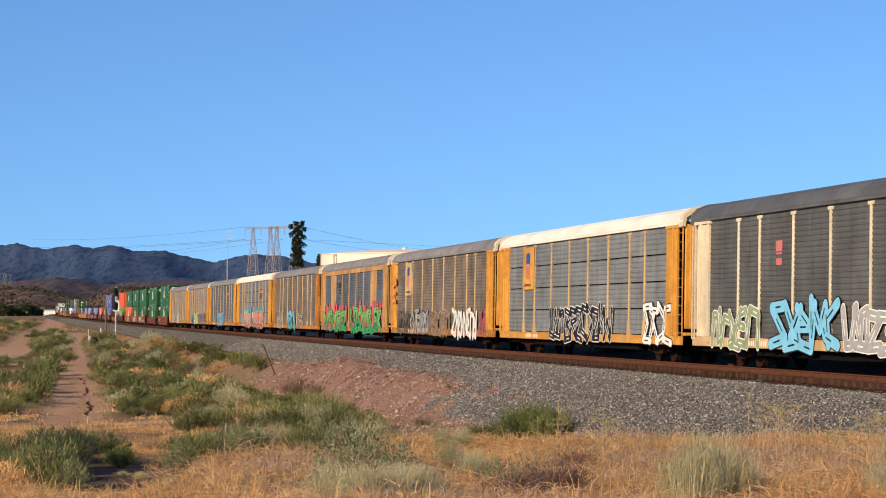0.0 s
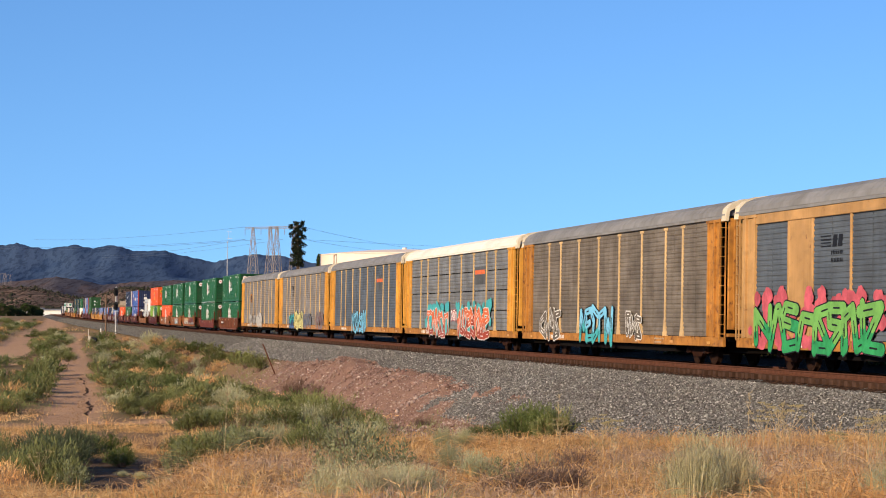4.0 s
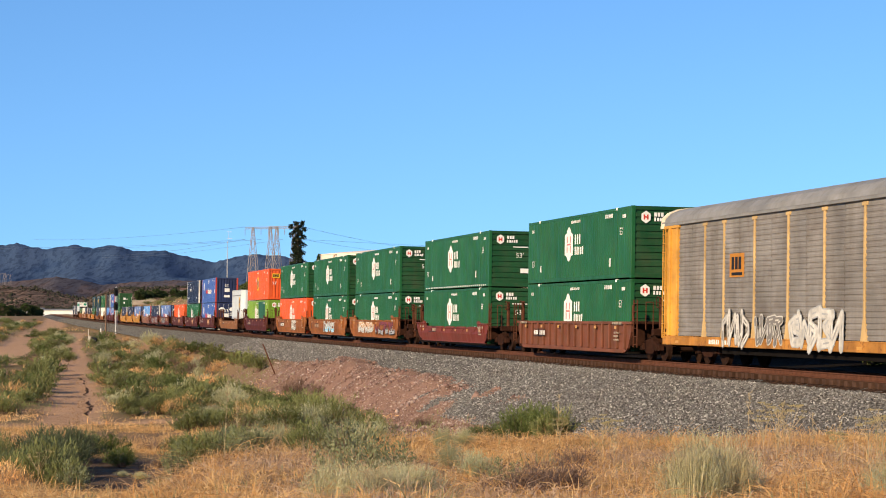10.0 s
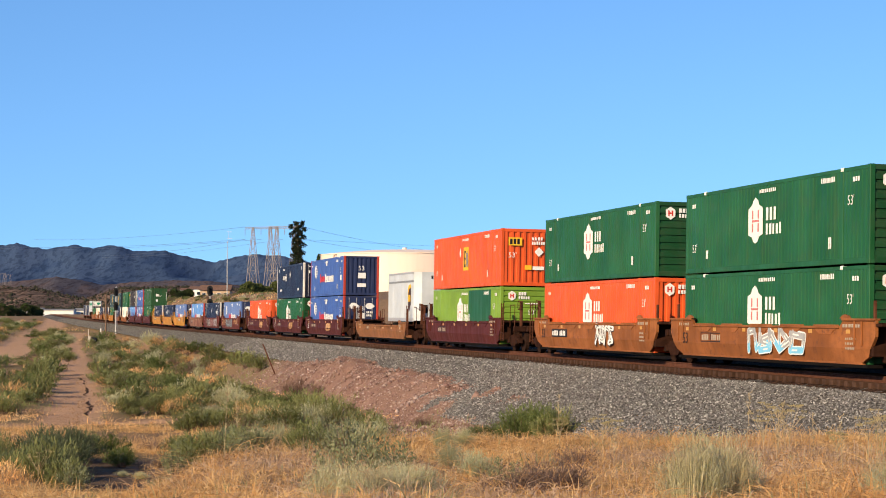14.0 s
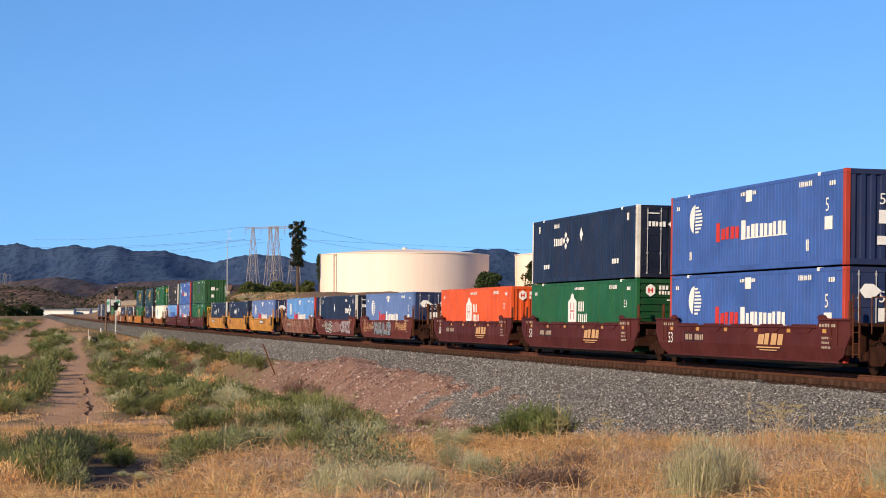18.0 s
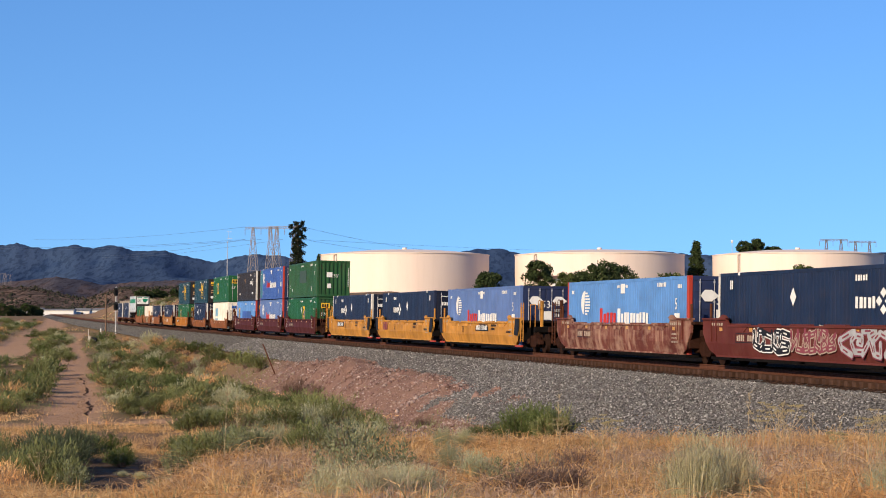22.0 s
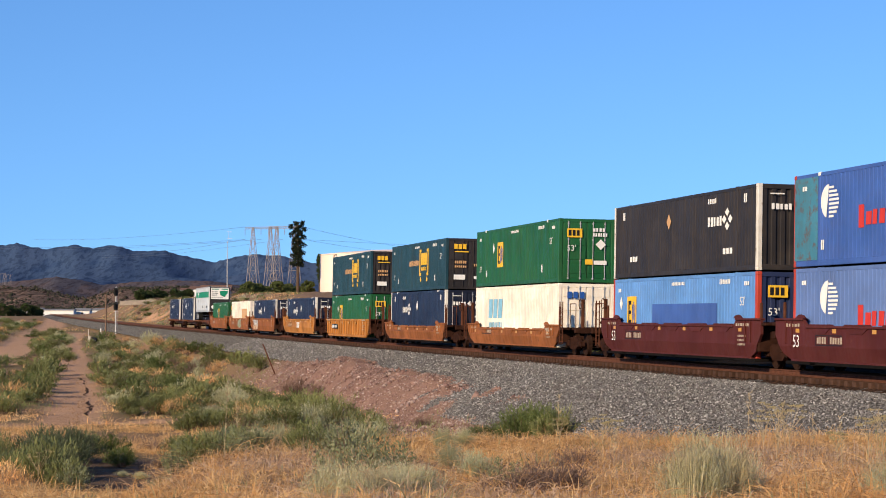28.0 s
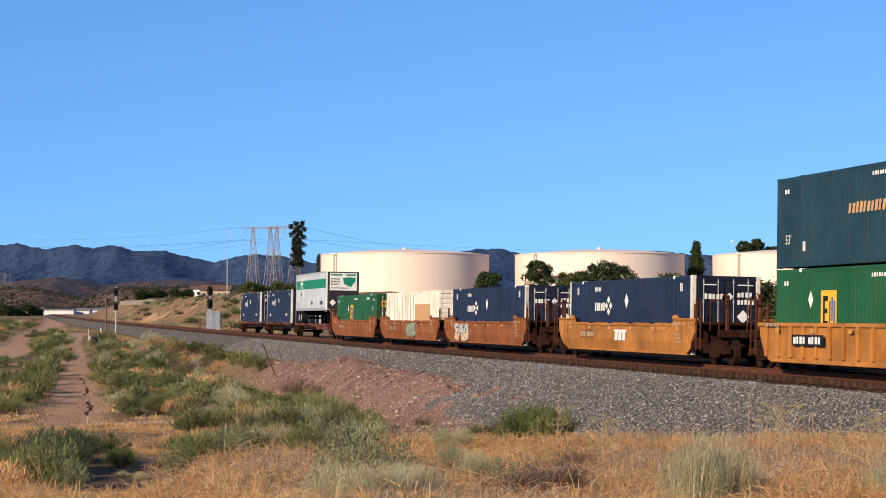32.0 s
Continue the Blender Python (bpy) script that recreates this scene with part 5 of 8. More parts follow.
# ---- road trailers ----
def trailer(length, color, deck, label, deco):
    """A van trailer on its wheels: box, rails, doors, landing legs, a pair of axles."""
    t = thing("road_trailer", label, "trailer", "trailers on the train")
    hl, hw = length / 2, 1.29
    z0, z1 = deck + 1.12, deck + 4.05
    part("body", lambda b: b.sweep([(-hl, -hw), (hl - 0.32, -hw), (hl, -hw + 0.42), (hl, hw - 0.42), (hl - 0.32, hw), (-hl, hw)], z0, z1, 2), color, t)
    for y in (-hw, hw):
        part("bottom_rail", lambda b: b.box(-hl, hl - 0.32, y - 0.015, y + 0.015, z0 - 0.06, z0 + 0.16, 0.005), GALV, t)
        part("top_rail", lambda b: b.box(-hl - 0.01, hl - 0.32, y - 0.018, y + 0.018, z1 - 0.10, z1 + 0.015, 0.005), GALV, t)
    for i in range(int(length / 1.2)):
        part("seam", lambda b: b.box(-0.012, 0.012, -hw - 0.007, -hw, z0 + 0.16, z1 - 0.1), color, t, at=(-hl + 0.7 + 1.2 * i, 0, 0), key=("trailer_seam", round(z0, 2)))
    for e in (-1,):
        part("corner_trim", lambda b: b.box(e * hl - 0.05, e * hl + 0.05, -hw - 0.012, -hw + 0.05, z0, z1, 0.01), GALV, t)
    ax = -hl + 1.4
    for k in ((0, 1.22) if length > 12 else (0,)):
        for y in (-0.95, 0.95):
            part("wheel", lambda b: b.tube((0, -0.25, 0), (0, 0.25, 0), 0.5, 18), RUBBER, t, at=(ax + k, y, deck + 0.5), key="trailer_wheel")
            part("rim", lambda b: b.tube((0, -0.26, 0), (0, 0.26, 0), 0.27, 12), GALV, t, at=(ax + k, y, deck + 0.5), key="trailer_rim")
    part("suspension", lambda b: (b.box(ax - 0.8, ax + 2.0, -0.6, 0.6, deck + 0.72, z0, 0.02), b.tube((ax, -0.9, deck + 0.5), (ax, 0.9, deck + 0.5), 0.08, 8)), DARK, t)
    part("landing_leg", lambda b: [b.box(hl - 2.6, hl - 2.45, y - 0.07, y + 0.07, deck, z0, 0.01) for y in (-0.7, 0.7)] + [b.box(hl - 1.2, hl - 0.6, -0.45, 0.45, deck, z0)], DARK, t)
    deco(t, hl, hw, z0, z1)
    return t


def deco_shield_trailer(t, hl, hw, z0, z1):
    mark("shield", t, plain("shield_brown", (0.055, 0.024, 0.012), 0.5, 0.1), [[(hl - 2.1, z1 - 1.0), (hl - 1.2, z1 - 0.9), (hl - 1.2, z1 - 1.95), (hl - 1.65, z1 - 2.4), (hl - 2.1, z1 - 1.95)]], half=hw, off=0.008)
    mark("shield_bars", t, D_YELLOW, bars(hl - 2.04, z1 - 1.80, 0.78, 0.42, 3, gap=0.25) + [[(hl - 2.1, z1 - 1.0), (hl - 1.9, z1 - 0.80), (hl - 1.4, z1 - 0.72), (hl - 1.2, z1 - 0.82), (hl - 1.2, z1 - 0.96), (hl - 1.7, z1 - 1.0), (hl - 1.95, z1 - 1.2), (hl - 2.1, z1 - 1.5)]], half=hw, off=0.013)
    mark("grey_band", t, plain("grey_band_paint", (0.20, 0.21, 0.22), 0.5, 0.1), [rect(-hl + 0.1, hl - 0.34, z1 - 0.62, z1 - 0.50)], half=hw, off=0.007)
    mark("end_stencil", t, D_BLACK, bars(-0.3, z1 - 0.42, 1.0, 0.22, 6) + [rect(-0.85, -0.5, z0 + 0.45, z0 + 0.95), rect(0.75, 1.15, z0 + 0.4, z0 + 0.85)], "end", hl, 0.008)


def deco_map_trailer(t, hl, hw, z0, z1):
    mark("green_band", t, D_GREEN, [rect(-hl + 0.1, hl - 0.3, z1 - 1.25, z1 - 0.55)], half=hw, off=0.007)
    mark("white_letter", t, D_WHITE, [rect(-hl + 2.6, -hl + 2.85, z1 - 1.2, z1 - 0.35), rect(-hl + 3.6, -hl + 3.85, z1 - 1.2, z1 - 0.35), rect(-hl + 2.85, -hl + 3.6, z1 - 0.85, z1 - 0.68)], half=hw, off=0.012)
    mark("stencil", t, D_BLACK, bars(-hl + 2.6, z1 - 1.75, 0.8, 0.22, 4) + bars(-hl + 0.8, z0 + 0.45, 0.5, 0.12, 3) + bars(0.4, z0 + 0.4, 0.9, 0.3, 4) + bars(hl - 3, z0 + 0.4, 1.4, 0.3, 6), half=hw, off=0.010)
    part("nose_unit", lambda b: b.box(hl, hl + 0.12, -1.20, 1.20, z0 + 0.05, z1 - 0.03, 0.02), BLACKISH, t)
    mark("sign_board", t, D_WHITE, [rect(-1.05, 1.05, z1 - 1.45, z1 - 0.12)], "end", hl + 0.12, 0.006)
    mark("map_shape", t, D_GREEN, [[(-0.05, z1 - 0.50), (0.5, z1 - 0.42), (0.95, z1 - 0.48), (0.92, z1 - 0.75), (0.70, z1 - 1.0), (0.60, z1 - 1.2), (0.35, z1 - 1.1), (0.05, z1 - 0.95)], rect(-0.95, -0.1, z1 - 0.32, z1 - 0.2), rect(0.2, 0.95, z1 - 0.32, z1 - 0.2)], "end", hl + 0.12, 0.012)
    mark("sign_lines", t, D_BLACK, bars(-0.95, z1 - 0.62, 0.7, 0.1, 7) + bars(-0.95, z1 - 0.82, 0.75, 0.1, 7) + bars(-0.95, z1 - 1.02, 0.6, 0.1, 6) + bars(-0.95, z1 - 1.3, 1.4, 0.08, 12), "end", hl + 0.12, 0.012)
    mark("placard", t, D_WHITE, [diamond(-0.8, z0 + 0.55, 0.25, 0.25)], "end", hl + 0.12, 0.01)


# ---- spine cars ----
def spine_car(u, front, rear, label):
    car = thing("spine_car", label, "rail car", "spine cars at the train's tail")
    part("centre_beam", lambda b: (b.box(-9.3, 9.3, -0.36, 0.36, 0.62, 1.05, 0.03), b.box(-9.8, 9.8, -0.22, 0.22, 0.72, 0.98)), W_BROWN, car)
    for x in (-7.8, -4.0, 0, 4.0, 7.8):
        part("cross_arm", lambda b: (b.box(-0.22, 0.22, -1.30, 1.30, 0.90, 1.06, 0.02), [b.box(-0.25, 0.25, y - 0.06, y + 0.06, 1.0, 1.16, 0.01) for y in (-1.32, 1.32)]), W_BROWN, car, at=(x, 0, 0), key="spine_arm")
    for y in (-1.1, 1.1):
        part("wheel_run", lambda b: b.box(-8.0, -2.5, y - 0.3, y + 0.3, 1.0, 1.08, 0.01), W_TAN, car)
        part("side_step", lambda b: b.box(5.0, 8.2, y - 0.25, y + 0.25, 0.98, 1.07, 0.01), W_BROWN, car)
    part("hitch", lambda b: (b.box(6.2, 6.9, -0.5, 0.5, 1.05, 1.14, 0.02), b.box(7.0, 7.15, -0.3, 0.3, 1.05, 1.5, 0.02)), W_BROWN, car)
    for e, free in ((1, front), (-1, rear)):
        if free or e < 0:
            truck(car, e * 9.6, u)
        if free:
            part("end_beam", lambda b: (b.box(e * 10.3 - 0.15, e * 10.3 + 0.15, -1.3, 1.3, 0.85, 1.12, 0.02), b.box(min(e * 9.3, e * 10.4), max(e * 9.3, e * 10.4), -0.35, 0.35, 0.7, 1.0)), W_BROWN, car, key=("spine_end", e))
            part("hand_rail", lambda b: [b.tube((e * 10.3, y, 1.1), (e * 10.3, y, 1.95), 0.022, 6) for y in (-1.2, 1.2)] + [b.tube((e * 10.3, -1.2, 1.95), (e * 10.3, 1.2, 1.95), 0.022, 6)], W_BROWN, car, key=("spine_rail", e))
            coupler(car, e * 10.3, e)
    return car


# ---- the train, from its leading rack car to its tail ----
ROLLING = []


def load(ob, u, h=0.0):
    ROLLING.append((ob, u, h))
    return ob


def shield_sign(color):
    def sign(car, hw):
        mark("sign_board", car, color, [rect(-9.3, -7.25, 2.95, 4.90)], half=hw, off=0.034)
        mark("sign_shield", car, D_BLUE, [[(-8.65, 4.15), (-7.95, 4.15), (-7.95, 4.58), (-8.3, 4.68), (-8.65, 4.58)]], half=hw, off=0.040)
        mark("sign_stripes", car, D_PINK, bars(-8.62, 3.45, 0.66, 0.66, 3, gap=0.2), half=hw, off=0.040)
        mark("sign_words", car, D_BLACK, bars(-8.95, 3.10, 1.3, 0.12, 9), half=hw, off=0.040)
    return sign


def badge_sign(a, b, color, dark=None):
    def sign(car, hw):
        mark("sign", car, color, [rect(a - 0.28, a + 0.28, b + 0.02, b + 0.36), rect(a - 0.26, a + 0.26, b - 0.08, b - 0.02), rect(a - 0.24, a + 0.24, b - 0.42, b - 0.2)] if dark is None else [rect(a - 1.1, a + 1.1, b + 0.02, b + 0.24)], half=hw, off=-0.028)
        if dark:
            mark("sign_base", car, dark, [rect(a - 1.2, a + 1.2, b - 0.5, b + 0.42)], half=hw, off=-0.033)
    return sign


def plate_sign(a, b):
    def sign(car, hw):
        mark("sign_plate", car, plain("ochre_sign_paint", (0.42, 0.17, 0.025), 0.6, 0.15, 4), [rect(a - 0.7, a + 0.7, b - 0.38, b + 0.42)], half=hw, off=-0.030)
        mark("sign_letters", car, D_BLACK, bars(a - 0.5, b - 0.12, 1.0, 0.42, 3, 0.0, 0.25) + [rect(a - 0.5, a + 0.5, b - 0.32, b - 0.22)], half=hw, off=-0.024)
    return sign


def word_sign(a, b):
    def sign(car, hw):
        mark("sign_letters", car, D_BLACK, [rect(a - 0.9, a - 0.1, b + 0.28 - 0.1 * i, b + 0.32 - 0.1 * i) for i in range(4)] + bars(a, b - 0.03, 0.8, 0.36, 2, 0.08, 0.25) + bars(a - 0.1, b - 0.26, 0.9, 0.12, 7) + bars(a - 0.1, b - 0.48, 0.9, 0.12, 8), half=hw, off=-0.026)
    return sign


G_TEAL = plain("turquoise_spray", (0.06, 0.36, 0.38), 0.5, 0.15, 3)
G_ORANGE = plain("orange_spray", (0.62, 0.13, 0.03), 0.5, 0.2, 3)
G_SKY = plain("light_blue_spray", (0.18, 0.48, 0.68), 0.5, 0.12, 3)
G_GREEN = plain("green_spray", (0.03, 0.27, 0.085), 0.5, 0.3, 3)
G_LIME = plain("lime_spray", (0.15, 0.36, 0.08), 0.5, 0.2, 3)
G_PINK = plain("pink_spray", (0.44, 0.085, 0.11), 0.7, 0.4, 2)
G_SAGE = plain("sage_spray", (0.24, 0.30, 0.17), 0.6, 0.2, 3)
G_LEMON = plain("pale_yellow_spray", (0.62, 0.56, 0.22), 0.5, 0.15, 3)
G_GREY = plain("silver_grey_spray", (0.33, 0.33, 0.33), 0.5, 0.2, 3)
G_RUST = plain("dark_red_spray", (0.30, 0.045, 0.02), 0.6, 0.3, 3)
G_BLUE = plain("faded_blue_spray", (0.07, 0.13, 0.27), 0.6, 0.25, 3)
G_DULL = plain("dull_slate_spray", (0.11, 0.15, 0.18), 0.7, 0.35, 3)
G_CHALK = plain("chalky_white_spray", (0.50, 0.47, 0.43), 0.7, 0.3, 3)
G_WINE = plain("wine_spray", (0.20, 0.045, 0.06), 0.6, 0.2, 3)

RACKS = [
    (RACK_CREAM, PANEL_DARK, ROOF_DARK, 1, RACK_CREAM, "auto rack car with cream posts, dark panels and sprayed letters", badge_sign(-5.6, 3.75, D_PINK), RACK_BEIGE),
    (RACK_TAN, PANEL_BLUE, ROOF_WHITE, 4, RACK_YELLOW, "yellow auto rack car with blue-grey panels and a white roof", shield_sign(RACK_YELLOW), RACK_YELLOW),
    (RACK_BEIGE, PANEL_BROWN, ROOF_GREY, 1, RACK_YELLOW, "weathered auto rack car with beige posts and white sprayed letters", shield_sign(RACK_BEIGE), RACK_OCHRE),
    (RACK_GOLD, PANEL_STEEL, ROOF_GREY, 1, RACK_GOLD, "tan framed auto rack car with green and pink graffiti", word_sign(-5.8, 3.8), RACK_OCHRE),
    (RACK_BEIGE, PANEL_BROWN, ROOF_GREY, 1, RACK_OCHRE, "brownish grey auto rack car with small turquoise graffiti", None, RACK_OCHRE),
    (RACK_TAN, PANEL_GREY, ROOF_WHITE, 4, RACK_YELLOW, "white-roofed auto rack car with orange and turquoise graffiti", badge_sign(5.85, 3.85, G_ORANGE, PANEL_DARK), RACK_OCHRE),
    (RACK_TAN, PANEL_STEEL, ROOF_GREY, 1, RACK_YELLOW, "blue-grey auto rack car with tan posts and light blue graffiti", badge_sign(5.95, 3.9, G_ORANGE, PANEL_DARK), RACK_OCHRE),
    (RACK_TAN, PANEL_PALE, ROOF_GREY, 1, RACK_YELLOW, "pale grey auto rack car with yellow posts and pale yellow graffiti", word_sign(-5.8, 3.9), RACK_OCHRE),
    (RACK_TAN, PANEL_PALE, ROOF_GREY, 1, RACK_YELLOW, "grimy auto rack car with yellow posts and white scribbles", plate_sign(-6.05, 3.4), RACK_OCHRE),
]
rack_cars = []
for i, (post, panel, roof, rows, ends, label, sign, sill) in enumerate(RACKS):
    u = 560.3 - 28.74 * i
    rack_cars.append(load(rack_car(u, post, panel, roof, rows, ends, label, sill, sign, i == 3), u))
H = 1.533
c0, c1, c2, c3, c4, c5, c6, c7, c8 = rack_cars
graffiti(c0, -11.6, -7.4, 0.58, 2.10, [G_SAGE], D_WHITE, 1, H, 4)
graffiti(c0, -6.2, -0.7, 0.55, 2.30, [G_SKY], D_BLACK, 2, H, 4)
graffiti(c0, -0.5, 4.0, 0.58, 2.10, [G_GREY], D_WHITE, 3, H, 4)
graffiti(c0, 5.0, 9.5, 0.60, 2.10, [G_GREY, G_SKY], D_WHITE, 4, H, 4)
graffiti(c1, -4.4, 4.9, 0.60, 2.25, [D_BLACK], D_WHITE, 5, H, 8)
graffiti(c1, 9.3, 12.6, 0.52, 2.30, [D_WHITE], D_BLACK, 6, H, 3)
graffiti(c2, -11.7, -7.8, 0.62, 2.00, [PANEL_BROWN], D_BLACK, 7, H, 5)
graffiti(c2, -7.5, -2.3, 0.62, 2.10, [G_GREY], D_BLACK, 8, H, 5)
graffiti(c2, -2.0, 3.3, 0.58, 2.00, [PANEL_BROWN], D_TAN, 9, H, 5)
graffiti(c2, 4.1, 9.9, 0.50, 2.15, [D_WHITE], G_GREY, 10, H, 6)
graffiti(c2, 10.5, 12.0, 0.62, 2.00, [G_WINE], D_PINK, 11, H, 2)
graffiti(c2, -13.15, -12.25, 2.5, 3.3, [RACK_YELLOW], G_ORANGE, 50, 1.592, 1)
graffiti(c2, -13.15, -12.25, 3.4, 4.2, [RACK_YELLOW], G_ORANGE, 51, 1.592, 1)
graffiti(c3, -12.0, -2.4, 0.52, 2.20, [G_GREEN, G_LIME], D_BLACK, 12, H, 6, G_PINK)
graffiti(c3, -0.3, 11.3, 0.52, 2.35, [G_GREEN, G_LIME], D_BLACK, 13, H, 7, G_PINK)
graffiti(c4, -10.5, -7.4, 0.60, 2.00, [PANEL_BROWN], D_WHITE, 15, H, 3)
graffiti(c4, -3.9, 0.7, 0.52, 2.20, [G_TEAL, G_SKY], D_BLACK, 14, H, 4)
graffiti(c4, 2.6, 4.5, 0.80, 1.90, [PANEL_BROWN], D_WHITE, 16, H, 2)
graffiti(c5, -7.1, -1.5, 0.55, 2.10, [G_RUST, G_ORANGE], D_WHITE, 17, H, 5, G_TEAL)
graffiti(c5, 1.0, 8.1, 0.52, 2.15, [G_RUST, G_ORANGE], D_WHITE, 18, H, 5, G_TEAL)
graffiti(c5, -0.6, 0.6, 1.45, 2.05, [D_WHITE], G_PINK, 48, H, 2)
graffiti(c6, -4.1, 1.2, 0.52, 2.05, [G_SKY], D_BLACK, 19, H, 5)
graffiti(c7, -7.2, -4.3, 0.58, 1.90, [G_BLUE, G_TEAL], D_BLACK, 20, H, 3)
graffiti(c7, -4.1, 0.8, 0.58, 2.15, [G_LEMON], D_BLACK, 21, H, 4)
graffiti(c7, 1.1, 5.2, 0.70, 1.90, [PANEL_PALE], G_BLUE, 22, H, 4)
graffiti(c7, 7.6, 11.3, 0.65, 2.00, [PANEL_PALE], G_WINE, 25, H, 4)
graffiti(c8, -7.2, -4.8, 0.65, 1.90, [G_CHALK], PANEL_PALE, 23, H, 3)
graffiti(c8, -4.2, -1.9, 0.70, 1.75, [PANEL_PALE], G_CHALK, 26, H, 3)
graffiti(c8, -1.2, 2.8, 0.62, 1.95, [G_CHALK], G_GREY, 24, H, 4)

# centre, paint, ribbed, front coupler, rear coupler, label
WELLS = [
    (303.9, W_BROWN, True, True, True, "brown ribbed well car with two stacked green containers"),
    (279.75, W_RED, False, True, True, "red-brown well car carrying two green containers", True),
    (255.85, W_RUST, False, True, False, "rusty orange well car with large white graffiti"),
    (236.2, W_RUST, False, False, False, "rusty orange well car with pale blue graffiti"),
    (216.5, W_RUST, False, False, True, "rusty orange well car with one scribble by its end"),
    (191.9, W_MAROON, False, True, True, "dark red-brown well car under a lime green container"),
    (167.9, W_TAN, False, True, True, "weathered tan well car with a short trailer in it", True),
    (144.1, W_MAROON, False, True, False, "maroon well car with a tan letter mark, leading unit"),
    (123.8, W_MAROON, False, False, False, "maroon well car with a tan letter mark, middle unit"),
    (103.7, W_MAROON, False, False, True, "maroon well car with a tan letter mark, under an orange container"),
    (79.4, W_ROAN, False, True, False, "scraped maroon well car with blue and white graffiti"),
    (59.1, W_ROAN, False, False, False, "scraped maroon well car with black and white graffiti"),
    (39.8, W_SCRAPED, False, False, True, "maroon well car scraped to large tan blotches"),
    (15.2, W_YELLOW, False, True, False, "yellow well car with a black number board"),
    (-4.7, W_YELLOW, False, False, False, "yellow well car with a red-brown letter mark"),
    (-25.0, W_YELLOW, False, False, True, "yellow well car with a black number board and dark end"),
    (-49.25, W_MAROON, False, True, False, "dark maroon well car under two green containers"),
    (-69.2, W_MAROON, False, False, False, "dark maroon well car under two blue containers"),
    (-88.5, W_MAROON, False, False, True, "dark maroon well car under a charcoal container"),
    (-113.1, W_RUST, False, True, True, "rusty orange well car with a white container", True),
    (-136.85, W_RUST, False, True, True, "rusty orange well car with a navy container", True),
    (-160.65, W_AMBER, True, True, True, "amber ribbed well car under a green container"),
    (-185.0, W_AMBER, False, True, True, "amber well car with a white letter mark"),
    (-208.9, W_RUST, False, True, False, "rusty orange well car with a white scribble"),
    (-228.5, W_RUST, False, False, False, "rusty orange well car with a grey-green scribble"),
    (-248.3, W_RUST, False, False, True, "plain rusty orange well car"),
]
wells = [load(well_car(*row), row[0]) for row in WELLS]
Q = 1.53
graffiti(wells[2], -5.2, 0.2, 0.60, 1.38, [G_GREY, D_TAN], D_WHITE, 31, Q, 6)
graffiti(wells[2], 1.2, 7.4, 0.50, 1.38, [G_GREY, G_WINE], D_BLACK, 32, Q, 4)
graffiti(wells[3], -1.0, 3.6, 0.50, 1.38, [G_SKY, G_GREY], D_WHITE, 33, Q, 4)
graffiti(wells[4], 1.0, 3.4, 0.50, 1.38, [D_WHITE, D_WHITE, G_WINE], D_BLACK, 34, Q, 3)
graffiti(wells[10], -3.6, 1.8, 0.50, 1.36, [G_DULL], G_GREY, 35, Q, 4)
graffiti(wells[10], -7.6, -4.6, 0.70, 1.28, [W_ROAN], D_TAN, 36, Q, 4)
graffiti(wells[10], 3.8, 7.4, 0.90, 1.28, [W_ROAN], D_TAN, 37, Q, 3)
graffiti(wells[11], -4.0, -1.0, 0.50, 1.36, [D_BLACK], D_WHITE, 38, Q, 3)
graffiti(wells[11], 3.0, 7.0, 0.50, 1.36, [G_GREY], G_WINE, 39, Q, 4)
graffiti(wells[11], -0.8, 2.6, 0.55, 1.36, [G_WINE], D_DULL, 40, Q, 5)
graffiti(wells[23], -6.2, -3.2, 0.40, 1.38, [D_TAN, G_GREY], D_WHITE, 42, Q, 3)
graffiti(wells[24], -0.4, 2.4, 0.50, 1.38, [G_SAGE], G_GREY, 43, Q, 3)
for w in wells[7:10] + wells[16:19]:
    if w in wells[7:10]:
        mark("letter_mark", w, D_TAN, bars(1.6, 0.80, 2.3, 0.36, 4, 0.12, 0.14) + [rect(1.5, 3.6, 0.69, 0.73), rect(1.8, 3.3, 0.61, 0.64)], half=Q, off=0.01)
    mark("size_mark", w, D_WHITE, [], half=Q, off=0.01, words=[("53", -7.5, 0.75, 0.55)])
for w in wells[13:16]:
    for e in (-1, 1):
        mark("dark_end_patch", w, D_BLACK, [[(e * 8.98, 1.12), (e * 8.98, 1.60), (e * 8.25, 1.60), (e * 8.05, 0.80), (e * 8.66, 0.80)]], half=1.52, off=0.052)
    mark("data_text", w, D_BLACK, bars(3.2, 1.2, 1.1, 0.10, 8) + bars(3.2, 1.02, 0.8, 0.10, 6) + bars(6.4, 0.9, 0.9, 0.1, 6), half=Q, off=0.010)
for w, a in ((wells[13], -0.2), (wells[15], -4.4)):
    mark("number_board", w, D_BLACK, [rect(a, a + 2.8, 0.96, 1.30)], half=Q, off=0.008)
    mark("number_text", w, D_WHITE, bars(a + 0.2, 1.01, 1.0, 0.24, 4) + bars(a + 1.4, 1.01, 1.2, 0.24, 5), half=Q, off=0.014)
for w, a in ((wells[13], -3.4), (wells[14], -2.8), (wells[15], -1.1)):
    mark("size_mark", w, D_BLACK, [], half=Q, off=0.01, words=[("53", a, 0.88, 0.45)])
for w in wells[13:16]:
    for e in (-1, 1):
        part("sill_step", lambda b: b.box(min(e * 8.0, e * 9.1), max(e * 8.0, e * 9.1), -1.50, -1.36, 0.24, 0.33, 0.015), RED_POST, w, key=("sill_step", e))
for w in wells[3:5]:
    mark("size_mark", w, D_BLACK, [], half=Q, off=0.01, words=[("53", -7.6, 0.75, 0.55)])
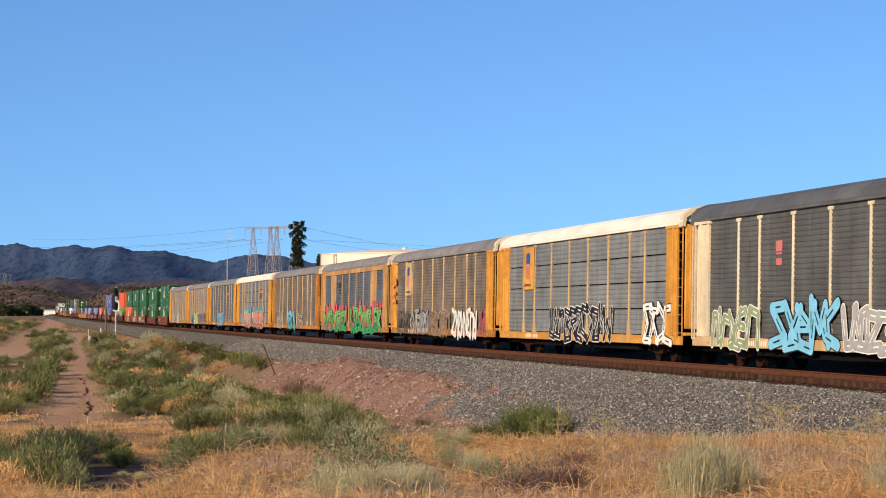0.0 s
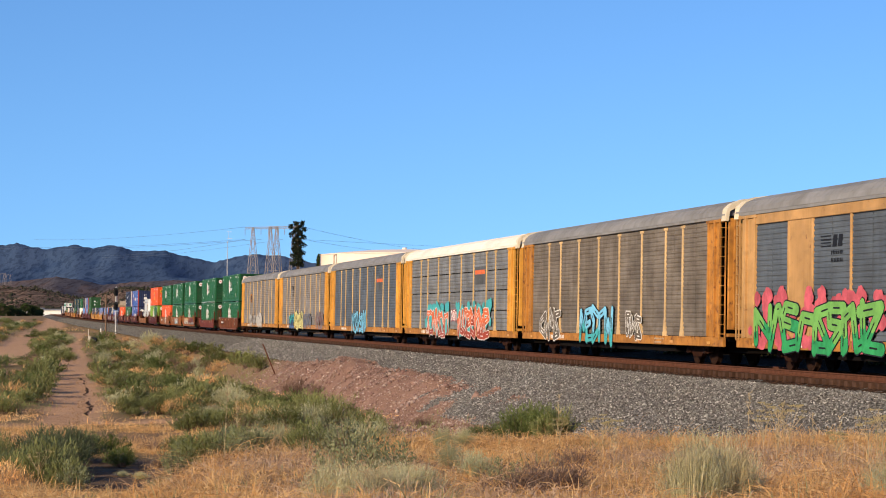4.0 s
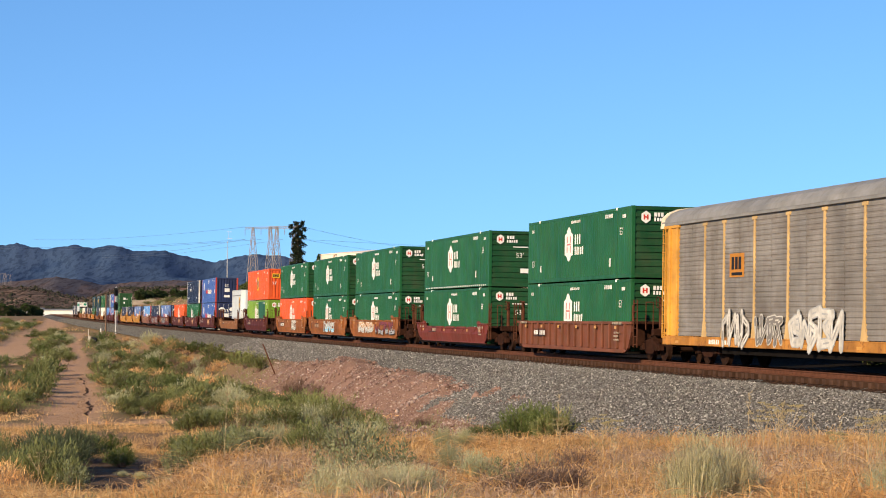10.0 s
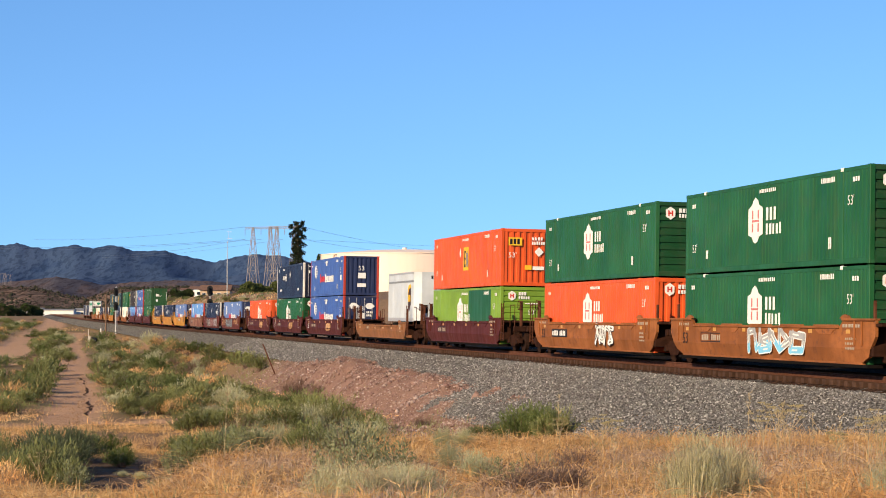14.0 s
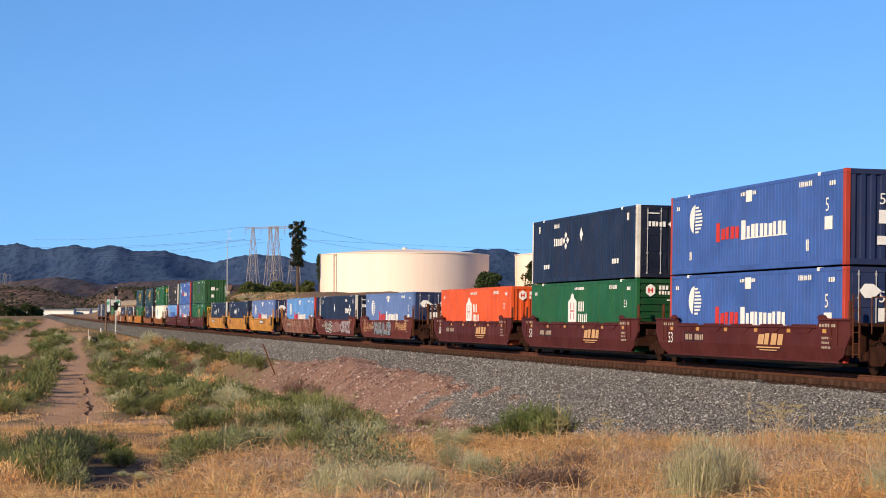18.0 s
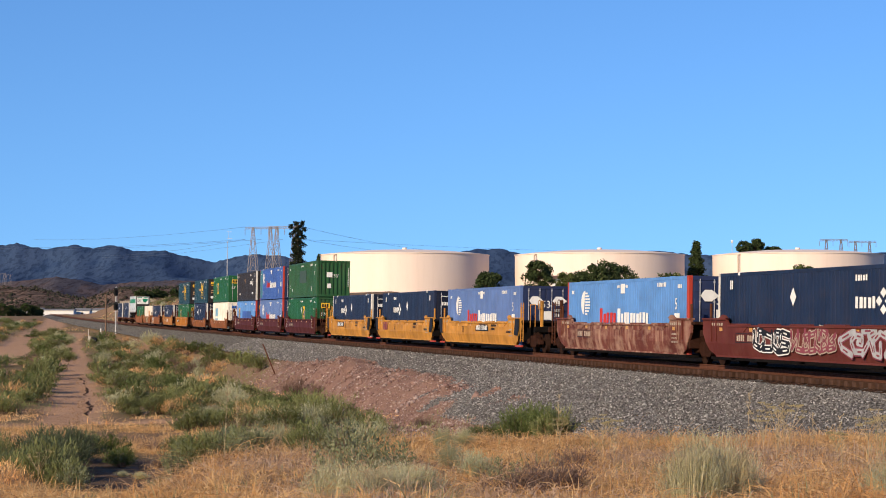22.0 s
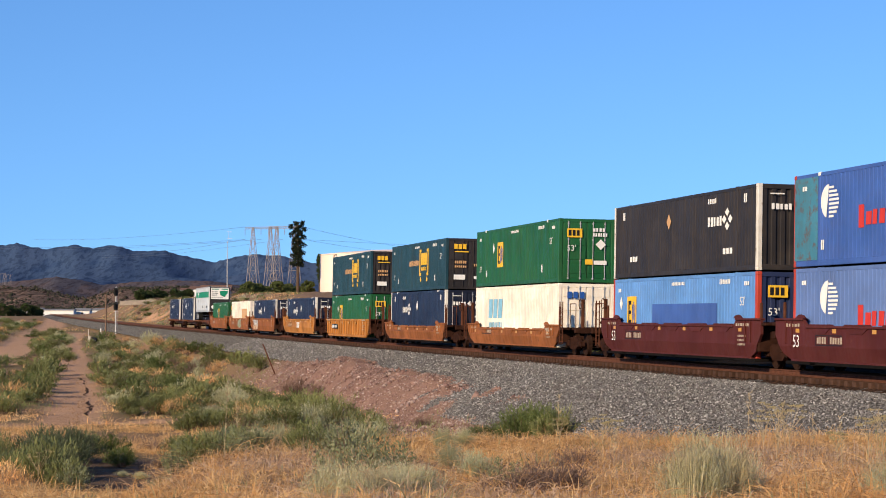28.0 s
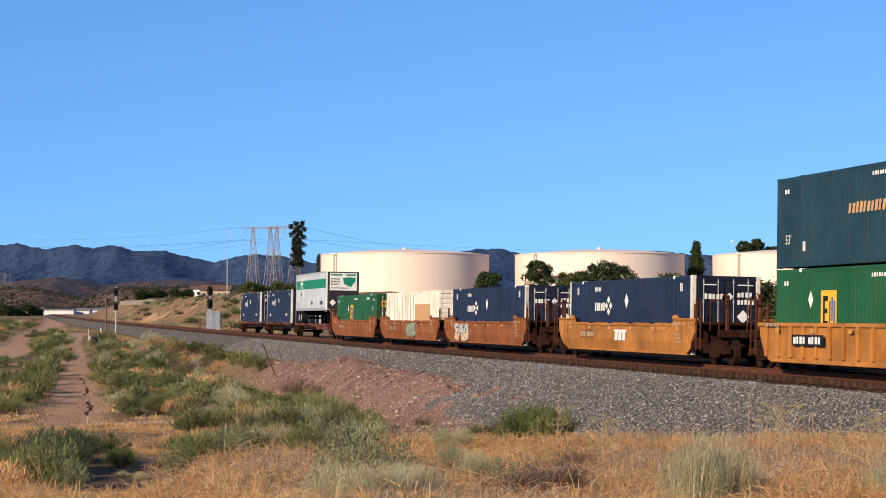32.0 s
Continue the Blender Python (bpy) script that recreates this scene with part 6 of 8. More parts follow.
mark("letter_mark", wells[22], D_WHITE, bars(-0.6, 0.75, 1.5, 0.40, 3, 0.06, 0.2) + [rect(-0.7, 1.0, 1.10, 1.18)], half=Q, off=0.01)
mark("letter_mark", wells[14], G_WINE, bars(-6.4, 0.85, 1.6, 0.5, 3, 0.0, 0.3), half=Q, off=0.01)
for k in (4, 21, 23):
    mark("number_board", wells[k], D_BLACK, [rect(-5.9, -3.4, 0.80, 1.14)], half=Q, off=0.1 if k == 21 else 0.008)
    mark("number_text", wells[k], D_WHITE, bars(-5.75, 0.86, 1.0, 0.22, 4) + bars(-4.55, 0.86, 1.0, 0.22, 4), half=Q, off=0.108 if k == 21 else 0.014)

LOW, TOP, DECK = 0.32, 3.225, 1.1


def stack(u, *boxes):
    for h, kw in zip((LOW, TOP), boxes):
        if kw:
            load(container(**kw), u, h)


green = dict(color=GREEN, ends="bars", end_color=GREEN_SHADED, deco=deco_emblem)
lower_green = dict(green, label="green steel container with a white eight-sided emblem, lower of a stack")
upper_green = dict(green, label="green steel container with a white eight-sided emblem, on top of another")
orange_emblem = dict(color=ORANGE, ends="ribs", deco=deco_emblem, label="orange steel container with a white eight-sided emblem")
navy = dict(color=NAVY, ends="doors", end_color=NAVY_SHADED, posts=None, deco=deco_diamonds(), label="navy blue container with white letter bars and diamonds")
striped_blue = dict(color=BLUE, ends="doors", posts=RED_POST, deco=deco_stripes_doors, label="royal blue container with red corner posts and striped globe")
for u in (303.9, 279.75, 255.85, 236.2):
    stack(u, lower_green, dict(upper_green, deco=deco_emblem_strip) if u == 279.75 else upper_green)
stack(216.5, orange_emblem, upper_green)
stack(191.9, dict(color=LIME, ends="bars", deco=deco_patch(GREEN, 1.0, 6.0, 0.2, 2.75, deco_emblem), label="lime green container with a darker green repainted patch"),
      dict(color=ORANGE, ends="ribs", deco=deco_square(0.2), label="bright orange container with a yellow square badge"))
stack(144.1, dict(striped_blue), dict(striped_blue, ends="ribs", deco=deco_stripes, label="royal blue container with red corners, on top of another"))
stack(123.8, dict(green, label="green container with a white emblem under a navy one"), dict(navy, posts=WHITE_POST, label="navy blue container with white corner posts, stacked on green"))
stack(103.7, orange_emblem)
stack(79.4, dict(color=PURPLE, ends="doors", posts=None, deco=deco_stripes_doors, label="faded blue container with striped globe and white lettering"))
stack(59.1, dict(navy, posts=WHITE_POST, deco=deco_diamonds(3.4, -1), label="navy blue container with white corner posts"))
stack(39.8, dict(color=SKYBLUE, ends="doors", posts=RED_POST, deco=deco_stripes_doors, label="light blue container with a striped globe"))
stack(15.2, dict(color=PURPLE, ends="doors", posts=None, deco=deco_stripes_doors, label="deep blue container with striped globe and door badges"))
stack(-4.7, dict(navy, posts=None))
stack(-25.0, dict(navy, posts=WHITE_POST, label="navy blue container with white posts and ribbed sides"))
stack(-49.25, dict(color=GREEN, ends="ribs", end_color=OLIVE, deco=deco_square(1.2), label="green container with a yellow square badge, lower of a stack"),
      dict(color=OLIVE, ends="ribs", deco=deco_patch(plain("painted_out_grey_green", (0.045, 0.075, 0.055), 0.6, 0.2, 3), -1.5, 2.2, 1.2, 2.2, lambda b, hl, hw: (small_marks(b, hl, hw), mark("end_label", b, D_WHITE, [rect(-0.55, -0.1, 1.55, 1.95), rect(-0.5, -0.2, 0.7, 1.05)] + [rect(1.13, 1.20, 0.85 + 0.135 * i, 0.93 + 0.135 * i) for i in range(11)], "end", hl, 0.02, words=[("53'", -0.02, 1.55, 0.36)]))), label="faded green container with a grey painted-out patch"))
stack(-69.2, dict(striped_blue, color=PURPLE, label="purple-blue container with a striped globe, lower of a stack"),
      dict(striped_blue, deco=deco_patch(WORN_TEAL, -8.0, -6.15, 0.2, 2.75, deco_stripes_doors), label="blue container with a worn turquoise end panel"))
stack(-88.5, dict(color=SKYBLUE, ends="ribs", posts=RED_POST, deco=deco_patch(BLUE, -3.0, 4.2, 0.5, 1.85, deco_square(-5.6)), label="pale blue container with a darker blue patch and red posts"),
      dict(color=BLACKISH, ends="ribs", posts=WHITE_POST, deco=deco_diamonds(3.0, -0.9), label="charcoal container with scuffed white corner posts"))
stack(-113.1, dict(color=WHITE, ends="doors", deco=deco_pale_badge, label="dirty white container with faded pale blue lettering"),
      dict(color=GREEN, ends="doors", deco=deco_square(-2.9), label="green container with a yellow badge on a white one"))
stack(-136.85, dict(navy, posts=WHITE_POST), dict(color=TEAL, ends="doors", end_color=BLACKISH, deco=deco_brackets, label="dark teal container with yellow bracketed letters"))
stack(-160.65, dict(color=GREEN, ends="doors", deco=deco_square(-3.8), label="green container with a yellow square badge under a teal one"),
      dict(color=TEAL, ends="ribs", end_color=BLACKISH, deco=deco_brackets, label="dark teal container with yellow brackets and a ribbed end"))
stack(-185.0, dict(navy, posts=WHITE_POST))
stack(-208.9, dict(navy, posts=WHITE_POST))
stack(-228.5, dict(color=WHITE, ends="bars", deco=deco_patch(D_TAN, 1.2, 5.6, 0.2, 2.1, lambda b, hl, hw: mark("ribs", b, GALV, [rect(-7 + 0.85 * i, -6.93 + 0.85 * i, 0.3, 2.7) for i in range(10)], half=hw, off=0.01)), label="stained white ribbed container with a tan patch"))
stack(-248.3, dict(color=GREEN, ends="doors", end_color=GREEN_SHADED, deco=deco_square(-1.5), label="green container with a yellow badge, single stack"))
load(trailer(8.5, TRAILER_GREY, 0.33, "short grey-white van trailer standing in a well car", deco_shield_trailer), 174.1)
for u, f, r in ((-269.8, True, False), (-289.2, False, False), (-310.3, False, True)):
    load(spine_car(u, f, r, "rusty brown spine car at the tail of the train"), u)
load(trailer(16.15, TRAILER_GREY, 1.08, "white van trailer with a green band and map sign", deco_map_trailer), -269.8)
for u in (-288.9, -310.2):
    load(container(**dict(navy, posts=WHITE_POST, label="navy blue container with white posts on a spine car")), u, DECK)


# ---- distance: mountains, hills ----
def ridge(name, knots, y_ridge, y_foot, z_foot, rough, seed, material, label, span=(-0.34, 0.40)):
    """A range: its crest height across the view, falling in spurs and gullies to its foot."""
    n = 420
    u = np.linspace(span[0], span[1], n)
    kx = [k[0] for k in knots]
    crest = np.interp(u, kx, [k[1] for k in knots])
    q = np.concatenate([np.linspace(0, 0.9, 28), np.linspace(0.92, 1.0, 6), [1.1, 1.3]])
    U, Q = np.meshgrid(u, q)
    C = np.meshgrid(crest, q)[0]
    Y = y_foot + (y_ridge - y_foot) * Q
    X = U * Y
    shape = np.where(Q <= 1, np.clip(Q, 0, 1) ** 1.25, 1 - 1.2 * (Q - 1))
    Z = z_foot + (C - z_foot) * shape
    spur = np.abs(fractal(X / (0.09 * y_ridge) + Q * 0.8, Q * 2.2, seed, 4))
    Z = Z - rough * spur * np.clip(Q * (1.02 - np.minimum(Q, 1)) * 4, 0, 1) * (C - z_foot)
    Z = Z + 0.012 * (C - z_foot) * hash_noise(X / (0.0012 * y_ridge), Q * 9, seed + 3) * (Q > 0.9)
    idx = np.arange(U.size).reshape(U.shape)
    quads = np.stack([idx[:-1, :-1], idx[:-1, 1:], idx[1:, 1:], idx[1:, :-1]], -1).reshape(-1, 4)
    ob = sheet_object(name, np.stack([X, Y, Z], -1).reshape(-1, 3), quads, material, label=label, category="mountains", kind="structure")
    ob.data.polygons.foreach_set("use_smooth", [True] * len(ob.data.polygons))
    return ob


def slope_material(name, a, b, c, scale, spots, brush=False):
    m, t, n, l, sh = nodes_of(name)
    big = noise_node(t, scale, 5, stretch=(1, 0.15, 1))
    mid = noise_node(t, scale * 7, 5, 0.65, (1, 0.12, 1))
    dot = noise_node(t, scale * 28, 4, 0.7, (1, 0.12, 1))
    col = mix_node(t, ramp_node(t, big, 0.35, 0.65), a, b)
    col = mix_node(t, ramp_node(t, mid, 0.48, 0.62, 0, 0.7), col, c)
    col = mix_node(t, ramp_node(t, dot, 0.50 if brush else 0.51, 0.57, 0, spots), col, tuple(v * 0.22 for v in a))
    l.new(col, sh.inputs["Base Color"])
    bump_node(t, dot, 0.25, 0.5 / scale ** 0.5, sh)
    sh.inputs["Roughness"].default_value = 1.0
    sh.inputs["Specular IOR Level"].default_value = 0.0
    return m


# distance haze is mixed into the blue of the forest colours
FOREST = slope_material("haze_blue_forest", (0.036, 0.063, 0.122), (0.066, 0.098, 0.166), (0.026, 0.050, 0.110), 0.004, 0.32)
SCRUB = slope_material("brown_scrub_hill", (0.17, 0.115, 0.088), (0.095, 0.072, 0.062), (0.28, 0.185, 0.135), 0.012, 0.95, True)
K = 3636.0


def crest(px, py, y):
    return ((px - 784) / K, EYE + (572 - py) / K * y)


far_line = [(-400, 440), (-200, 425), (0, 430), (30, 425), (80, 437), (135, 430), (168, 438), (200, 432), (235, 441), (290, 440), (340, 451), (380, 460), (420, 449),
            (450, 447), (500, 450), (550, 463), (620, 470), (740, 466), (800, 446), (845, 439), (885, 438), (935, 449), (985, 445), (1005, 442), (1040, 449), (1110, 447), (1140, 442), (1185, 444), (1230, 452), (1400, 452), (1568, 446), (1800, 440), (2100, 450)]
ridge("mountain_range", [crest(x, y, 4100) for x, y in far_line], 4100, 2700, 6.0, 0.42, 2, FOREST, "forested mountain range on the skyline, coloured haze blue")
mid_line = [(-400, 500), (0, 506), (60, 509), (110, 520), (150, 528), (185, 518), (215, 508), (250, 509), (300, 507), (360, 506), (420, 510), (520, 515), (700, 530), (1100, 545), (1700, 540), (2100, 540)]
hill = ridge("scrub_hill", [crest(x, y, 1700) for x, y in mid_line], 1700, 1150, 4.0, 0.25, 7, SCRUB, "low brown hills dotted with dark scrub")
up_line = [(-400, 480), (0, 500), (60, 495), (100, 490), (150, 497), (180, 505), (230, 500), (300, 496), (380, 498), (460, 510), (700, 540), (1250, 540), (1330, 506), (1700, 500), (2100, 500)]
# foothill colours lifted and blued for distance haze
ridge("foothill", [crest(x, y, 2300) for x, y in up_line], 2300, 1750, 8.0, 0.3, 12, slope_material("hazed_foothill_slope", (0.066, 0.066, 0.084), (0.085, 0.072, 0.080), (0.145, 0.10, 0.088), 0.008, 0.5), "bare brown foothills below the forest, tinted with haze")



def on_hill(rg, n):
    """Brush on the near hills: clumps strewn over the slope."""
    co = np.zeros(len(hill.data.vertices) * 3)
    hill.data.vertices.foreach_get("co", co)
    co = co.reshape(-1, 3)
    seen = co[(co[:, 0] / co[:, 1] > -0.235) & (co[:, 0] / co[:, 1] < -0.08)]
    i = rg.integers(0, len(seen), n)
    x, y = seen[i, 0] + rg.normal(0, 1.2, n), seen[i, 1] + rg.normal(0, 6, n)
    k = hash_noise(x / 22.0, y / 60.0, 91) + rg.normal(0, 0.35, n) > -0.25
    return x[k], y[k], seen[i, 2][k] + rg.uniform(-0.6, 0.9, n)[k]


HILL_BRUSH = loose_material("dark_hill_brush", [(0.020, 0.022, 0.016), (0.035, 0.036, 0.024), (0.050, 0.046, 0.034)])
brush_on_hill = stone_sheet("hill_brush", 5200, HILL_BRUSH, "dark brush dotted over the near hills", 2.6, 92, on_hill)
brush_on_hill["category"] = "brush"

# ---- water tanks ----
def tank_material():
    m, t, n, l, sh = nodes_of("cream_tank_paint")
    run = noise_node(t, 0.5, 5, 0.6, (1, 1, 0.06))
    fine = noise_node(t, 3.0, 4, 0.6, (1, 1, 0.2))
    col = mix_node(t, ramp_node(t, run, 0.3, 0.75), (0.77, 0.625, 0.515), (0.71, 0.57, 0.465))
    col = mix_node(t, ramp_node(t, fine, 0.5, 0.8, 0, 0.2), col, (0.60, 0.475, 0.365))
    l.new(col, sh.inputs["Base Color"])
    sh.inputs["Roughness"].default_value = 0.7
    return m


CREAM = tank_material()
TANK_Y, TANK_R, TANK_H = 430.0, 17.7, 9.2


def water_tank(x, y):
    z = float(ground_z(x, y)) - 0.5
    tank = thing("water_tank", "large cream-painted round steel water tank", "tank", "row of water tanks", pose(x, y, z))
    base = 6.3 - z

    def shell(b):
        n = 96
        pr = [(TANK_R, 0.0), (TANK_R, base + TANK_H)]
        for (r0, z0), (r1, z1) in zip(pr, pr[1:]):
            for i in range(n):
                a, c = 2 * math.pi * i / n, 2 * math.pi * (i + 1) / n
                b.face([(r0 * math.cos(a), r0 * math.sin(a), z0), (r0 * math.cos(c), r0 * math.sin(c), z0), (r1 * math.cos(c), r1 * math.sin(c), z1), (r1 * math.cos(a), r1 * math.sin(a), z1)])
    part("shell", shell, CREAM, tank, smooth=True)

    def roof(b):
        n = 96
        pr = [(TANK_R + 0.12, base + TANK_H - 0.12), (TANK_R + 0.12, base + TANK_H + 0.05), (TANK_R * 0.8, base + TANK_H + 0.45), (TANK_R * 0.45, base + TANK_H + 0.95), (0.4, base + TANK_H + 1.15)]
        for (r0, z0), (r1, z1) in zip(pr, pr[1:]):
            for i in range(n):
                a, c = 2 * math.pi * i / n, 2 * math.pi * (i + 1) / n
                b.face([(r0 * math.cos(a), r0 * math.sin(a), z0), (r0 * math.cos(c), r0 * math.sin(c), z0), (r1 * math.cos(c), r1 * math.sin(c), z1), (r1 * math.cos(a), r1 * math.sin(a), z1)])
    part("roof", roof, CREAM, tank)
    part("vent", lambda b: b.tube((0, 0, base + TANK_H + 1.05), (0, 0, base + TANK_H + 1.6), 0.5, 12), CREAM, tank)
    part("overflow_pipe", lambda b: (b.tube((-TANK_R * 0.80, -TANK_R * 0.66, 0), (-TANK_R * 0.80, -TANK_R * 0.66, base + TANK_H - 0.4), 0.13, 8),
                                     b.tube((-TANK_R * 0.80, -TANK_R * 0.66, base + TANK_H - 0.4), (-TANK_R * 0.74, -TANK_R * 0.60, base + TANK_H), 0.13, 8)), plain("weathered_pipe", (0.40, 0.31, 0.24), 0.6), tank)
    return tank


for px in (716, 1061, 1412):
    water_tank((px - 784) / K * TANK_Y, TANK_Y)


# ---- line-side and background things ----
STEEL = plain("weathered_lattice_steel", (0.20, 0.175, 0.165), 0.6, 0.2, 2, metal=0.3)
SILVER = plain("aluminium_mast", (0.50, 0.50, 0.49), 0.5, 0.2, 4, metal=0.3)
SIGNAL_BLACK = plain("matt_black_signal", (0.010, 0.010, 0.011), 0.7, 0.2, 5)
POLE_WOOD = plain("grey_brown_pole_wood", (0.17, 0.11, 0.075), 0.9, 0.3, 4, bump=0.3)
CONCRETE = plain("pale_concrete", (0.42, 0.37, 0.31), 0.85, 0.2, 1.5, bump=0.2)
STUCCO = plain("white_stucco", (0.70, 0.68, 0.65), 0.8, 0.08, 0.6)
ROOF_BROWN = plain("brown_roof_tile", (0.16, 0.095, 0.07), 0.85, 0.25, 1.2)
WINDOW = plain("dark_window_glass", (0.02, 0.025, 0.03), 0.15, 0.1, 2)
CABINET = plain("grey_cabinet_paint", (0.24, 0.26, 0.29), 0.5, 0.15, 3, metal=0.2)


def from_view(px, y):
    """Distance across the view at a given depth."""
    return (px - 784) / K * y


def pylon(x, y, z0, top, half, turn=0.0):
    """A portal tower of lattice: two splayed legs, a trussed beam, hanging insulators."""
    t = thing("power_pylon", "grey steel lattice portal power pylon", "pylon", "power pylons", pose(x, y, z0, 0, 0, turn))
    h = top - z0
    r = h * 0.0036
    for cx in (-half * 0.52, half * 0.52):
        for sx in (-1, 1):
            part("leg", lambda b: [b.tube((cx + sx * half * 0.44, sy * half * 0.40, 0), (cx + sx * half * 0.045, sy * half * 0.05, h), r, 4) for sy in (-1, 1)], STEEL, t)

        def brace(b):
            k = [0, 0.26, 0.48, 0.66, 0.80, 0.91, 1.0]
            for a, c in zip(k, k[1:]):
                for sy in (-1, 1):
                    def at(sx, q): return (cx + sx * half * (0.44 - 0.395 * q), sy * half * (0.40 - 0.35 * q), h * q)
                    b.tube(at(-1, a), at(1, c), r * 0.55, 4)
                    b.tube(at(1, a), at(-1, c), r * 0.55, 4)
                    b.tube(at(-1, c), at(1, c), r * 0.6, 4)
        part("bracing", brace, STEEL, t)

    def beam(b):
        for zz in (h, h - half * 0.11):
            b.tube((-half, 0, zz), (half, 0, zz), r * 0.9, 4)
        for i in range(20):
            a = -half + 2 * half * i / 20
            b.tube((a, 0, h), (a + half * 0.1, 0, h - half * 0.11), r * 0.5, 4)
            b.tube((a + half * 0.1, 0, h - half * 0.11), (a + half * 0.1, 0, h), r * 0.5, 4)
    part("beam", beam, STEEL, t)
    for a in (-half, -half * 0.05, half):
        part("insulator", lambda b: b.tube((a, 0, h - half * 0.1), (a, 0, h - half * 0.46), r * 0.9, 5), STEEL, t)
    return t


pylon(from_view(463, 820), 820, 6.0, EYE + 170 / K * 820, 7.0, -12)
pylon(from_view(505, 835), 835, 6.0, EYE + 171 / K * 835, 7.2, -12)
pylon(from_view(1476, 1020), 1020, 6.0, EYE + 148 / K * 1020, 7.0)
pylon(from_view(1527, 1035), 1035, 6.0, EYE + 145 / K * 1035, 6.8)
pylon(from_view(3, 2250), 2250, 40.0, EYE + 88 / K * 2250, 4.5)
pylon(from_view(14, 2260), 2260, 40.0, EYE + 86 / K * 2260, 4.5)


def cable(p, q, sag, r):
    def build(b):
        n = 20
        pts = [tuple(Vector(p).lerp(Vector(q), i / n) - Vector((0, 0, sag * 4 * (i / n) * (1 - i / n)))) for i in range(n + 1)]
        for a, c in zip(pts, pts[1:]):
            b.tube(a, c, r, 4, caps=False)
    return solid("power_cable", build, plain("cable_grey", (0.05, 0.055, 0.065), 0.6, 0.1), "thin grey overhead power cable between pylons", "cable", "overhead power cables")


def view_point(px, py, y):
    return (from_view(px, y), y, EYE + (572 - py) / K * y)


for a, bb in (((434, 424, 818), (0, 436, 1500)), ((463, 424, 822), (0, 440, 1500)), ((434, 424, 819), (180, 452, 1700)), ((500, 424, 824), (180, 456, 1700)), ((434, 402, 820), (60, 424, 1500)),
              ((536, 402, 835), (800, 446, 1500)), ((536, 424, 836), (800, 452, 1500)), ((536, 424, 837), (1220, 446, 1800))):
    cable(view_point(*a), view_point(*bb), 2.0, 0.055)

# disguised mast: a straight trunk dressed with dark plastic-looking boughs
BOUGH = plain("dark_green_bough", (0.022, 0.028, 0.016), 0.8, 0.35, 3)
BARK = plain("brown_bark", (0.09, 0.06, 0.042), 0.95, 0.3, 5, bump=0.4)


def leaf_cloud(b, rng, centre, rx, rz, n, size, flat=0.0):
    for _ in range(n):
        v = Vector((rng.gauss(0, 1), rng.gauss(0, 1), rng.gauss(0, 1))).normalized() * rng.uniform(0.45, 1.05)
        c = Vector(centre) + Vector((v.x * rx, v.y * rx, v.z * rz))
        d = Vector((rng.gauss(0, 1), rng.gauss(0, 1), rng.gauss(0, 1) * (1 - flat))).normalized()
        e = d.orthogonal().normalized()
        s = size * rng.uniform(0.6, 1.3)
        b.face([tuple(c - d * s), tuple(c + e * s * 0.5), tuple(c + d * s), tuple(c - e * s * 0.5)])


def mast_tree(x, y, top):
    z = float(ground_z(x, y))
    h = top - z
    t = thing("mast_tree", "tall narrow dark evergreen like a disguised mast", "tree", m=pose(x, y, z))
    rng = random.Random(4)
    part("trunk", lambda b: b.tube((0, 0, 0), (0, 0, h * 0.97), 0.34, 10, 0.16), BARK, t)

    def crown(b):
        for i in range(74):
            q = 0.40 + 0.58 * (i / 73)
            a = i * 2.4
            reach = (0.95 + 0.55 * math.sin(i * 1.9)) * (1.15 if q > 0.80 else 0.85)
            leaf_cloud(b, rng, (math.cos(a) * reach, math.sin(a) * reach, h * q), 0.55, 0.42, 34, 0.26)
    part("crown", crown, BOUGH, t)
    part("limb", lambda b: [b.tube((0, 0, h * (0.40 + 0.58 * i / 73)), (math.cos(i * 2.4) * 1.2, math.sin(i * 2.4) * 1.2, h * (0.41 + 0.58 * i / 73)), 0.035, 4) for i in range(74)], BARK, t)
    return t


mast_tree(-29.9, 423, EYE + 181 / K * 423)

# trees and hedges about the tanks
LEAF_DARK = plain("dark_evergreen_leaf", (0.045, 0.060, 0.022), 0.8, 0.4, 2)
LEAF_HEDGE = plain("dusty_olive_hedge_leaf", (0.060, 0.068, 0.024), 0.8, 0.4, 2)
LEAF_MID = plain("olive_tree_leaf", (0.085, 0.100, 0.032), 0.8, 0.4, 2)


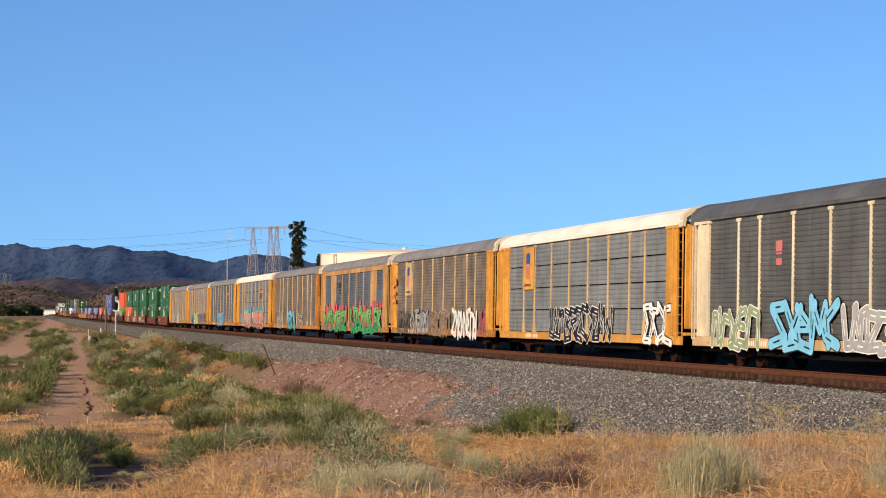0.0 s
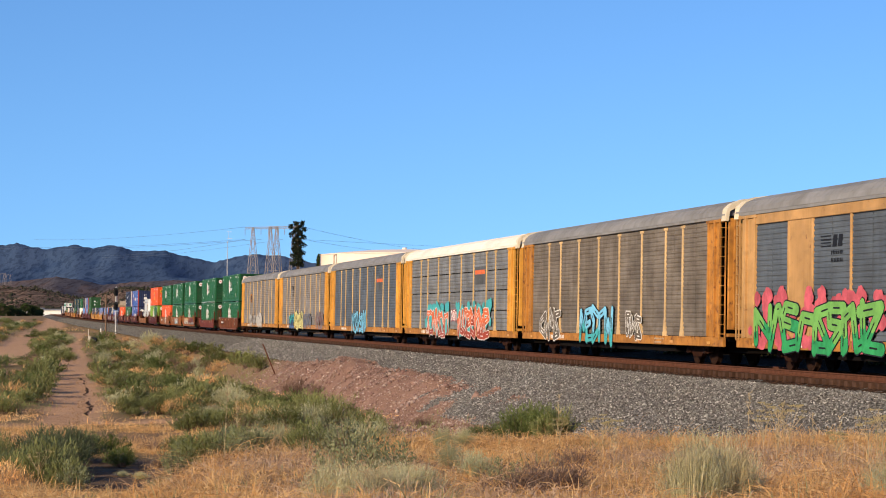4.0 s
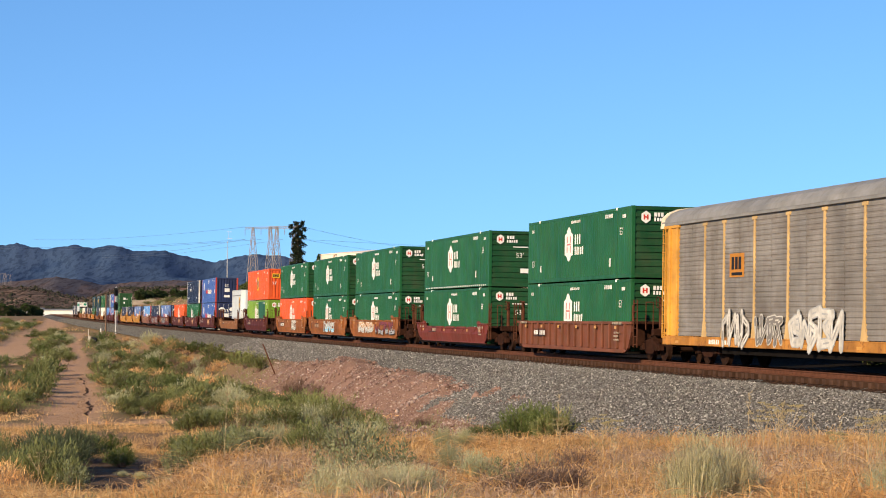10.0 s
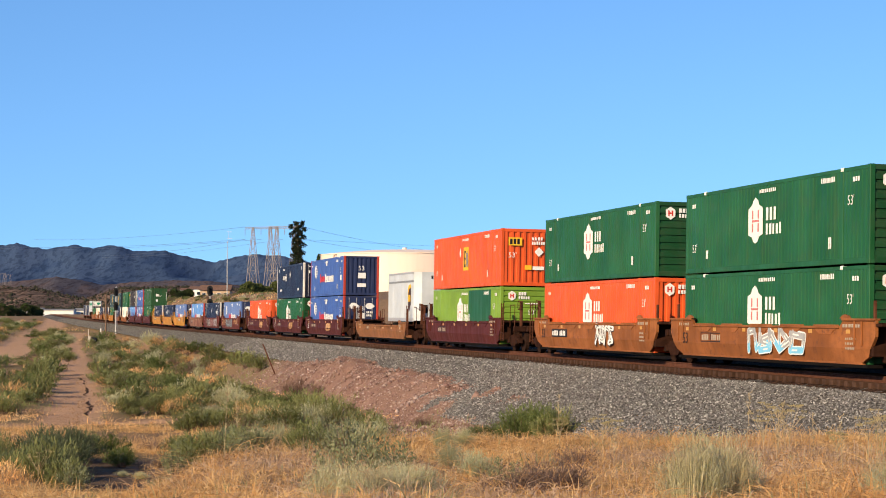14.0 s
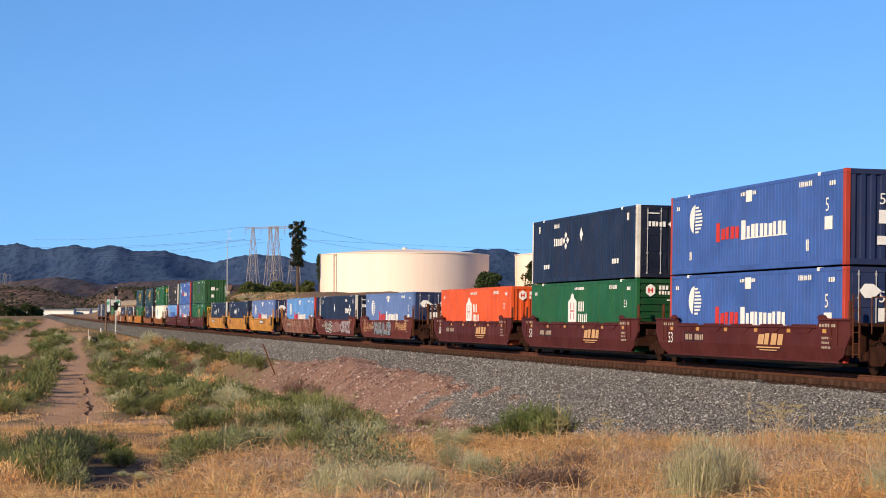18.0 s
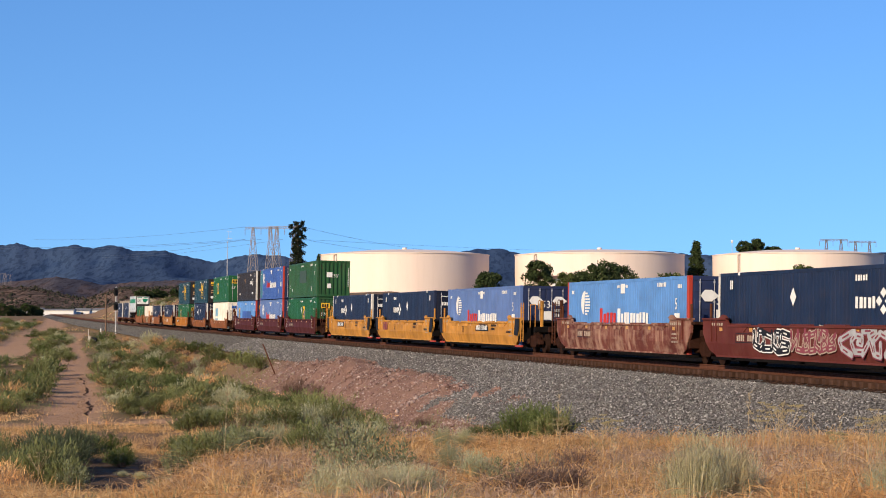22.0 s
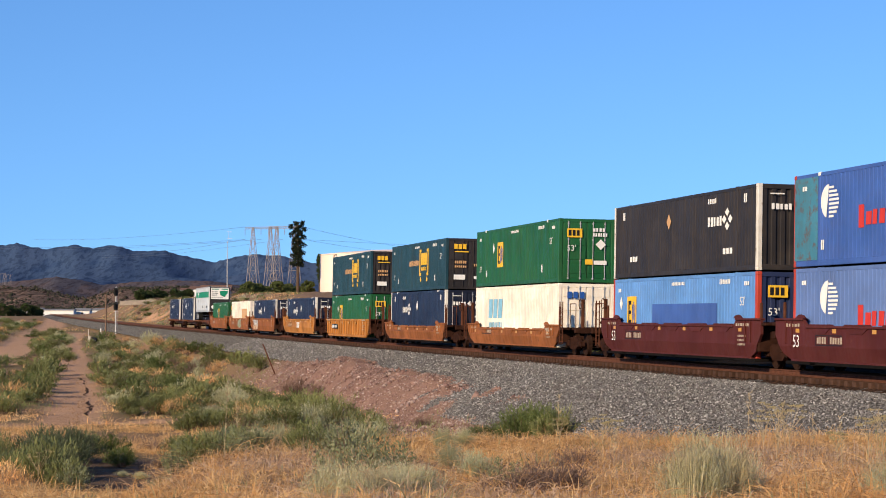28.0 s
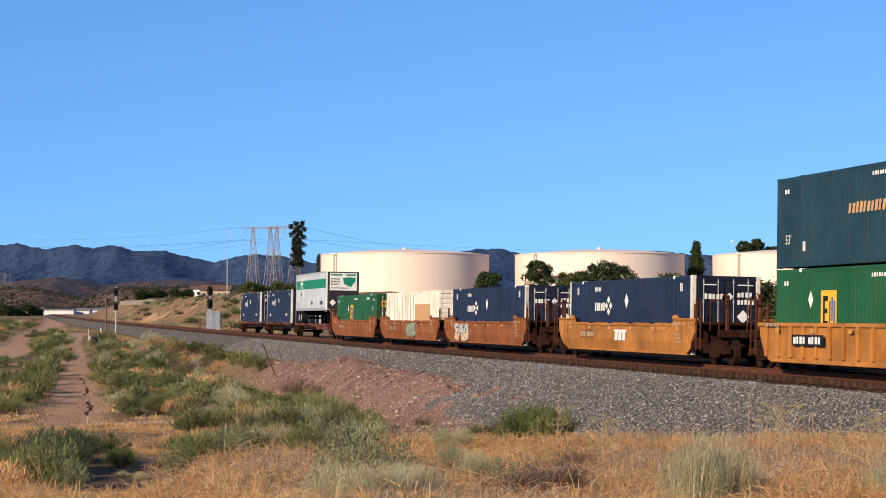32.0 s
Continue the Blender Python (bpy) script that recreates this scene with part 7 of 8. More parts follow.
def broad_tree(x, y, base, top, width, seed, leaf, label, cone=False, fine=False):
    z = min(float(ground_z(x, y)), base)
    h = top - z
    t = thing("tree", label, "tree", "trees by the tanks", pose(x, y, z))
    rng = random.Random(seed)
    low = max(0.05, (base - z) / h)
    part("trunk", lambda b: b.tube((0, 0, 0), (rng.uniform(-0.2, 0.2), 0, h * (0.95 if cone else 0.7)), 0.05 * h ** 0.8, 8, 0.04), BARK, t)
    spots = []
    for i in range(120 if cone else 64):
        q = rng.uniform(low, 0.98)
        k = (1 - q) / (1 - low) if cone else math.sqrt(max(0.05, 1 - ((q - (low + 1) / 2) / ((1 - low) / 2)) ** 2))
        a, rr = rng.uniform(0, 6.28), width / 2 * k * (0.25 + 0.8 * math.sqrt(rng.random()))
        spots.append((math.cos(a) * rr, math.sin(a) * rr, h * q, max(0.25, width * (0.10 if cone else 0.125) * rng.uniform(0.7, 1.3))))
    part("limb", lambda b: [b.tube((0, 0, z_ * 0.75), (x_, y_, z_), 0.05, 4, 0.02) for x_, y_, z_, _ in spots], BARK, t)

    def crown(b):
        for x_, y_, z_, r_ in spots:
            leaf_cloud(b, rng, (x_, y_, z_), r_ * 1.25, r_, 130 if fine else 60, 0.12 if fine else 0.15 + 0.02 * width)
    part("crown", crown, leaf, t)
    return t


def place_tree(px, w, top, base, y, seed, leaf=LEAF_DARK, label="dark green bushy tree in front of a tank", cone=False):
    return broad_tree(from_view(px, y), y, EYE + (572 - base) / K * y, EYE + (572 - top) / K * y, w / K * y, seed, leaf, label, cone)


place_tree(566, 9, 447, 500, 440, 14, LEAF_DARK, "very slender dark tree at the edge of a tank")
place_tree(953, 52, 463, 512, 385, 1)
place_tree(1004, 40, 484, 520, 380, 12, LEAF_MID, "low olive bush beside the tank")
place_tree(1068, 66, 468, 515, 372, 2)
place_tree(1098, 46, 474, 515, 376, 3)
place_tree(1032, 40, 482, 515, 374, 4)
place_tree(864, 50, 486, 522, 395, 5)
place_tree(1233, 44, 428, 512, 440, 6, LEAF_DARK, "dark pointed conifer between two tanks", True)
place_tree(1318, 24, 427, 452, 470, 7, LEAF_DARK, "dark tree top showing behind a tank")
place_tree(1338, 26, 423, 452, 472, 8, LEAF_DARK, "dark tree top showing behind a tank")
place_tree(1366, 30, 438, 456, 474, 9, LEAF_DARK, "low dark tree top behind a tank")
place_tree(1420, 40, 470, 505, 380, 13, LEAF_MID, "small olive tree before a tank")
place_tree(1186, 62, 488, 545, 330, 10, LEAF_MID, "olive green tree beside the line")
for i, px in enumerate((438, 455, 472, 492, 508, 528, 546)):
    place_tree(px, 26, 499 + 5 * (i % 3), 530, 415 + 3 * i, 40 + i, LEAF_MID, "low green shrub on the slope below the pylon")
for i, px in enumerate((248, 262, 276, 288, 310, 324, 334)):
    place_tree(px, 18, 513 + 3 * (i % 2), 531, 640 + 4 * i, 60 + i, LEAF_DARK, "dark round shrub on the hill crest")
for i, px in enumerate((4, 20, 34, 46, 58, 68)):
    place_tree(px, 18, 538 + 4 * (i % 3), 561, 1010 + 6 * i, 80 + i, LEAF_DARK, "dark tree beside the white sheds")


# a hedge of shrubs along the far side of the track
rng = random.Random(31)
for i in range(16):
    s_ = 2 + 5.0 * i
    hx, hy, hz = at_track(s_, -rng.uniform(10.5, 15.0), 0.0)
    top = EYE + (572 - rng.uniform(500, 528)) / K * hy
    broad_tree(float(hx), float(hy), float(ground_z(hx, hy)) + 0.2, top, rng.uniform(4.5, 6.5), 200 + i, LEAF_HEDGE, "olive green hedge shrub beyond the track", fine=True)


# signals
def signal(x, y, z, height, heads, label):
    s = thing("railway_signal", label, "signal", "railway signals", pose(x, y, z))
    part("mast", lambda b: (b.tube((0, 0, 0), (0, 0, height), 0.085, 10), b.tube((0, 0, 0), (0, 0, 0.9), 0.17, 10, 0.10), b.box(-0.3, 0.3, -0.3, 0.3, -0.6, 0.08, 0.02)), SILVER, s)
    for q in heads:
        head = part("target", lambda b: b.sweep([(0.42 * math.cos(a * math.pi / 10), q + (0.34 if 0 < a < 10 else (-0.34 if 10 < a < 20 else 0)) + 0.42 * math.sin(a * math.pi / 10)) for a in range(20)], -0.22, -0.17, 1), SIGNAL_BLACK, s)
        for dz in (-0.32, 0.0, 0.32):
            part("hood", lambda b: b.tube((0, -0.22, q + dz), (0, -0.52, q + dz), 0.13, 12, caps=False), SIGNAL_BLACK, head)
        part("lamp_case", lambda b: b.box(-0.2, 0.2, -0.17, 0.08, q - 0.55, q + 0.55, 0.03), SIGNAL_BLACK, s)
    part("ladder", lambda b: [b.box(dx - 0.015, dx + 0.015, 0.28, 0.31, 0.1, height - 0.2) for dx in (-0.2, 0.2)] + [b.tube((-0.2, 0.295, 0.3 + 0.32 * i), (0.2, 0.295, 0.3 + 0.32 * i), 0.012, 4) for i in range(int(height / 0.32) - 1)], SILVER, s)
    part("platform", lambda b: b.box(-0.45, 0.45, 0.1, 0.7, heads[-1] - 0.95, heads[-1] - 0.9), SILVER, s)
    return s


SIG_Y = 369.0
signal(from_view(205.5, SIG_Y), SIG_Y, float(ground_z(from_view(205.5, SIG_Y), SIG_Y)) - 0.1, 8.6, (7.6, 5.05), "two-headed black railway signal on a silver mast")
S2Y = 303.0
s2z = float(ground_z(from_view(372, S2Y), S2Y))
signal(from_view(372, S2Y), S2Y, s2z - 0.1, 1.33 + 66 / K * S2Y - s2z, (1.33 + 58 / K * S2Y - s2z, 1.33 + 35 / K * S2Y - s2z), "two-headed black railway signal beyond the track")
cab = thing("equipment_cabinet", "grey metal equipment cabinet beside the line", "cabinet", m=pose(from_view(379, 300), 300, float(ground_z(from_view(379, 300), 300))))
part("body", lambda b: b.box(-1.05, 1.05, -0.7, 0.7, 0.1, 2.7, 0.04), CABINET, cab)
part("plinth", lambda b: b.box(-1.15, 1.15, -0.8, 0.8, -0.5, 0.12, 0.02), CONCRETE, cab)
for x in (-0.52, 0.52):
    d = part("door", lambda b: b.box(x - 0.46, x + 0.46, -0.74, -0.70, 0.25, 2.55, 0.02), CABINET, cab)
    part("handle", lambda b: b.box(x + 0.3, x + 0.36, -0.78, -0.74, 1.2, 1.5), SIGNAL_BLACK, d)
part("ladder_rack", lambda b: [b.box(x - 0.03, x + 0.03, -0.80, -0.76, 0.1, 2.7) for x in (-0.2, 0.1)] + [b.box(-0.2, 0.1, -0.80, -0.76, 0.3 + 0.3 * i, 0.34 + 0.3 * i) for i in range(8)], SILVER, cab)

PY = 396.0
solid("wooden_pole", lambda b: b.tube((0, 0, -0.5), (0.05, 0, 7.5), 0.16, 10, 0.12), POLE_WOOD, "short brown wooden pole beside the signal", "pole", m=pose(from_view(187.5, PY), PY, float(ground_z(from_view(187.5, PY), PY))))
solid("marker_post", lambda b: (b.box(-0.09, 0.09, -0.05, 0.05, -0.3, 1.3, 0.02)), STUCCO, "short white marker post in the gravel", "post", "marker posts", m=pose(from_view(182, PY), PY - 2, float(ground_z(from_view(182, PY), PY - 2))))

# pale posts; the culvert is a post with a black wedge as its shadow
CY = 303.0
cz = float(ground_z(from_view(164, CY), CY))
culvert = thing("culvert", "short concrete post with a black wedge painting its shadow", "culvert", m=pose(from_view(164, CY), CY, cz - 0.25, 0, 0, -20))
part("head_wall", lambda b: b.box(-0.52, -0.24, -0.15, 0.15, -0.4, 1.45, 0.03), CONCRETE, culvert)
part("opening", lambda b: b.sweep([(-0.24, -0.3), (0.50, 0.55), (0.62, 1.0), (0.35, 1.25), (-0.24, 1.30)], 0.0, 0.4, 1), SIGNAL_BLACK, culvert)
solid("marker_post", lambda b: b.box(-0.07, 0.07, -0.05, 0.05, -0.3, 2.2, 0.02), CONCRETE, "thin pale marker post beside a shorter post", "post", "marker posts", m=pose(from_view(155, CY), CY + 1, float(ground_z(from_view(155, CY), CY + 1))))
sx_, sy_, sz_ = ground_point(-11.45, 140.4)
solid("iron_stake", lambda b: b.tube((0.12, 0, -0.3), (-0.85, 0, 2.1), 0.05, 6), RUST, "leaning rusty iron stake in the bank", "stake", m=pose(sx_, sy_, sz_))

# slim aerial mast
AY = 420.0
az_ = float(ground_z(from_view(402, AY), AY))
aerial = thing("aerial_mast", "slim grey aerial mast with short cross arms", "mast", m=pose(from_view(402, AY), AY, az_))
part("pole", lambda b: b.tube((0, 0, 0), (0, 0, EYE + 145 / K * AY - az_), 0.10, 8, 0.05), SILVER, aerial)
part("whip", lambda b: b.tube((0.15, 0, EYE + 143 / K * AY - az_), (0.3, 0, EYE + 164 / K * AY - az_), 0.02, 5), SILVER, aerial)
for q in (149, 161):
    part("cross_arm", lambda b: b.box(-0.1, 0.95, -0.03, 0.03, EYE + q / K * AY - az_, EYE + (q + 0.5) / K * AY - az_ + 0.02), SILVER, aerial)
lamp_y = 480.0
lz = float(ground_z(from_view(1296, lamp_y), lamp_y))
post_lamp = thing("floodlight_pole", "slim pole with a small white floodlight", "lamp", m=pose(from_view(1296, lamp_y), lamp_y, lz))
part("pole", lambda b: b.tube((0, 0, 0), (0, 0, EYE + 144 / K * lamp_y - lz), 0.07, 6), SILVER, post_lamp)
part("lamp_head", lambda b: b.box(-0.25, 0.25, -0.25, 0.25, EYE + 142 / K * lamp_y - lz, EYE + 147 / K * lamp_y - lz, 0.05), STUCCO, post_lamp)

# hill crest: a low wall and houses; far sheds by the line
HY = 610.0


def slab_wall(px0, px1, y, top0, top1, drop):
    def build(b):
        n = 14
        for i in range(n):
            a, c = px0 + (px1 - px0) * i / n, px0 + (px1 - px0) * (i + 1) / n
            t = top0 + (top1 - top0) * i / n
            x0, x1 = from_view(a, y), from_view(c, y)
            z1 = EYE + (572 - t) / K * y
            b.box(x0 + 0.01, x1 - 0.01, y - 0.12, y + 0.12, z1 - drop, z1, 0.02)
            b.box(x0 - 0.15, x0 + 0.15, y - 0.2, y + 0.2, z1 - drop, z1 + 0.12, 0.02)
    return build


solid("wall_hill", slab_wall(213, 345, HY, 533, 528, 1.3), plain("dusty_block_wall", (0.30, 0.25, 0.20), 0.9, 0.2, 1.0), "pale block wall along the hill crest", "wall", kind="structure")


def house(px, w, top, eave, base, y, label, walls, roof, n_win):
    z = EYE + (572 - base) / K * y
    zg = min(z, float(ground_z(from_view(px, y), y)) - 0.3)
    hw = w / K * y / 2
    t = thing("house", label, "house", "far buildings", pose(from_view(px, y), y, zg))
    ze, zt = EYE + (572 - eave) / K * y - zg, EYE + (572 - top) / K * y - zg
    part("wall", lambda b: b.box(-hw, hw, -4, 4, 0, ze, 0.02), walls, t)
    part("roof", lambda b: b.sweep([(-4.5, ze - 0.05), (4.5, ze - 0.05), (0.0, zt)], -hw - 0.4, hw + 0.4, 0), roof, t)
    for i in range(n_win):
        x = -hw + (i + 0.5) * 2 * hw / n_win
        wdw = part("window", lambda b: b.box(x - 0.7, x + 0.7, -4.06, -4.0, ze - 2.1, ze - 0.9), STUCCO, t)
        part("pane", lambda b: b.box(x - 0.6, x + 0.6, -4.08, -4.062, ze - 2.0, ze - 1.0), WINDOW, wdw)
    return t


house(383, 52, 505, 514, 528, 660, "tan house with a wide brown roof on the hill", plain("tan_stucco", (0.42, 0.30, 0.20), 0.85, 0.15), ROOF_BROWN, 4)
house(349, 22, 507, 512, 524, 690, "small white house on the hill crest", STUCCO, ROOF_BROWN, 2)
house(326, 8, 510, 514, 522, 690, "small white outbuilding on the hill crest", STUCCO, ROOF_BROWN, 1)
house(102, 62, 547, 549, 559, 1060, "long low white shed near the line", STUCCO, ROOF_GREY, 0)
house(148, 26, 546, 550, 556, 1070, "white shed with a gabled roof", STUCCO, ROOF_GREY, 1)
house(176, 20, 546, 549, 554, 1080, "small white shed at the end of a row", STUCCO, ROOF_GREY, 0)
house(60, 34, 545, 547, 554, 1090, "white shed behind dark trees", STUCCO, ROOF_GREY, 0)
house(995, 30, 488, 494, 506, 405, "small grey-roofed pump house by a tank", STUCCO, ROOF_BROWN, 1)


# ---- grass and scrub ----
def plant_material(name, a, b, c, trans=0.38):
    """Leaves and stalks: three tones mixed blade by blade."""
    m, t, n, l, sh = nodes_of(name)
    g = n.new("ShaderNodeNewGeometry")
    oi = n.new("ShaderNodeObjectInfo")
    col = mix_node(t, g.outputs["Random Per Island"], a, b)
    col = mix_node(t, ramp_node(t, noise_node(t, 1.1, 3, jitter=True), 0.4, 0.68, 0, 0.8), col, c)
    hs = n.new("ShaderNodeHueSaturation")
    l.new(col, hs.inputs["Color"])
    l.new(ramp_node(t, oi.outputs["Random"], 0, 1, 0.75, 1.2), hs.inputs["Value"])
    l.new(hs.outputs[0], sh.inputs["Base Color"])
    sh.inputs["Roughness"].default_value = 0.75
    sh.inputs["Specular IOR Level"].default_value = 0.25
    tr = n.new("ShaderNodeBsdfTranslucent")
    l.new(hs.outputs[0], tr.inputs["Color"])
    mx = n.new("ShaderNodeMixShader")
    mx.inputs[0].default_value = trans
    l.new(sh.outputs[0], mx.inputs[1])
    l.new(tr.outputs[0], mx.inputs[2])
    l.new(mx.outputs[0], n["Material Output"].inputs["Surface"])
    return m


STRAW = plant_material("dry_golden_grass", (0.80, 0.46, 0.17), (0.93, 0.66, 0.34), (0.70, 0.34, 0.11), 0.45)
PALE = plant_material("bleached_dead_stalks", (0.66, 0.44, 0.29), (0.86, 0.64, 0.44), (0.52, 0.30, 0.18), 0.4)
LEAF_GREEN = plant_material("green_scrub_leaf", (0.185, 0.205, 0.070), (0.31, 0.305, 0.120), (0.125, 0.145, 0.050), 0.28)
LEAF_SAGE = plant_material("grey_sage_leaf", (0.44, 0.425, 0.24), (0.61, 0.58, 0.37), (0.34, 0.33, 0.17))
LEAF_BLUE = plant_material("blue_green_weed_leaf", (0.22, 0.235, 0.115), (0.33, 0.33, 0.18), (0.16, 0.18, 0.08))
LEAF_DUSK = plant_material("dusty_green_leaf", (0.095, 0.115, 0.055), (0.155, 0.175, 0.09), (0.062, 0.082, 0.038), 0.25)
LEAF_DEEP = plant_material("deep_green_scrub_leaf", (0.105, 0.138, 0.038), (0.18, 0.205, 0.066), (0.078, 0.105, 0.031))
LEAF_BROOM = plant_material("pale_broom_stem", (0.42, 0.42, 0.23), (0.62, 0.57, 0.37), (0.50, 0.39, 0.22))
THATCH = plant_material("matted_brown_thatch", (0.32, 0.18, 0.08), (0.52, 0.31, 0.15), (0.18, 0.10, 0.052), 0.3)
DEAD = plant_material("dead_brown_twig", (0.22, 0.14, 0.10), (0.34, 0.23, 0.165), (0.16, 0.10, 0.075))


def blade_mesh(name, base, tip, width, material, bend=0.3, seed=0, mid=None):
    """Many narrow blades, each of a quad and a tip, bent over."""
    rng = np.random.default_rng(seed)
    n = len(base)
    up = tip - base
    side = np.stack([-up[:, 1], up[:, 0], np.zeros(n)], -1) + rng.normal(0, 0.25, (n, 3)) * np.linalg.norm(up, axis=1, keepdims=True)
    side = side / np.maximum(np.linalg.norm(side, axis=1, keepdims=True), 1e-6) * (width[:, None] / 2)
    if mid is None:
        mid = base + up * 0.55
        mid[:, 2] += bend * np.linalg.norm(up[:, :2], axis=1) * 0.5
    v = np.stack([base - side, base + side, mid + side * 0.8, mid - side * 0.8, tip], 1).reshape(-1, 3)
    o = np.arange(n)[:, None] * 5
    loops = np.concatenate([o + np.array([[0, 1, 2, 3]]), o + np.array([[3, 2, 4]])], 1)
    me = bpy.data.meshes.new(name)
    me.vertices.add(len(v))
    me.vertices.foreach_set("co", v.ravel())
    me.loops.add(loops.size)
    me.loops.foreach_set("vertex_index", loops.ravel())
    me.polygons.add(2 * n)
    start = (np.arange(n)[:, None] * 7 + np.array([[0, 4]])).ravel()
    me.polygons.foreach_set("loop_start", start)
    me.materials.append(material)
    me.update(calc_edges=True)
    return me


def arched_mesh(name, base, way, reach, rise, droop, width, material, rng):
    """Long fine blades that rise, arch over and tangle: three lengths each."""
    n = len(base)
    side = np.stack([-way[:, 1], way[:, 0], rng.normal(0, 0.5, n)], -1)
    side = side / np.linalg.norm(side, axis=1, keepdims=True) * (width[:, None] / 2)
    curl = rng.normal(0, 0.25, (n, 1)) * np.stack([-way[:, 1], way[:, 0], np.zeros(n)], -1) * reach[:, None]
    pts = []
    for q in (0.0, 0.38, 0.74, 1.0):
        p = base + way * (reach * q)[:, None] + curl * q * q
        p[:, 2] += rise * (2.1 * q - (1.1 + droop) * q * q)
        pts.append(p)
    v = np.stack([pts[0] - side, pts[0] + side, pts[1] + side, pts[1] - side, pts[2] + side * 0.75, pts[2] - side * 0.75, pts[3]], 1).reshape(-1, 3)
    o = np.arange(n)[:, None] * 7
    loops = np.concatenate([o + np.array([[0, 1, 2, 3]]), o + np.array([[3, 2, 4, 5]]), o + np.array([[5, 4, 6]])], 1)
    me = bpy.data.meshes.new(name)
    me.vertices.add(len(v))
    me.vertices.foreach_set("co", v.ravel())
    me.loops.add(loops.size)
    me.loops.foreach_set("vertex_index", loops.ravel())
    me.polygons.add(3 * n)
    me.polygons.foreach_set("loop_start", (np.arange(n)[:, None] * 11 + np.array([[0, 4, 8]])).ravel())
    me.materials.append(material)
    me.update(calc_edges=True)
    return me


def scatter_grass(name, n, y0, y1, keep, height, width, material, label, seed, per=9, spread=0.10, lean=0.55, across=(-0.245, 0.245), flop=0.0, crowd=0.5):
    """Tufts scattered over a wedge of ground, thinned by keep(x, y). flop: the blades arch over and tangle."""
    rng = np.random.default_rng(seed)
    y = y0 + (y1 - y0) * rng.uniform(0, 1, n) ** crowd if crowd != 0.5 else np.sqrt(rng.uniform(y0 * y0, y1 * y1, n))
    x = rng.uniform(*across, n) * y
    k = rng.uniform(0, 1, n) < keep(x, y)
    x, y = x[k], y[k]
    tall = rng.uniform(0.6, 1.3, len(x)) * (1 + 0.6 * hash_noise(x / 0.6, y / 1.1, seed))
    x, y, tall = np.repeat(x, per), np.repeat(y, per), np.repeat(tall, per)
    m = len(x)
    x, y = x + rng.normal(0, spread, m), y + rng.normal(0, spread, m)
    h = height * tall * rng.uniform(0.4, 1.25, m)
    z = ground_z(x, y) - 0.10 * trail_mask(x, y) - 0.02
    base = np.stack([x, y, z], -1)
    a, q = rng.uniform(0, 2 * np.pi, m), np.abs(rng.normal(0, lean, m)) + 0.08
    way = np.stack([np.cos(a), np.sin(a), np.zeros(m)], -1)
    wid = width * rng.uniform(0.6, 1.3, m)
    if flop > 0:
        me = arched_mesh(name, base, way, h * q, h * rng.uniform(0.35, 1.0, m), flop * rng.uniform(0.0, 1.1, m), wid, material, rng)
    else:
        rise = np.maximum(0.3, 1 - 0.3 * q) * h
        mid = base + way * (q * h * 0.5)[:, None]
        mid[:, 2] += rise * 0.6
        tip = base + way * (q * h)[:, None]
        tip[:, 2] += rise
        me = blade_mesh(name, base, tip, wid, material, seed=seed, mid=mid)
    return tagged(new(name, me), label, "grass", kind="stuff")


def off_line(x, y, clear=5.8):
    return (off_track(x, y)[1] > clear) * 1.0


def golden(x, y):
    return np.clip(0.72 + 0.4 * step(-x / y, 0.06, 0.10) + 0.75 * fractal(x / 2.6, y / 3.4, 31, 3), 0.06, 1) * (1 - trail_mask(x, y)) * off_line(x, y, 7.0)


def bleached(x, y):
    return np.clip(0.25 - 0.8 * fractal(x / 2.6, y / 3.4, 31, 3) + 0.5 * step(x / y, 0.02, 0.16) - 0.6 * step(-x / y, 0.06, 0.10), 0.05, 1) * (1 - trail_mask(x, y)) * off_line(x, y, 7.0)


scatter_grass("dry_grass", 25000, 15.5, 50, golden, 0.23, 0.0064, STRAW, "tangled golden dry grass in the foreground", 41, 9, 0.20, lean=1.15, flop=1.0, crowd=1.25)
scatter_grass("bleached_grass", 18000, 15.5, 50, bleached, 0.22, 0.0056, PALE, "bleached pinkish dead grass stalks", 42, 9, 0.18, lean=0.9, flop=0.9, crowd=1.25)
scatter_grass("thatch", 21000, 15.5, 48, lambda x, y: (1 - trail_mask(x, y)) * off_line(x, y, 7.0), 0.11, 0.010, THATCH, "matted brown thatch of fallen grass", 39, 6, 0.26, lean=1.3, flop=0.9, crowd=1.25)
scatter_grass("short_weed", 1800, 15.5, 46, lambda x, y: np.clip(fractal(x / 1.3, y / 1.7, 37, 3) - 0.15, 0, 1) * off_line(x, y, 7.5), 0.20, 0.011, LEAF_BLUE, "low blue-green weeds among dry grass", 43, 14, 0.12)
scatter_grass("hollow_grass", 5200, 40, 92, lambda x, y: np.clip(0.55 + 0.9 * fractal(x / 3, y / 5, 33, 3), 0.05, 1) * (1 - trail_mask(x, y)), 0.30, 0.013, STRAW, "golden dry grass in the hollow beside the path", 40, 9, 0.25, lean=0.9, across=(-0.24, -0.075), flop=0.8)
scatter_grass("field_grass", 7000, 88, 150, lambda x, y: np.clip(0.40 + 0.9 * fractal(x / 5, y / 9, 51, 3), 0, 1) * (1 - trail_mask(x, y)) * off_line(x, y, 8.5), 0.30, 0.022, STRAW, "patches of dry golden grass on the flat", 44, 9, 0.30, lean=0.9, flop=0.7)
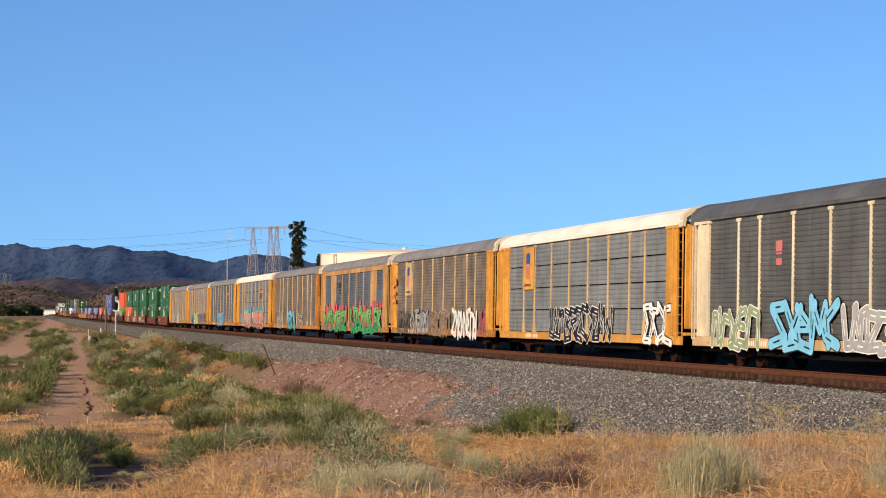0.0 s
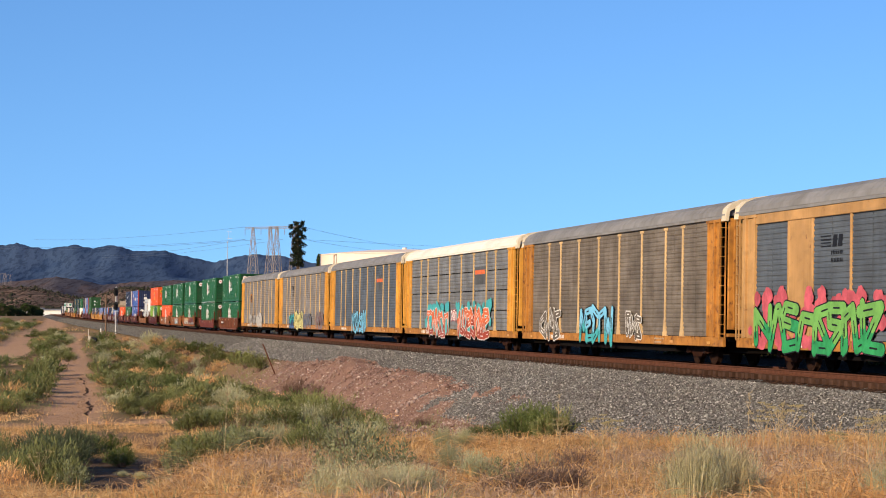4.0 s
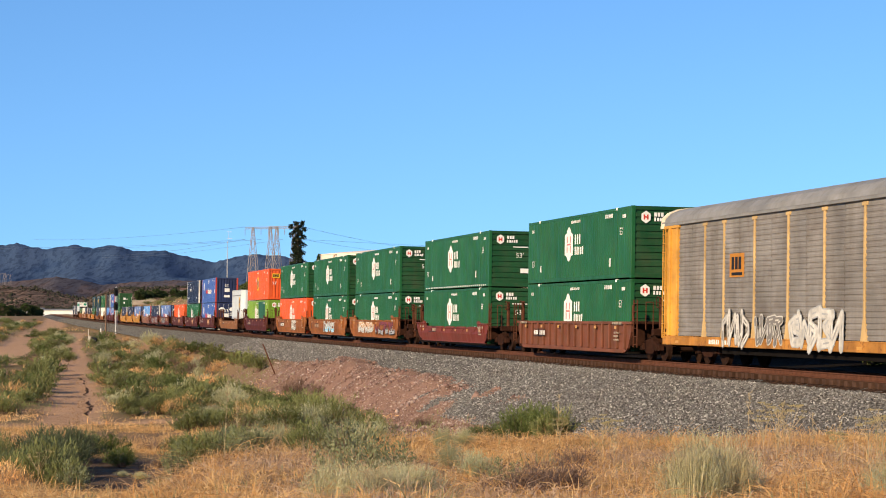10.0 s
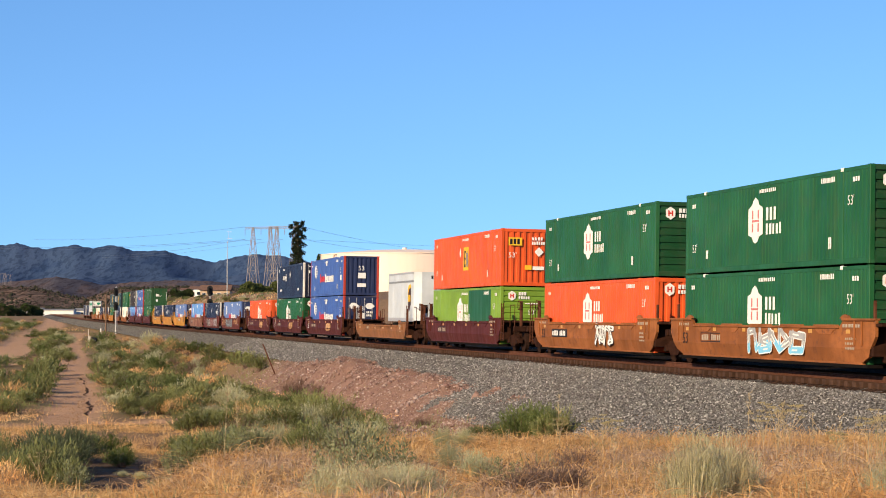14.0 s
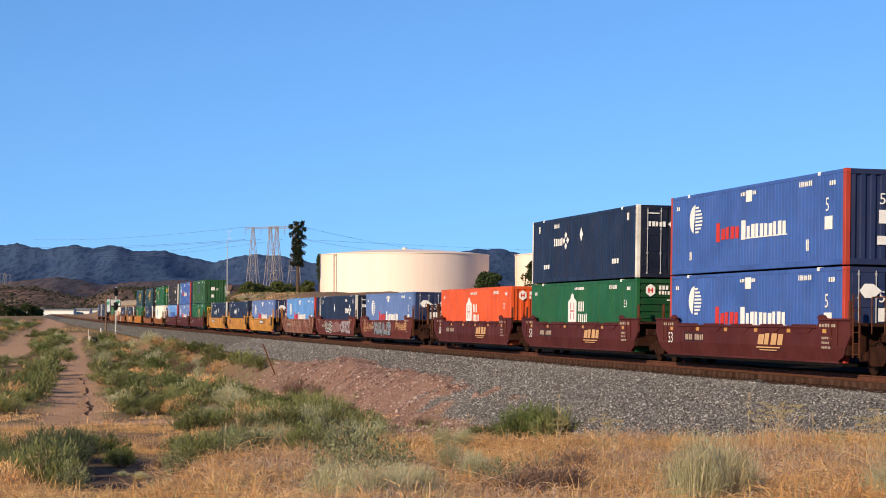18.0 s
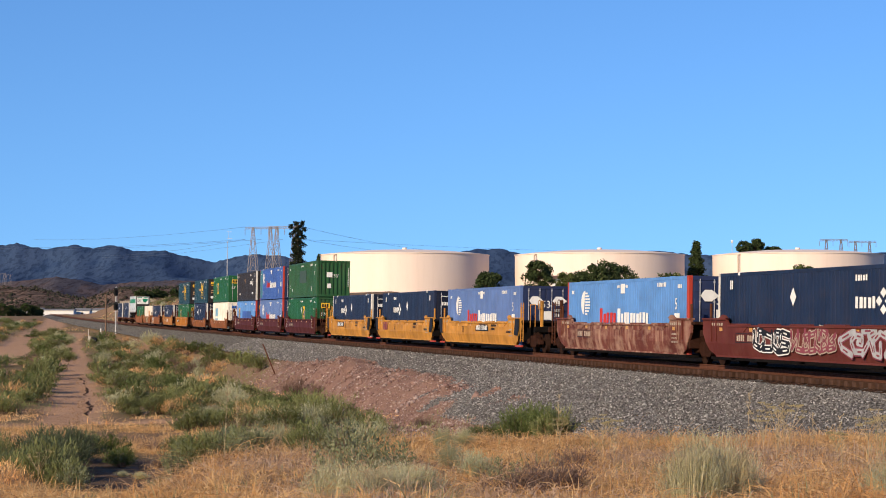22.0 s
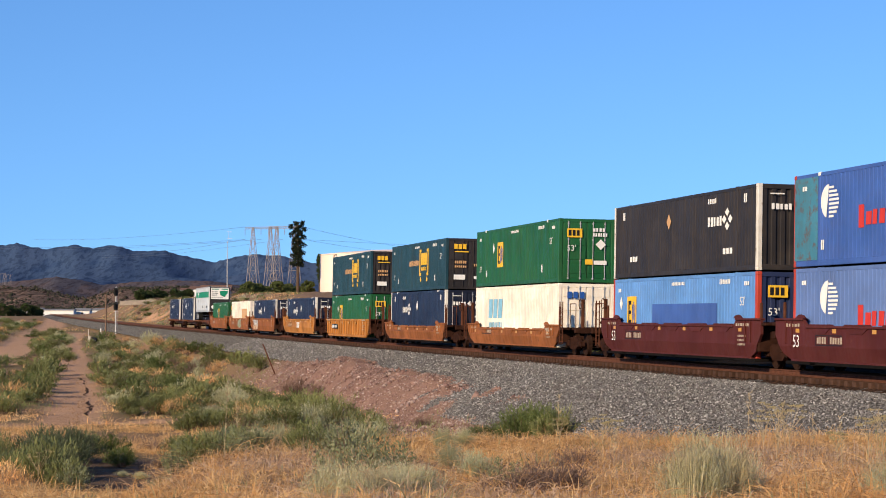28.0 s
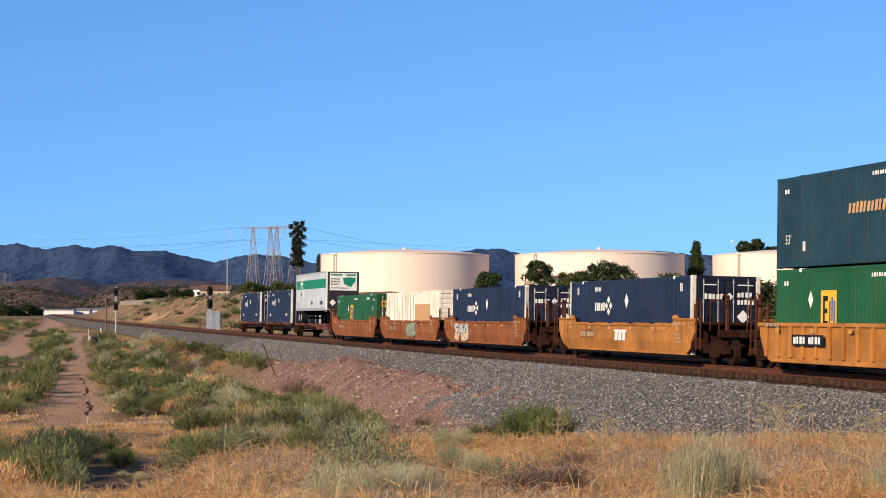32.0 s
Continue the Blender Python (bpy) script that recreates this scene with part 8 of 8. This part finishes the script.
scatter_grass("field_weed", 8000, 56, 190, lambda x, y: np.clip(0.25 - 0.9 * fractal(x / 5, y / 9, 51, 3), 0, 1) * (1 - trail_mask(x, y)) * off_line(x, y, 7.0) * (1 - (y < 104) * (x / y < -0.13)), 0.34, 0.022, LEAF_GREEN, "low green scrub weeds on the flat", 45, 10, 0.24)
scatter_grass("far_field_scrub", 7000, 150, 520, lambda x, y: np.clip(0.5 + 0.9 * fractal(x / 11, y / 28, 57, 3), 0, 1) * (1 - trail_mask(x, y)) * off_line(x, y, 7.0) * (x < 0), 0.5, 0.075, LEAF_GREEN, "distant low green scrub beside the dirt road", 46, 9, 0.5)
scatter_grass("far_field_grass", 5000, 150, 520, lambda x, y: np.clip(0.4 - 0.9 * fractal(x / 11, y / 28, 57, 3), 0, 1) * (1 - trail_mask(x, y)) * off_line(x, y, 7.0) * (x < 0), 0.35, 0.06, STRAW, "distant dry grass beside the dirt road", 47, 9, 0.5)
scatter_grass("slope_scrub", 8000, 250, 760, lambda x, y: np.clip(0.45 + 0.9 * fractal(x / 9, y / 20, 61, 3), 0, 1) * (off_track(x, y)[1] < -8.5), 0.36, 0.12, LEAF_SAGE, "pale sage scrub on the slope beyond the track", 48, 10, 0.40, 1.2, across=(-0.19, -0.07))
scatter_grass("slope_brush", 3200, 250, 760, lambda x, y: np.clip(0.5 + 0.9 * fractal(x / 7, y / 16, 66, 3), 0, 1) * (off_track(x, y)[1] < -8.5), 0.42, 0.13, LEAF_DEEP, "dark brush dotted over the dirt slope", 50, 14, 0.42, 1.2, across=(-0.19, -0.07))
scatter_grass("slope_grass", 7000, 240, 760, lambda x, y: np.clip(0.35 - 0.9 * fractal(x / 9, y / 20, 61, 3), 0, 1) * (off_track(x, y)[1] < -7.0), 0.32, 0.09, STRAW, "dry straw grass on the slope beyond the track", 49, 8, 0.5, across=(-0.19, -0.07))


def bush(name, label, seed, stems, leaves, leaf, size, wide=1.0, foot=0.12, narrow=0.35):
    """A rounded shrub of one metre: woody stems and a cloud of small narrow leaves."""
    rng = np.random.default_rng(seed)
    t = thing(name, label, "shrub", "scrub bushes")
    a = rng.uniform(0, 2 * np.pi, stems)
    q = np.sqrt(rng.uniform(0, 1, stems))
    base = np.stack([np.cos(a) * foot * q, np.sin(a) * foot * q, np.full(stems, -0.08)], -1)
    lump = 1 + 0.28 * np.sin(2 * a + seed) + 0.2 * np.sin(5 * a + 2 * seed)
    tip = np.stack([np.cos(a) * 0.52 * wide * q * lump, np.sin(a) * 0.52 * wide * q * lump, 0.95 * np.sqrt(np.maximum(0.05, 1 - 0.85 * q * q)) * rng.uniform(0.7, 1.08, stems)], -1)
    ob = new("woody_base", blade_mesh("woody_base", base, tip, np.full(stems, 0.012), DEAD if leaf not in (LEAF_SAGE, LEAF_BROOM) else leaf, seed=seed))
    ob.parent = t
    i = rng.integers(0, stems, leaves)
    f = rng.uniform(0.30, 1.03, leaves)[:, None] ** 0.8
    p = base[i] + (tip[i] - base[i]) * f + rng.normal(0, 0.035, (leaves, 3))
    d = (tip[i] - base[i]) * 0.8 + rng.normal(0, 0.34, (leaves, 3))
    d = d / np.linalg.norm(d, axis=1, keepdims=True) * size * rng.uniform(0.6, 1.4, (leaves, 1))
    ob = new("foliage", blade_mesh("foliage", p, p + d, size * narrow * rng.uniform(0.7, 1.3, leaves), leaf, seed=seed + 1))
    ob.parent = t
    return t


KINDS = {
    "broom": [bush("broom_bush", "pale grey-green bush of thin upright stems", 125 + i, 330, 3400, LEAF_BROOM, 0.085, 1.05, foot=0.36, narrow=0.09) for i in range(2)],
    "green": [bush("green_scrub_bush", "olive green rounded scrub bush", 101 + i, 90, 2600, LEAF_GREEN, 0.105, 1.2, narrow=0.15) for i in range(3)],
    "deep": [bush("dark_green_bush", "dense dark green low bush", 111 + i, 90, 2600, LEAF_DEEP, 0.12, 1.35, narrow=0.14) for i in range(2)],
    "sage": [bush("sagebrush", "pale grey-green sagebrush with upright stems", 121 + i, 340, 3000, LEAF_SAGE, 0.085, 0.95, narrow=0.10) for i in range(2)],
    "dusk": [bush("dusty_green_bush", "dense dusty dark green bush beside the hollow", 117 + i, 110, 3400, LEAF_DUSK, 0.095, 1.2, narrow=0.16) for i in range(2)],
    "weed": [bush("leafy_weed", "blue-green leafy weed among dry grass", 131 + i, 60, 900, LEAF_BLUE, 0.065, 1.0, narrow=0.4) for i in range(2)],
    "dead": [bush("dead_brush", "tangled dead brown brush", 141 + i, 240, 700, DEAD, 0.10, 1.3, narrow=0.12) for i in range(2)],
    "straw": [bush("straw_clump", "dry golden clump of grass", 151 + i, 220, 500, STRAW, 0.16, 1.2, narrow=0.10) for i in range(2)],
}
FAR_KINDS = {
    "green": [bush("green_scrub_bush", "olive green rounded scrub bush", 161 + i, 60, 850, LEAF_GREEN, 0.16, 1.2, narrow=0.20) for i in range(3)],
    "deep": [bush("dark_green_bush", "dense dark green low bush", 171 + i, 60, 850, LEAF_DEEP, 0.18, 1.35, narrow=0.20) for i in range(2)],
    "sage": [bush("sagebrush", "pale grey-green sagebrush with upright stems", 181 + i, 160, 850, LEAF_SAGE, 0.13, 0.95, narrow=0.16) for i in range(2)],
    "dead": [bush("dead_brush", "tangled dead brown brush", 191 + i, 160, 400, DEAD, 0.14, 1.3, narrow=0.14) for i in range(2)],
    "straw": [bush("straw_clump", "dry golden clump of grass", 195 + i, 150, 300, STRAW, 0.2, 1.2, narrow=0.12) for i in range(2)],
}
USED = set()


def plant(kind, i, x, y, size, tall=1.0):
    kinds = FAR_KINDS if y > 112 and kind in FAR_KINDS else KINDS
    src = kinds[kind][i % len(kinds[kind])]
    rng = random.Random(int(x * 977 + y * 131))
    z = float(ground_z(x, y)) - 0.10 * float(trail_mask(np.array([x]), np.array([y]))[0])
    m = pose(x, y, z, 0, 0, rng.uniform(0, 360))
    ob = src if src.name not in USED else copy_thing(src, m)
    USED.add(src.name)
    ob.matrix_basis = m
    ob.scale = (size, size, size * tall)
    return ob


NEAR_BUSHES = [  # kind, x, y, size, height
    ("straw", -9.4, 44.0, 1.0, 0.7), ("straw", -9.0, 43.0, 1.0, 0.7), ("straw", -8.9, 42.4, 0.9, 0.7), ("straw", -9.8, 45.4, 1.1, 0.6), ("dusk", -8.4, 45.4, 0.85, 0.9), ("dusk", -8.75, 46.5, 0.9, 0.9), ("dusk", -10.2, 52.5, 1.25, 0.85), ("dusk", -9.75, 53.2, 1.2, 0.85), ("dusk", -10.0, 55.5, 1.2, 0.9), ("dusk", -10.6, 54.5, 1.3, 0.85), ("dusk", -9.4, 51.6, 1.0, 0.85), ("dusk", -9.2, 49.8, 0.9, 0.9), ("dusk", -10.1, 48.4, 0.9, 0.8), ("dusk", -10.4, 58.0, 1.1, 0.9), ("dusk", -10.9, 51.0, 1.0, 0.7), ("straw", -8.6, 41.4, 0.8, 0.5), ("straw", -9.1, 41.8, 0.8, 0.55), ("deep", -8.9, 57.0, 0.8, 0.8), ("green", -10.4, 60.5, 0.9, 0.8), ("green", -11.0, 63.0, 0.9, 0.7), ("green", -13.2, 58.0, 0.9, 0.8), ("sage", -11.3, 58.6, 0.7, 0.6),
    ("weed", -5.6, 44.0, 0.7, 0.6), ("sage", -4.9, 47.0, 0.7, 0.6), ("green", -4.2, 52.0, 0.8, 0.6), ("green", -8.2, 64.0, 1.0, 0.6), ("dead", -9.6, 68.0, 1.0, 0.5), ("green", -3.0, 56.0, 0.9, 0.6),
    ("broom", 2.14, 17.7, 0.60, 1.08), ("broom", 2.46, 17.9, 0.62, 1.06), ("broom", 2.34, 18.6, 0.62, 1.04), ("broom", 2.62, 18.5, 0.5, 1.05), ("sage", 0.35, 22.5, 0.5, 0.7), ("sage", 0.1, 24.6, 0.45, 0.8), ("green", -10.0, 47.5, 0.9, 0.8), ("weed", -7.9, 44.2, 0.9, 0.9), ("green", -10.8, 50.5, 0.9, 0.7), ("weed", -9.6, 49.0, 0.9, 0.8), ("green", -6.0, 57.0, 0.9, 0.6), ("weed", -6.9, 60.0, 1.0, 0.7), ("green", -14.0, 62.0, 1.0, 0.7), ("green", -12.6, 66.0, 1.0, 0.6),
    ("weed", -1.13, 25.0, 0.75, 1.0), ("weed", -1.3, 26.0, 0.6, 1.0), ("weed", -0.95, 24.4, 0.6, 0.9), ("weed", -0.85, 21.6, 0.62, 0.9), ("weed", -0.55, 23.0, 0.6, 0.8), ("weed", -1.25, 22.4, 0.5, 0.8), ("weed", -1.05, 19.4, 0.5, 0.7), ("weed", 0.6, 20.4, 0.45, 0.8),
    ("dead", 0.65, 18.8, 0.7, 0.5), ("dead", 1.05, 19.3, 0.7, 0.5), ("dead", 1.6, 24.5, 0.6, 0.5), ("broom", 3.95, 18.3, 0.5, 0.95), ("broom", -1.0, 18.0, 0.5, 0.85), ("broom", -0.55, 18.1, 0.5, 0.8), ("broom", -0.75, 17.7, 0.5, 0.8), ("broom", -0.3, 18.6, 0.45, 0.8),
    ("green", -8.75, 45.5, 1.15, 1.0), ("green", -8.2, 44.8, 0.95, 0.9), ("green", -9.3, 46.6, 1.0, 0.9), ("deep", -9.6, 59.4, 0.85, 0.9), ("green", -9.1, 58.2, 0.7, 0.8), ("green", -11.7, 55.0, 0.95, 0.9), ("green", -12.4, 56.5, 0.9, 0.8),
    ("dead", -7.6, 56.0, 0.8, 0.4), ("sage", -7.4, 50.4, 0.5, 0.4), ("sage", -8.0, 51.5, 0.4, 0.4), ("green", -24.2, 122.0, 1.4, 0.9),
    ("green", -25.6, 130.0, 1.5, 0.95), ("deep", -27.2, 138.0, 1.5, 0.9), ("green", -28.8, 149.0, 1.7, 0.9), ("green", -32.0, 165.0, 1.9, 0.9), ("deep", -34.5, 181.0, 1.8, 0.9), ("green", -38.4, 200.0, 2.0, 0.8), ("green", -26.8, 128.0, 1.5, 0.8),
    ("sage", 0.0, 31.0, 0.45, 0.8), ("sage", 0.3, 31.6, 0.4, 0.8), ("sage", -0.4, 19.2, 0.6, 0.6), ("sage", -0.2, 18.8, 0.55, 0.6), ("dead", 1.0, 19.0, 0.8, 0.5),
]
for i, row in enumerate(NEAR_BUSHES):
    plant(row[0], i, *row[1:])
BANK_BUSHES = [
    ("deep", 2.6, 70.0, 1.35, 0.85), ("deep", 1.9, 72.0, 1.2, 0.5), ("deep", 3.4, 69.0, 1.25, 0.95), ("deep", 1.3, 73.5, 1.0, 0.4), ("deep", 3.0, 71.5, 1.25, 0.95), ("green", 2.2, 70.5, 1.0, 0.6), ("green", 3.9, 68.5, 1.0, 1.1), ("green", 3.3, 68.0, 0.9, 1.0), ("green", -4.4, 89.0, 1.6, 0.8),
    ("green", -5.6, 93.0, 1.8, 0.8), ("green", -6.4, 98.0, 1.7, 0.8), ("green", -3.2, 85.0, 1.3, 0.7), ("deep", -7.6, 103.0, 1.8, 0.7), ("sage", -7.8, 94.0, 1.6, 0.6),
    ("sage", -6.9, 91.0, 1.3, 0.6), ("dead", -8.6, 121.0, 1.5, 0.9), ("dead", -7.1, 116.0, 1.0, 0.8), ("dead", -3.4, 88.0, 0.9, 0.7), ("dead", -0.9, 85.0, 0.8, 0.6),
    ("dead", -9.6, 126.0, 1.2, 0.7), ("green", -13.3, 150.0, 1.6, 0.8), ("green", -15.2, 160.0, 1.8, 0.8), ("green", -17.0, 168.0, 1.7, 0.7), ("straw", -19.4, 139.0, 1.4, 0.5),
]
for i, row in enumerate(BANK_BUSHES):
    plant(row[0], i, *row[1:])
rng = random.Random(77)
made = 0
while made < 340:
    y = math.exp(rng.uniform(math.log(84), math.log(330)))
    x = rng.uniform(-0.235, -0.055) * y
    s_, d_ = off_track(x, y)
    tm = float(trail_mask(np.array([x]), np.array([y]))[0])
    dense = 0.5 + 0.5 * float(hash_noise(x / 6.0, y / 14.0, 71)) + (0.3 if 6 < d_ < 17 else 0)
    if d_ < (7.5 if s_ > -45 else 6.0) or tm > 0.05 or rng.random() > dense or (d_ < 10 and -45 < s_ < 30) or (y < 106 and x / y < -0.125):
        continue
    kind = rng.choices(("green", "deep", "sage", "straw", "dead"), (52, 12, 14, 16, 6))[0]
    plant(kind, made, x, y, rng.uniform(0.7, 1.9) * (0.8 + y / 400), rng.uniform(0.42, 0.72))
    made += 1


# weeds and sage along the lip of the bench
made = 0
while made < 70:
    y = rng.uniform(28, 37)
    x = from_view(270 + 420 * rng.random() ** 1.3, y)
    if rng.random() > 0.55 + 0.45 * float(hash_noise(x / 0.9, y / 2.0, 83)):
        continue
    plant(rng.choices(("sage", "weed", "green", "dead"), (30, 38, 22, 10))[0], made, x, y, rng.uniform(0.32, 0.62), rng.uniform(0.6, 0.95))
    made += 1


# scrub on the dirt slope, and between the path and the road
made = 0
while made < 110:
    y = rng.uniform(300, 640)
    x = from_view(rng.uniform(160, 440), y)
    s_, d_ = off_track(x, y)
    if not -30 < d_ < -8.5 or rng.random() > 0.5 + 0.5 * float(hash_noise(x / 7.0, y / 20.0, 75)):
        continue
    plant(rng.choices(("sage", "green", "deep", "dead"), (34, 26, 20, 20))[0], made, x, y, rng.uniform(0.9, 2.6), rng.uniform(0.35, 0.6))
    made += 1
made = 0
while made < 60:
    y = rng.uniform(215, 420)
    x = -rng.uniform(0.180, 0.200) * y
    plant(rng.choices(("green", "deep", "sage", "straw"), (60, 15, 15, 10))[0], made, x, y, rng.uniform(1.2, 2.4), rng.uniform(0.4, 0.7))
    made += 1


made = 0
while made < 60:
    y = rng.uniform(330, 760)
    x = from_view(rng.uniform(-20, 95), y)
    if off_track(x, y)[1] < 9 or float(trail_mask(np.array([x]), np.array([y]))[0]) > 0.05:
        continue
    plant(rng.choices(("green", "deep", "sage", "straw"), (55, 20, 10, 15))[0], made, x, y, rng.uniform(1.4, 3.0), rng.uniform(0.4, 0.65))
    made += 1


STALK = plain("dry_weed_stalk", (0.36, 0.28, 0.17), 0.8, 0.25, 5)
# tall dry stalks standing over the grass
def stalk(x, y, h, seed, lean=0.05):
    t = thing("dry_stalk", "tall thin bleached weed stalk with seed heads", "weed", "tall dry stalks", pose(x, y, float(ground_z(x, y)) - 0.03))
    rg = random.Random(seed)
    part("stem", lambda b: b.tube((0, 0, 0), (lean * h, 0, h), 0.0045, 5, 0.0025), STALK, t)

    def heads(b):
        for i in range(26):
            q = rg.uniform(0.45, 1.0)
            a = rg.uniform(0, 6.28)
            p = Vector((lean * h * q, 0, h * q))
            e = p + Vector((math.cos(a), math.sin(a), 0.7)) * rg.uniform(0.015, 0.05)
            b.tube(tuple(p), tuple(e), 0.003, 4)
            b.tube(tuple(e), tuple(e + Vector((0, 0, 0.014))), 0.006, 5, 0.002)
    tagged(part("seed_heads", heads, STALK, t), kind="stuff")
    return t


for i, (px, y, h) in enumerate(((397, 26.5, 1.15), (424, 30.0, 0.9), (985, 33.0, 0.78), (1388, 27.0, 0.8), (1372, 25.5, 0.65), (1440, 27.5, 0.6), (1548, 26.0, 0.7), (62, 33.0, 0.7), (1085, 24.0, 0.5), (655, 27.0, 0.6), (1320, 29.5, 0.9), (1490, 23.0, 0.7))):
    stalk(from_view(px, y), y, h, i, (-1) ** i * 0.05)


def umbel(x, y, h, seed):
    """A dry branching weed, its forked stems ending in flat seed clusters."""
    t = thing("umbel_weed", "dry branching weed with flat tan-green seed clusters", "weed", "tall dry stalks", pose(x, y, float(ground_z(x, y)) - 0.03))
    rg = random.Random(seed)
    tips = []
    for i in range(9):
        a, r = i * 0.7 + rg.uniform(-0.3, 0.3), h * rg.uniform(0.12, 0.34)
        tips.append(((0, 0, h * rg.uniform(0.35, 0.6)), (math.cos(a) * r, math.sin(a) * r, h * rg.uniform(0.78, 1.0))))
    part("stem", lambda b: b.tube((0, 0, 0), (0, 0, h * 0.62), 0.006, 5, 0.004), STALK, t)
    for tip in tips:
        part("branch", lambda b: b.tube(tip[0], tip[1], 0.0035, 4, 0.002), STALK, t)

    def heads(b):
        for _, q in tips:
            for k in range(26):
                a, r = rg.uniform(0, 6.28), 0.055 * math.sqrt(rg.random())
                c = Vector(q) + Vector((math.cos(a) * r, math.sin(a) * r, rg.uniform(-0.008, 0.016)))
                b.tube(tuple(c), tuple(c + Vector((0, 0, 0.012))), 0.006, 4, 0.003)
    tagged(part("seed_heads", heads, plain("tan_green_seed_head", (0.25, 0.205, 0.105), 0.85, 0.3, 6), t), kind="stuff")
    return t


for i, (px, y, h) in enumerate(((1376, 26.5, 0.80), (1395, 28.0, 0.7), (1350, 27.2, 0.66), (1535, 26.0, 0.62), (1560, 27.0, 0.66), (1066, 29.5, 0.62), (1082, 30.0, 0.55), (1480, 25.0, 0.45), (70, 43.5, 0.9), (990, 31.0, 0.5))):
    umbel(from_view(px, y), y, h, 300 + i)


# ---- the train rolls past ----
SPEED, SLOWING, T_REF = 22.55, -0.00312, 22.0


def travel(t):
    return SPEED * (t - T_REF) + SLOWING * (t - T_REF) ** 2


def motions():
    times = [2.0 * i for i in range(17)]
    for ob, u, h in ROLLING:
        walk(ob, [(t, track_pose(u + travel(t), h)) for t in times])
    # wheels turn while their truck runs through the near stretch
    for ob, x, u in WHEELS:
        near = [f / FPS for f in range(0, 32 * FPS + 1) if -70 < u + travel(f / FPS) < 78]
        if len(near) < 2:
            near = [0.0]
        ts = sorted(set([0.0, *near, 32.0]))
        spin = [(t, math.degrees((travel(min(max(t, near[0]), near[-1])) - travel(near[0])) / 0.475) % 360) for t in ts]
        walk(ob, [(t, pose(x, 0, 0.475, 0, a, 0)) for t, a in spin])


motions()
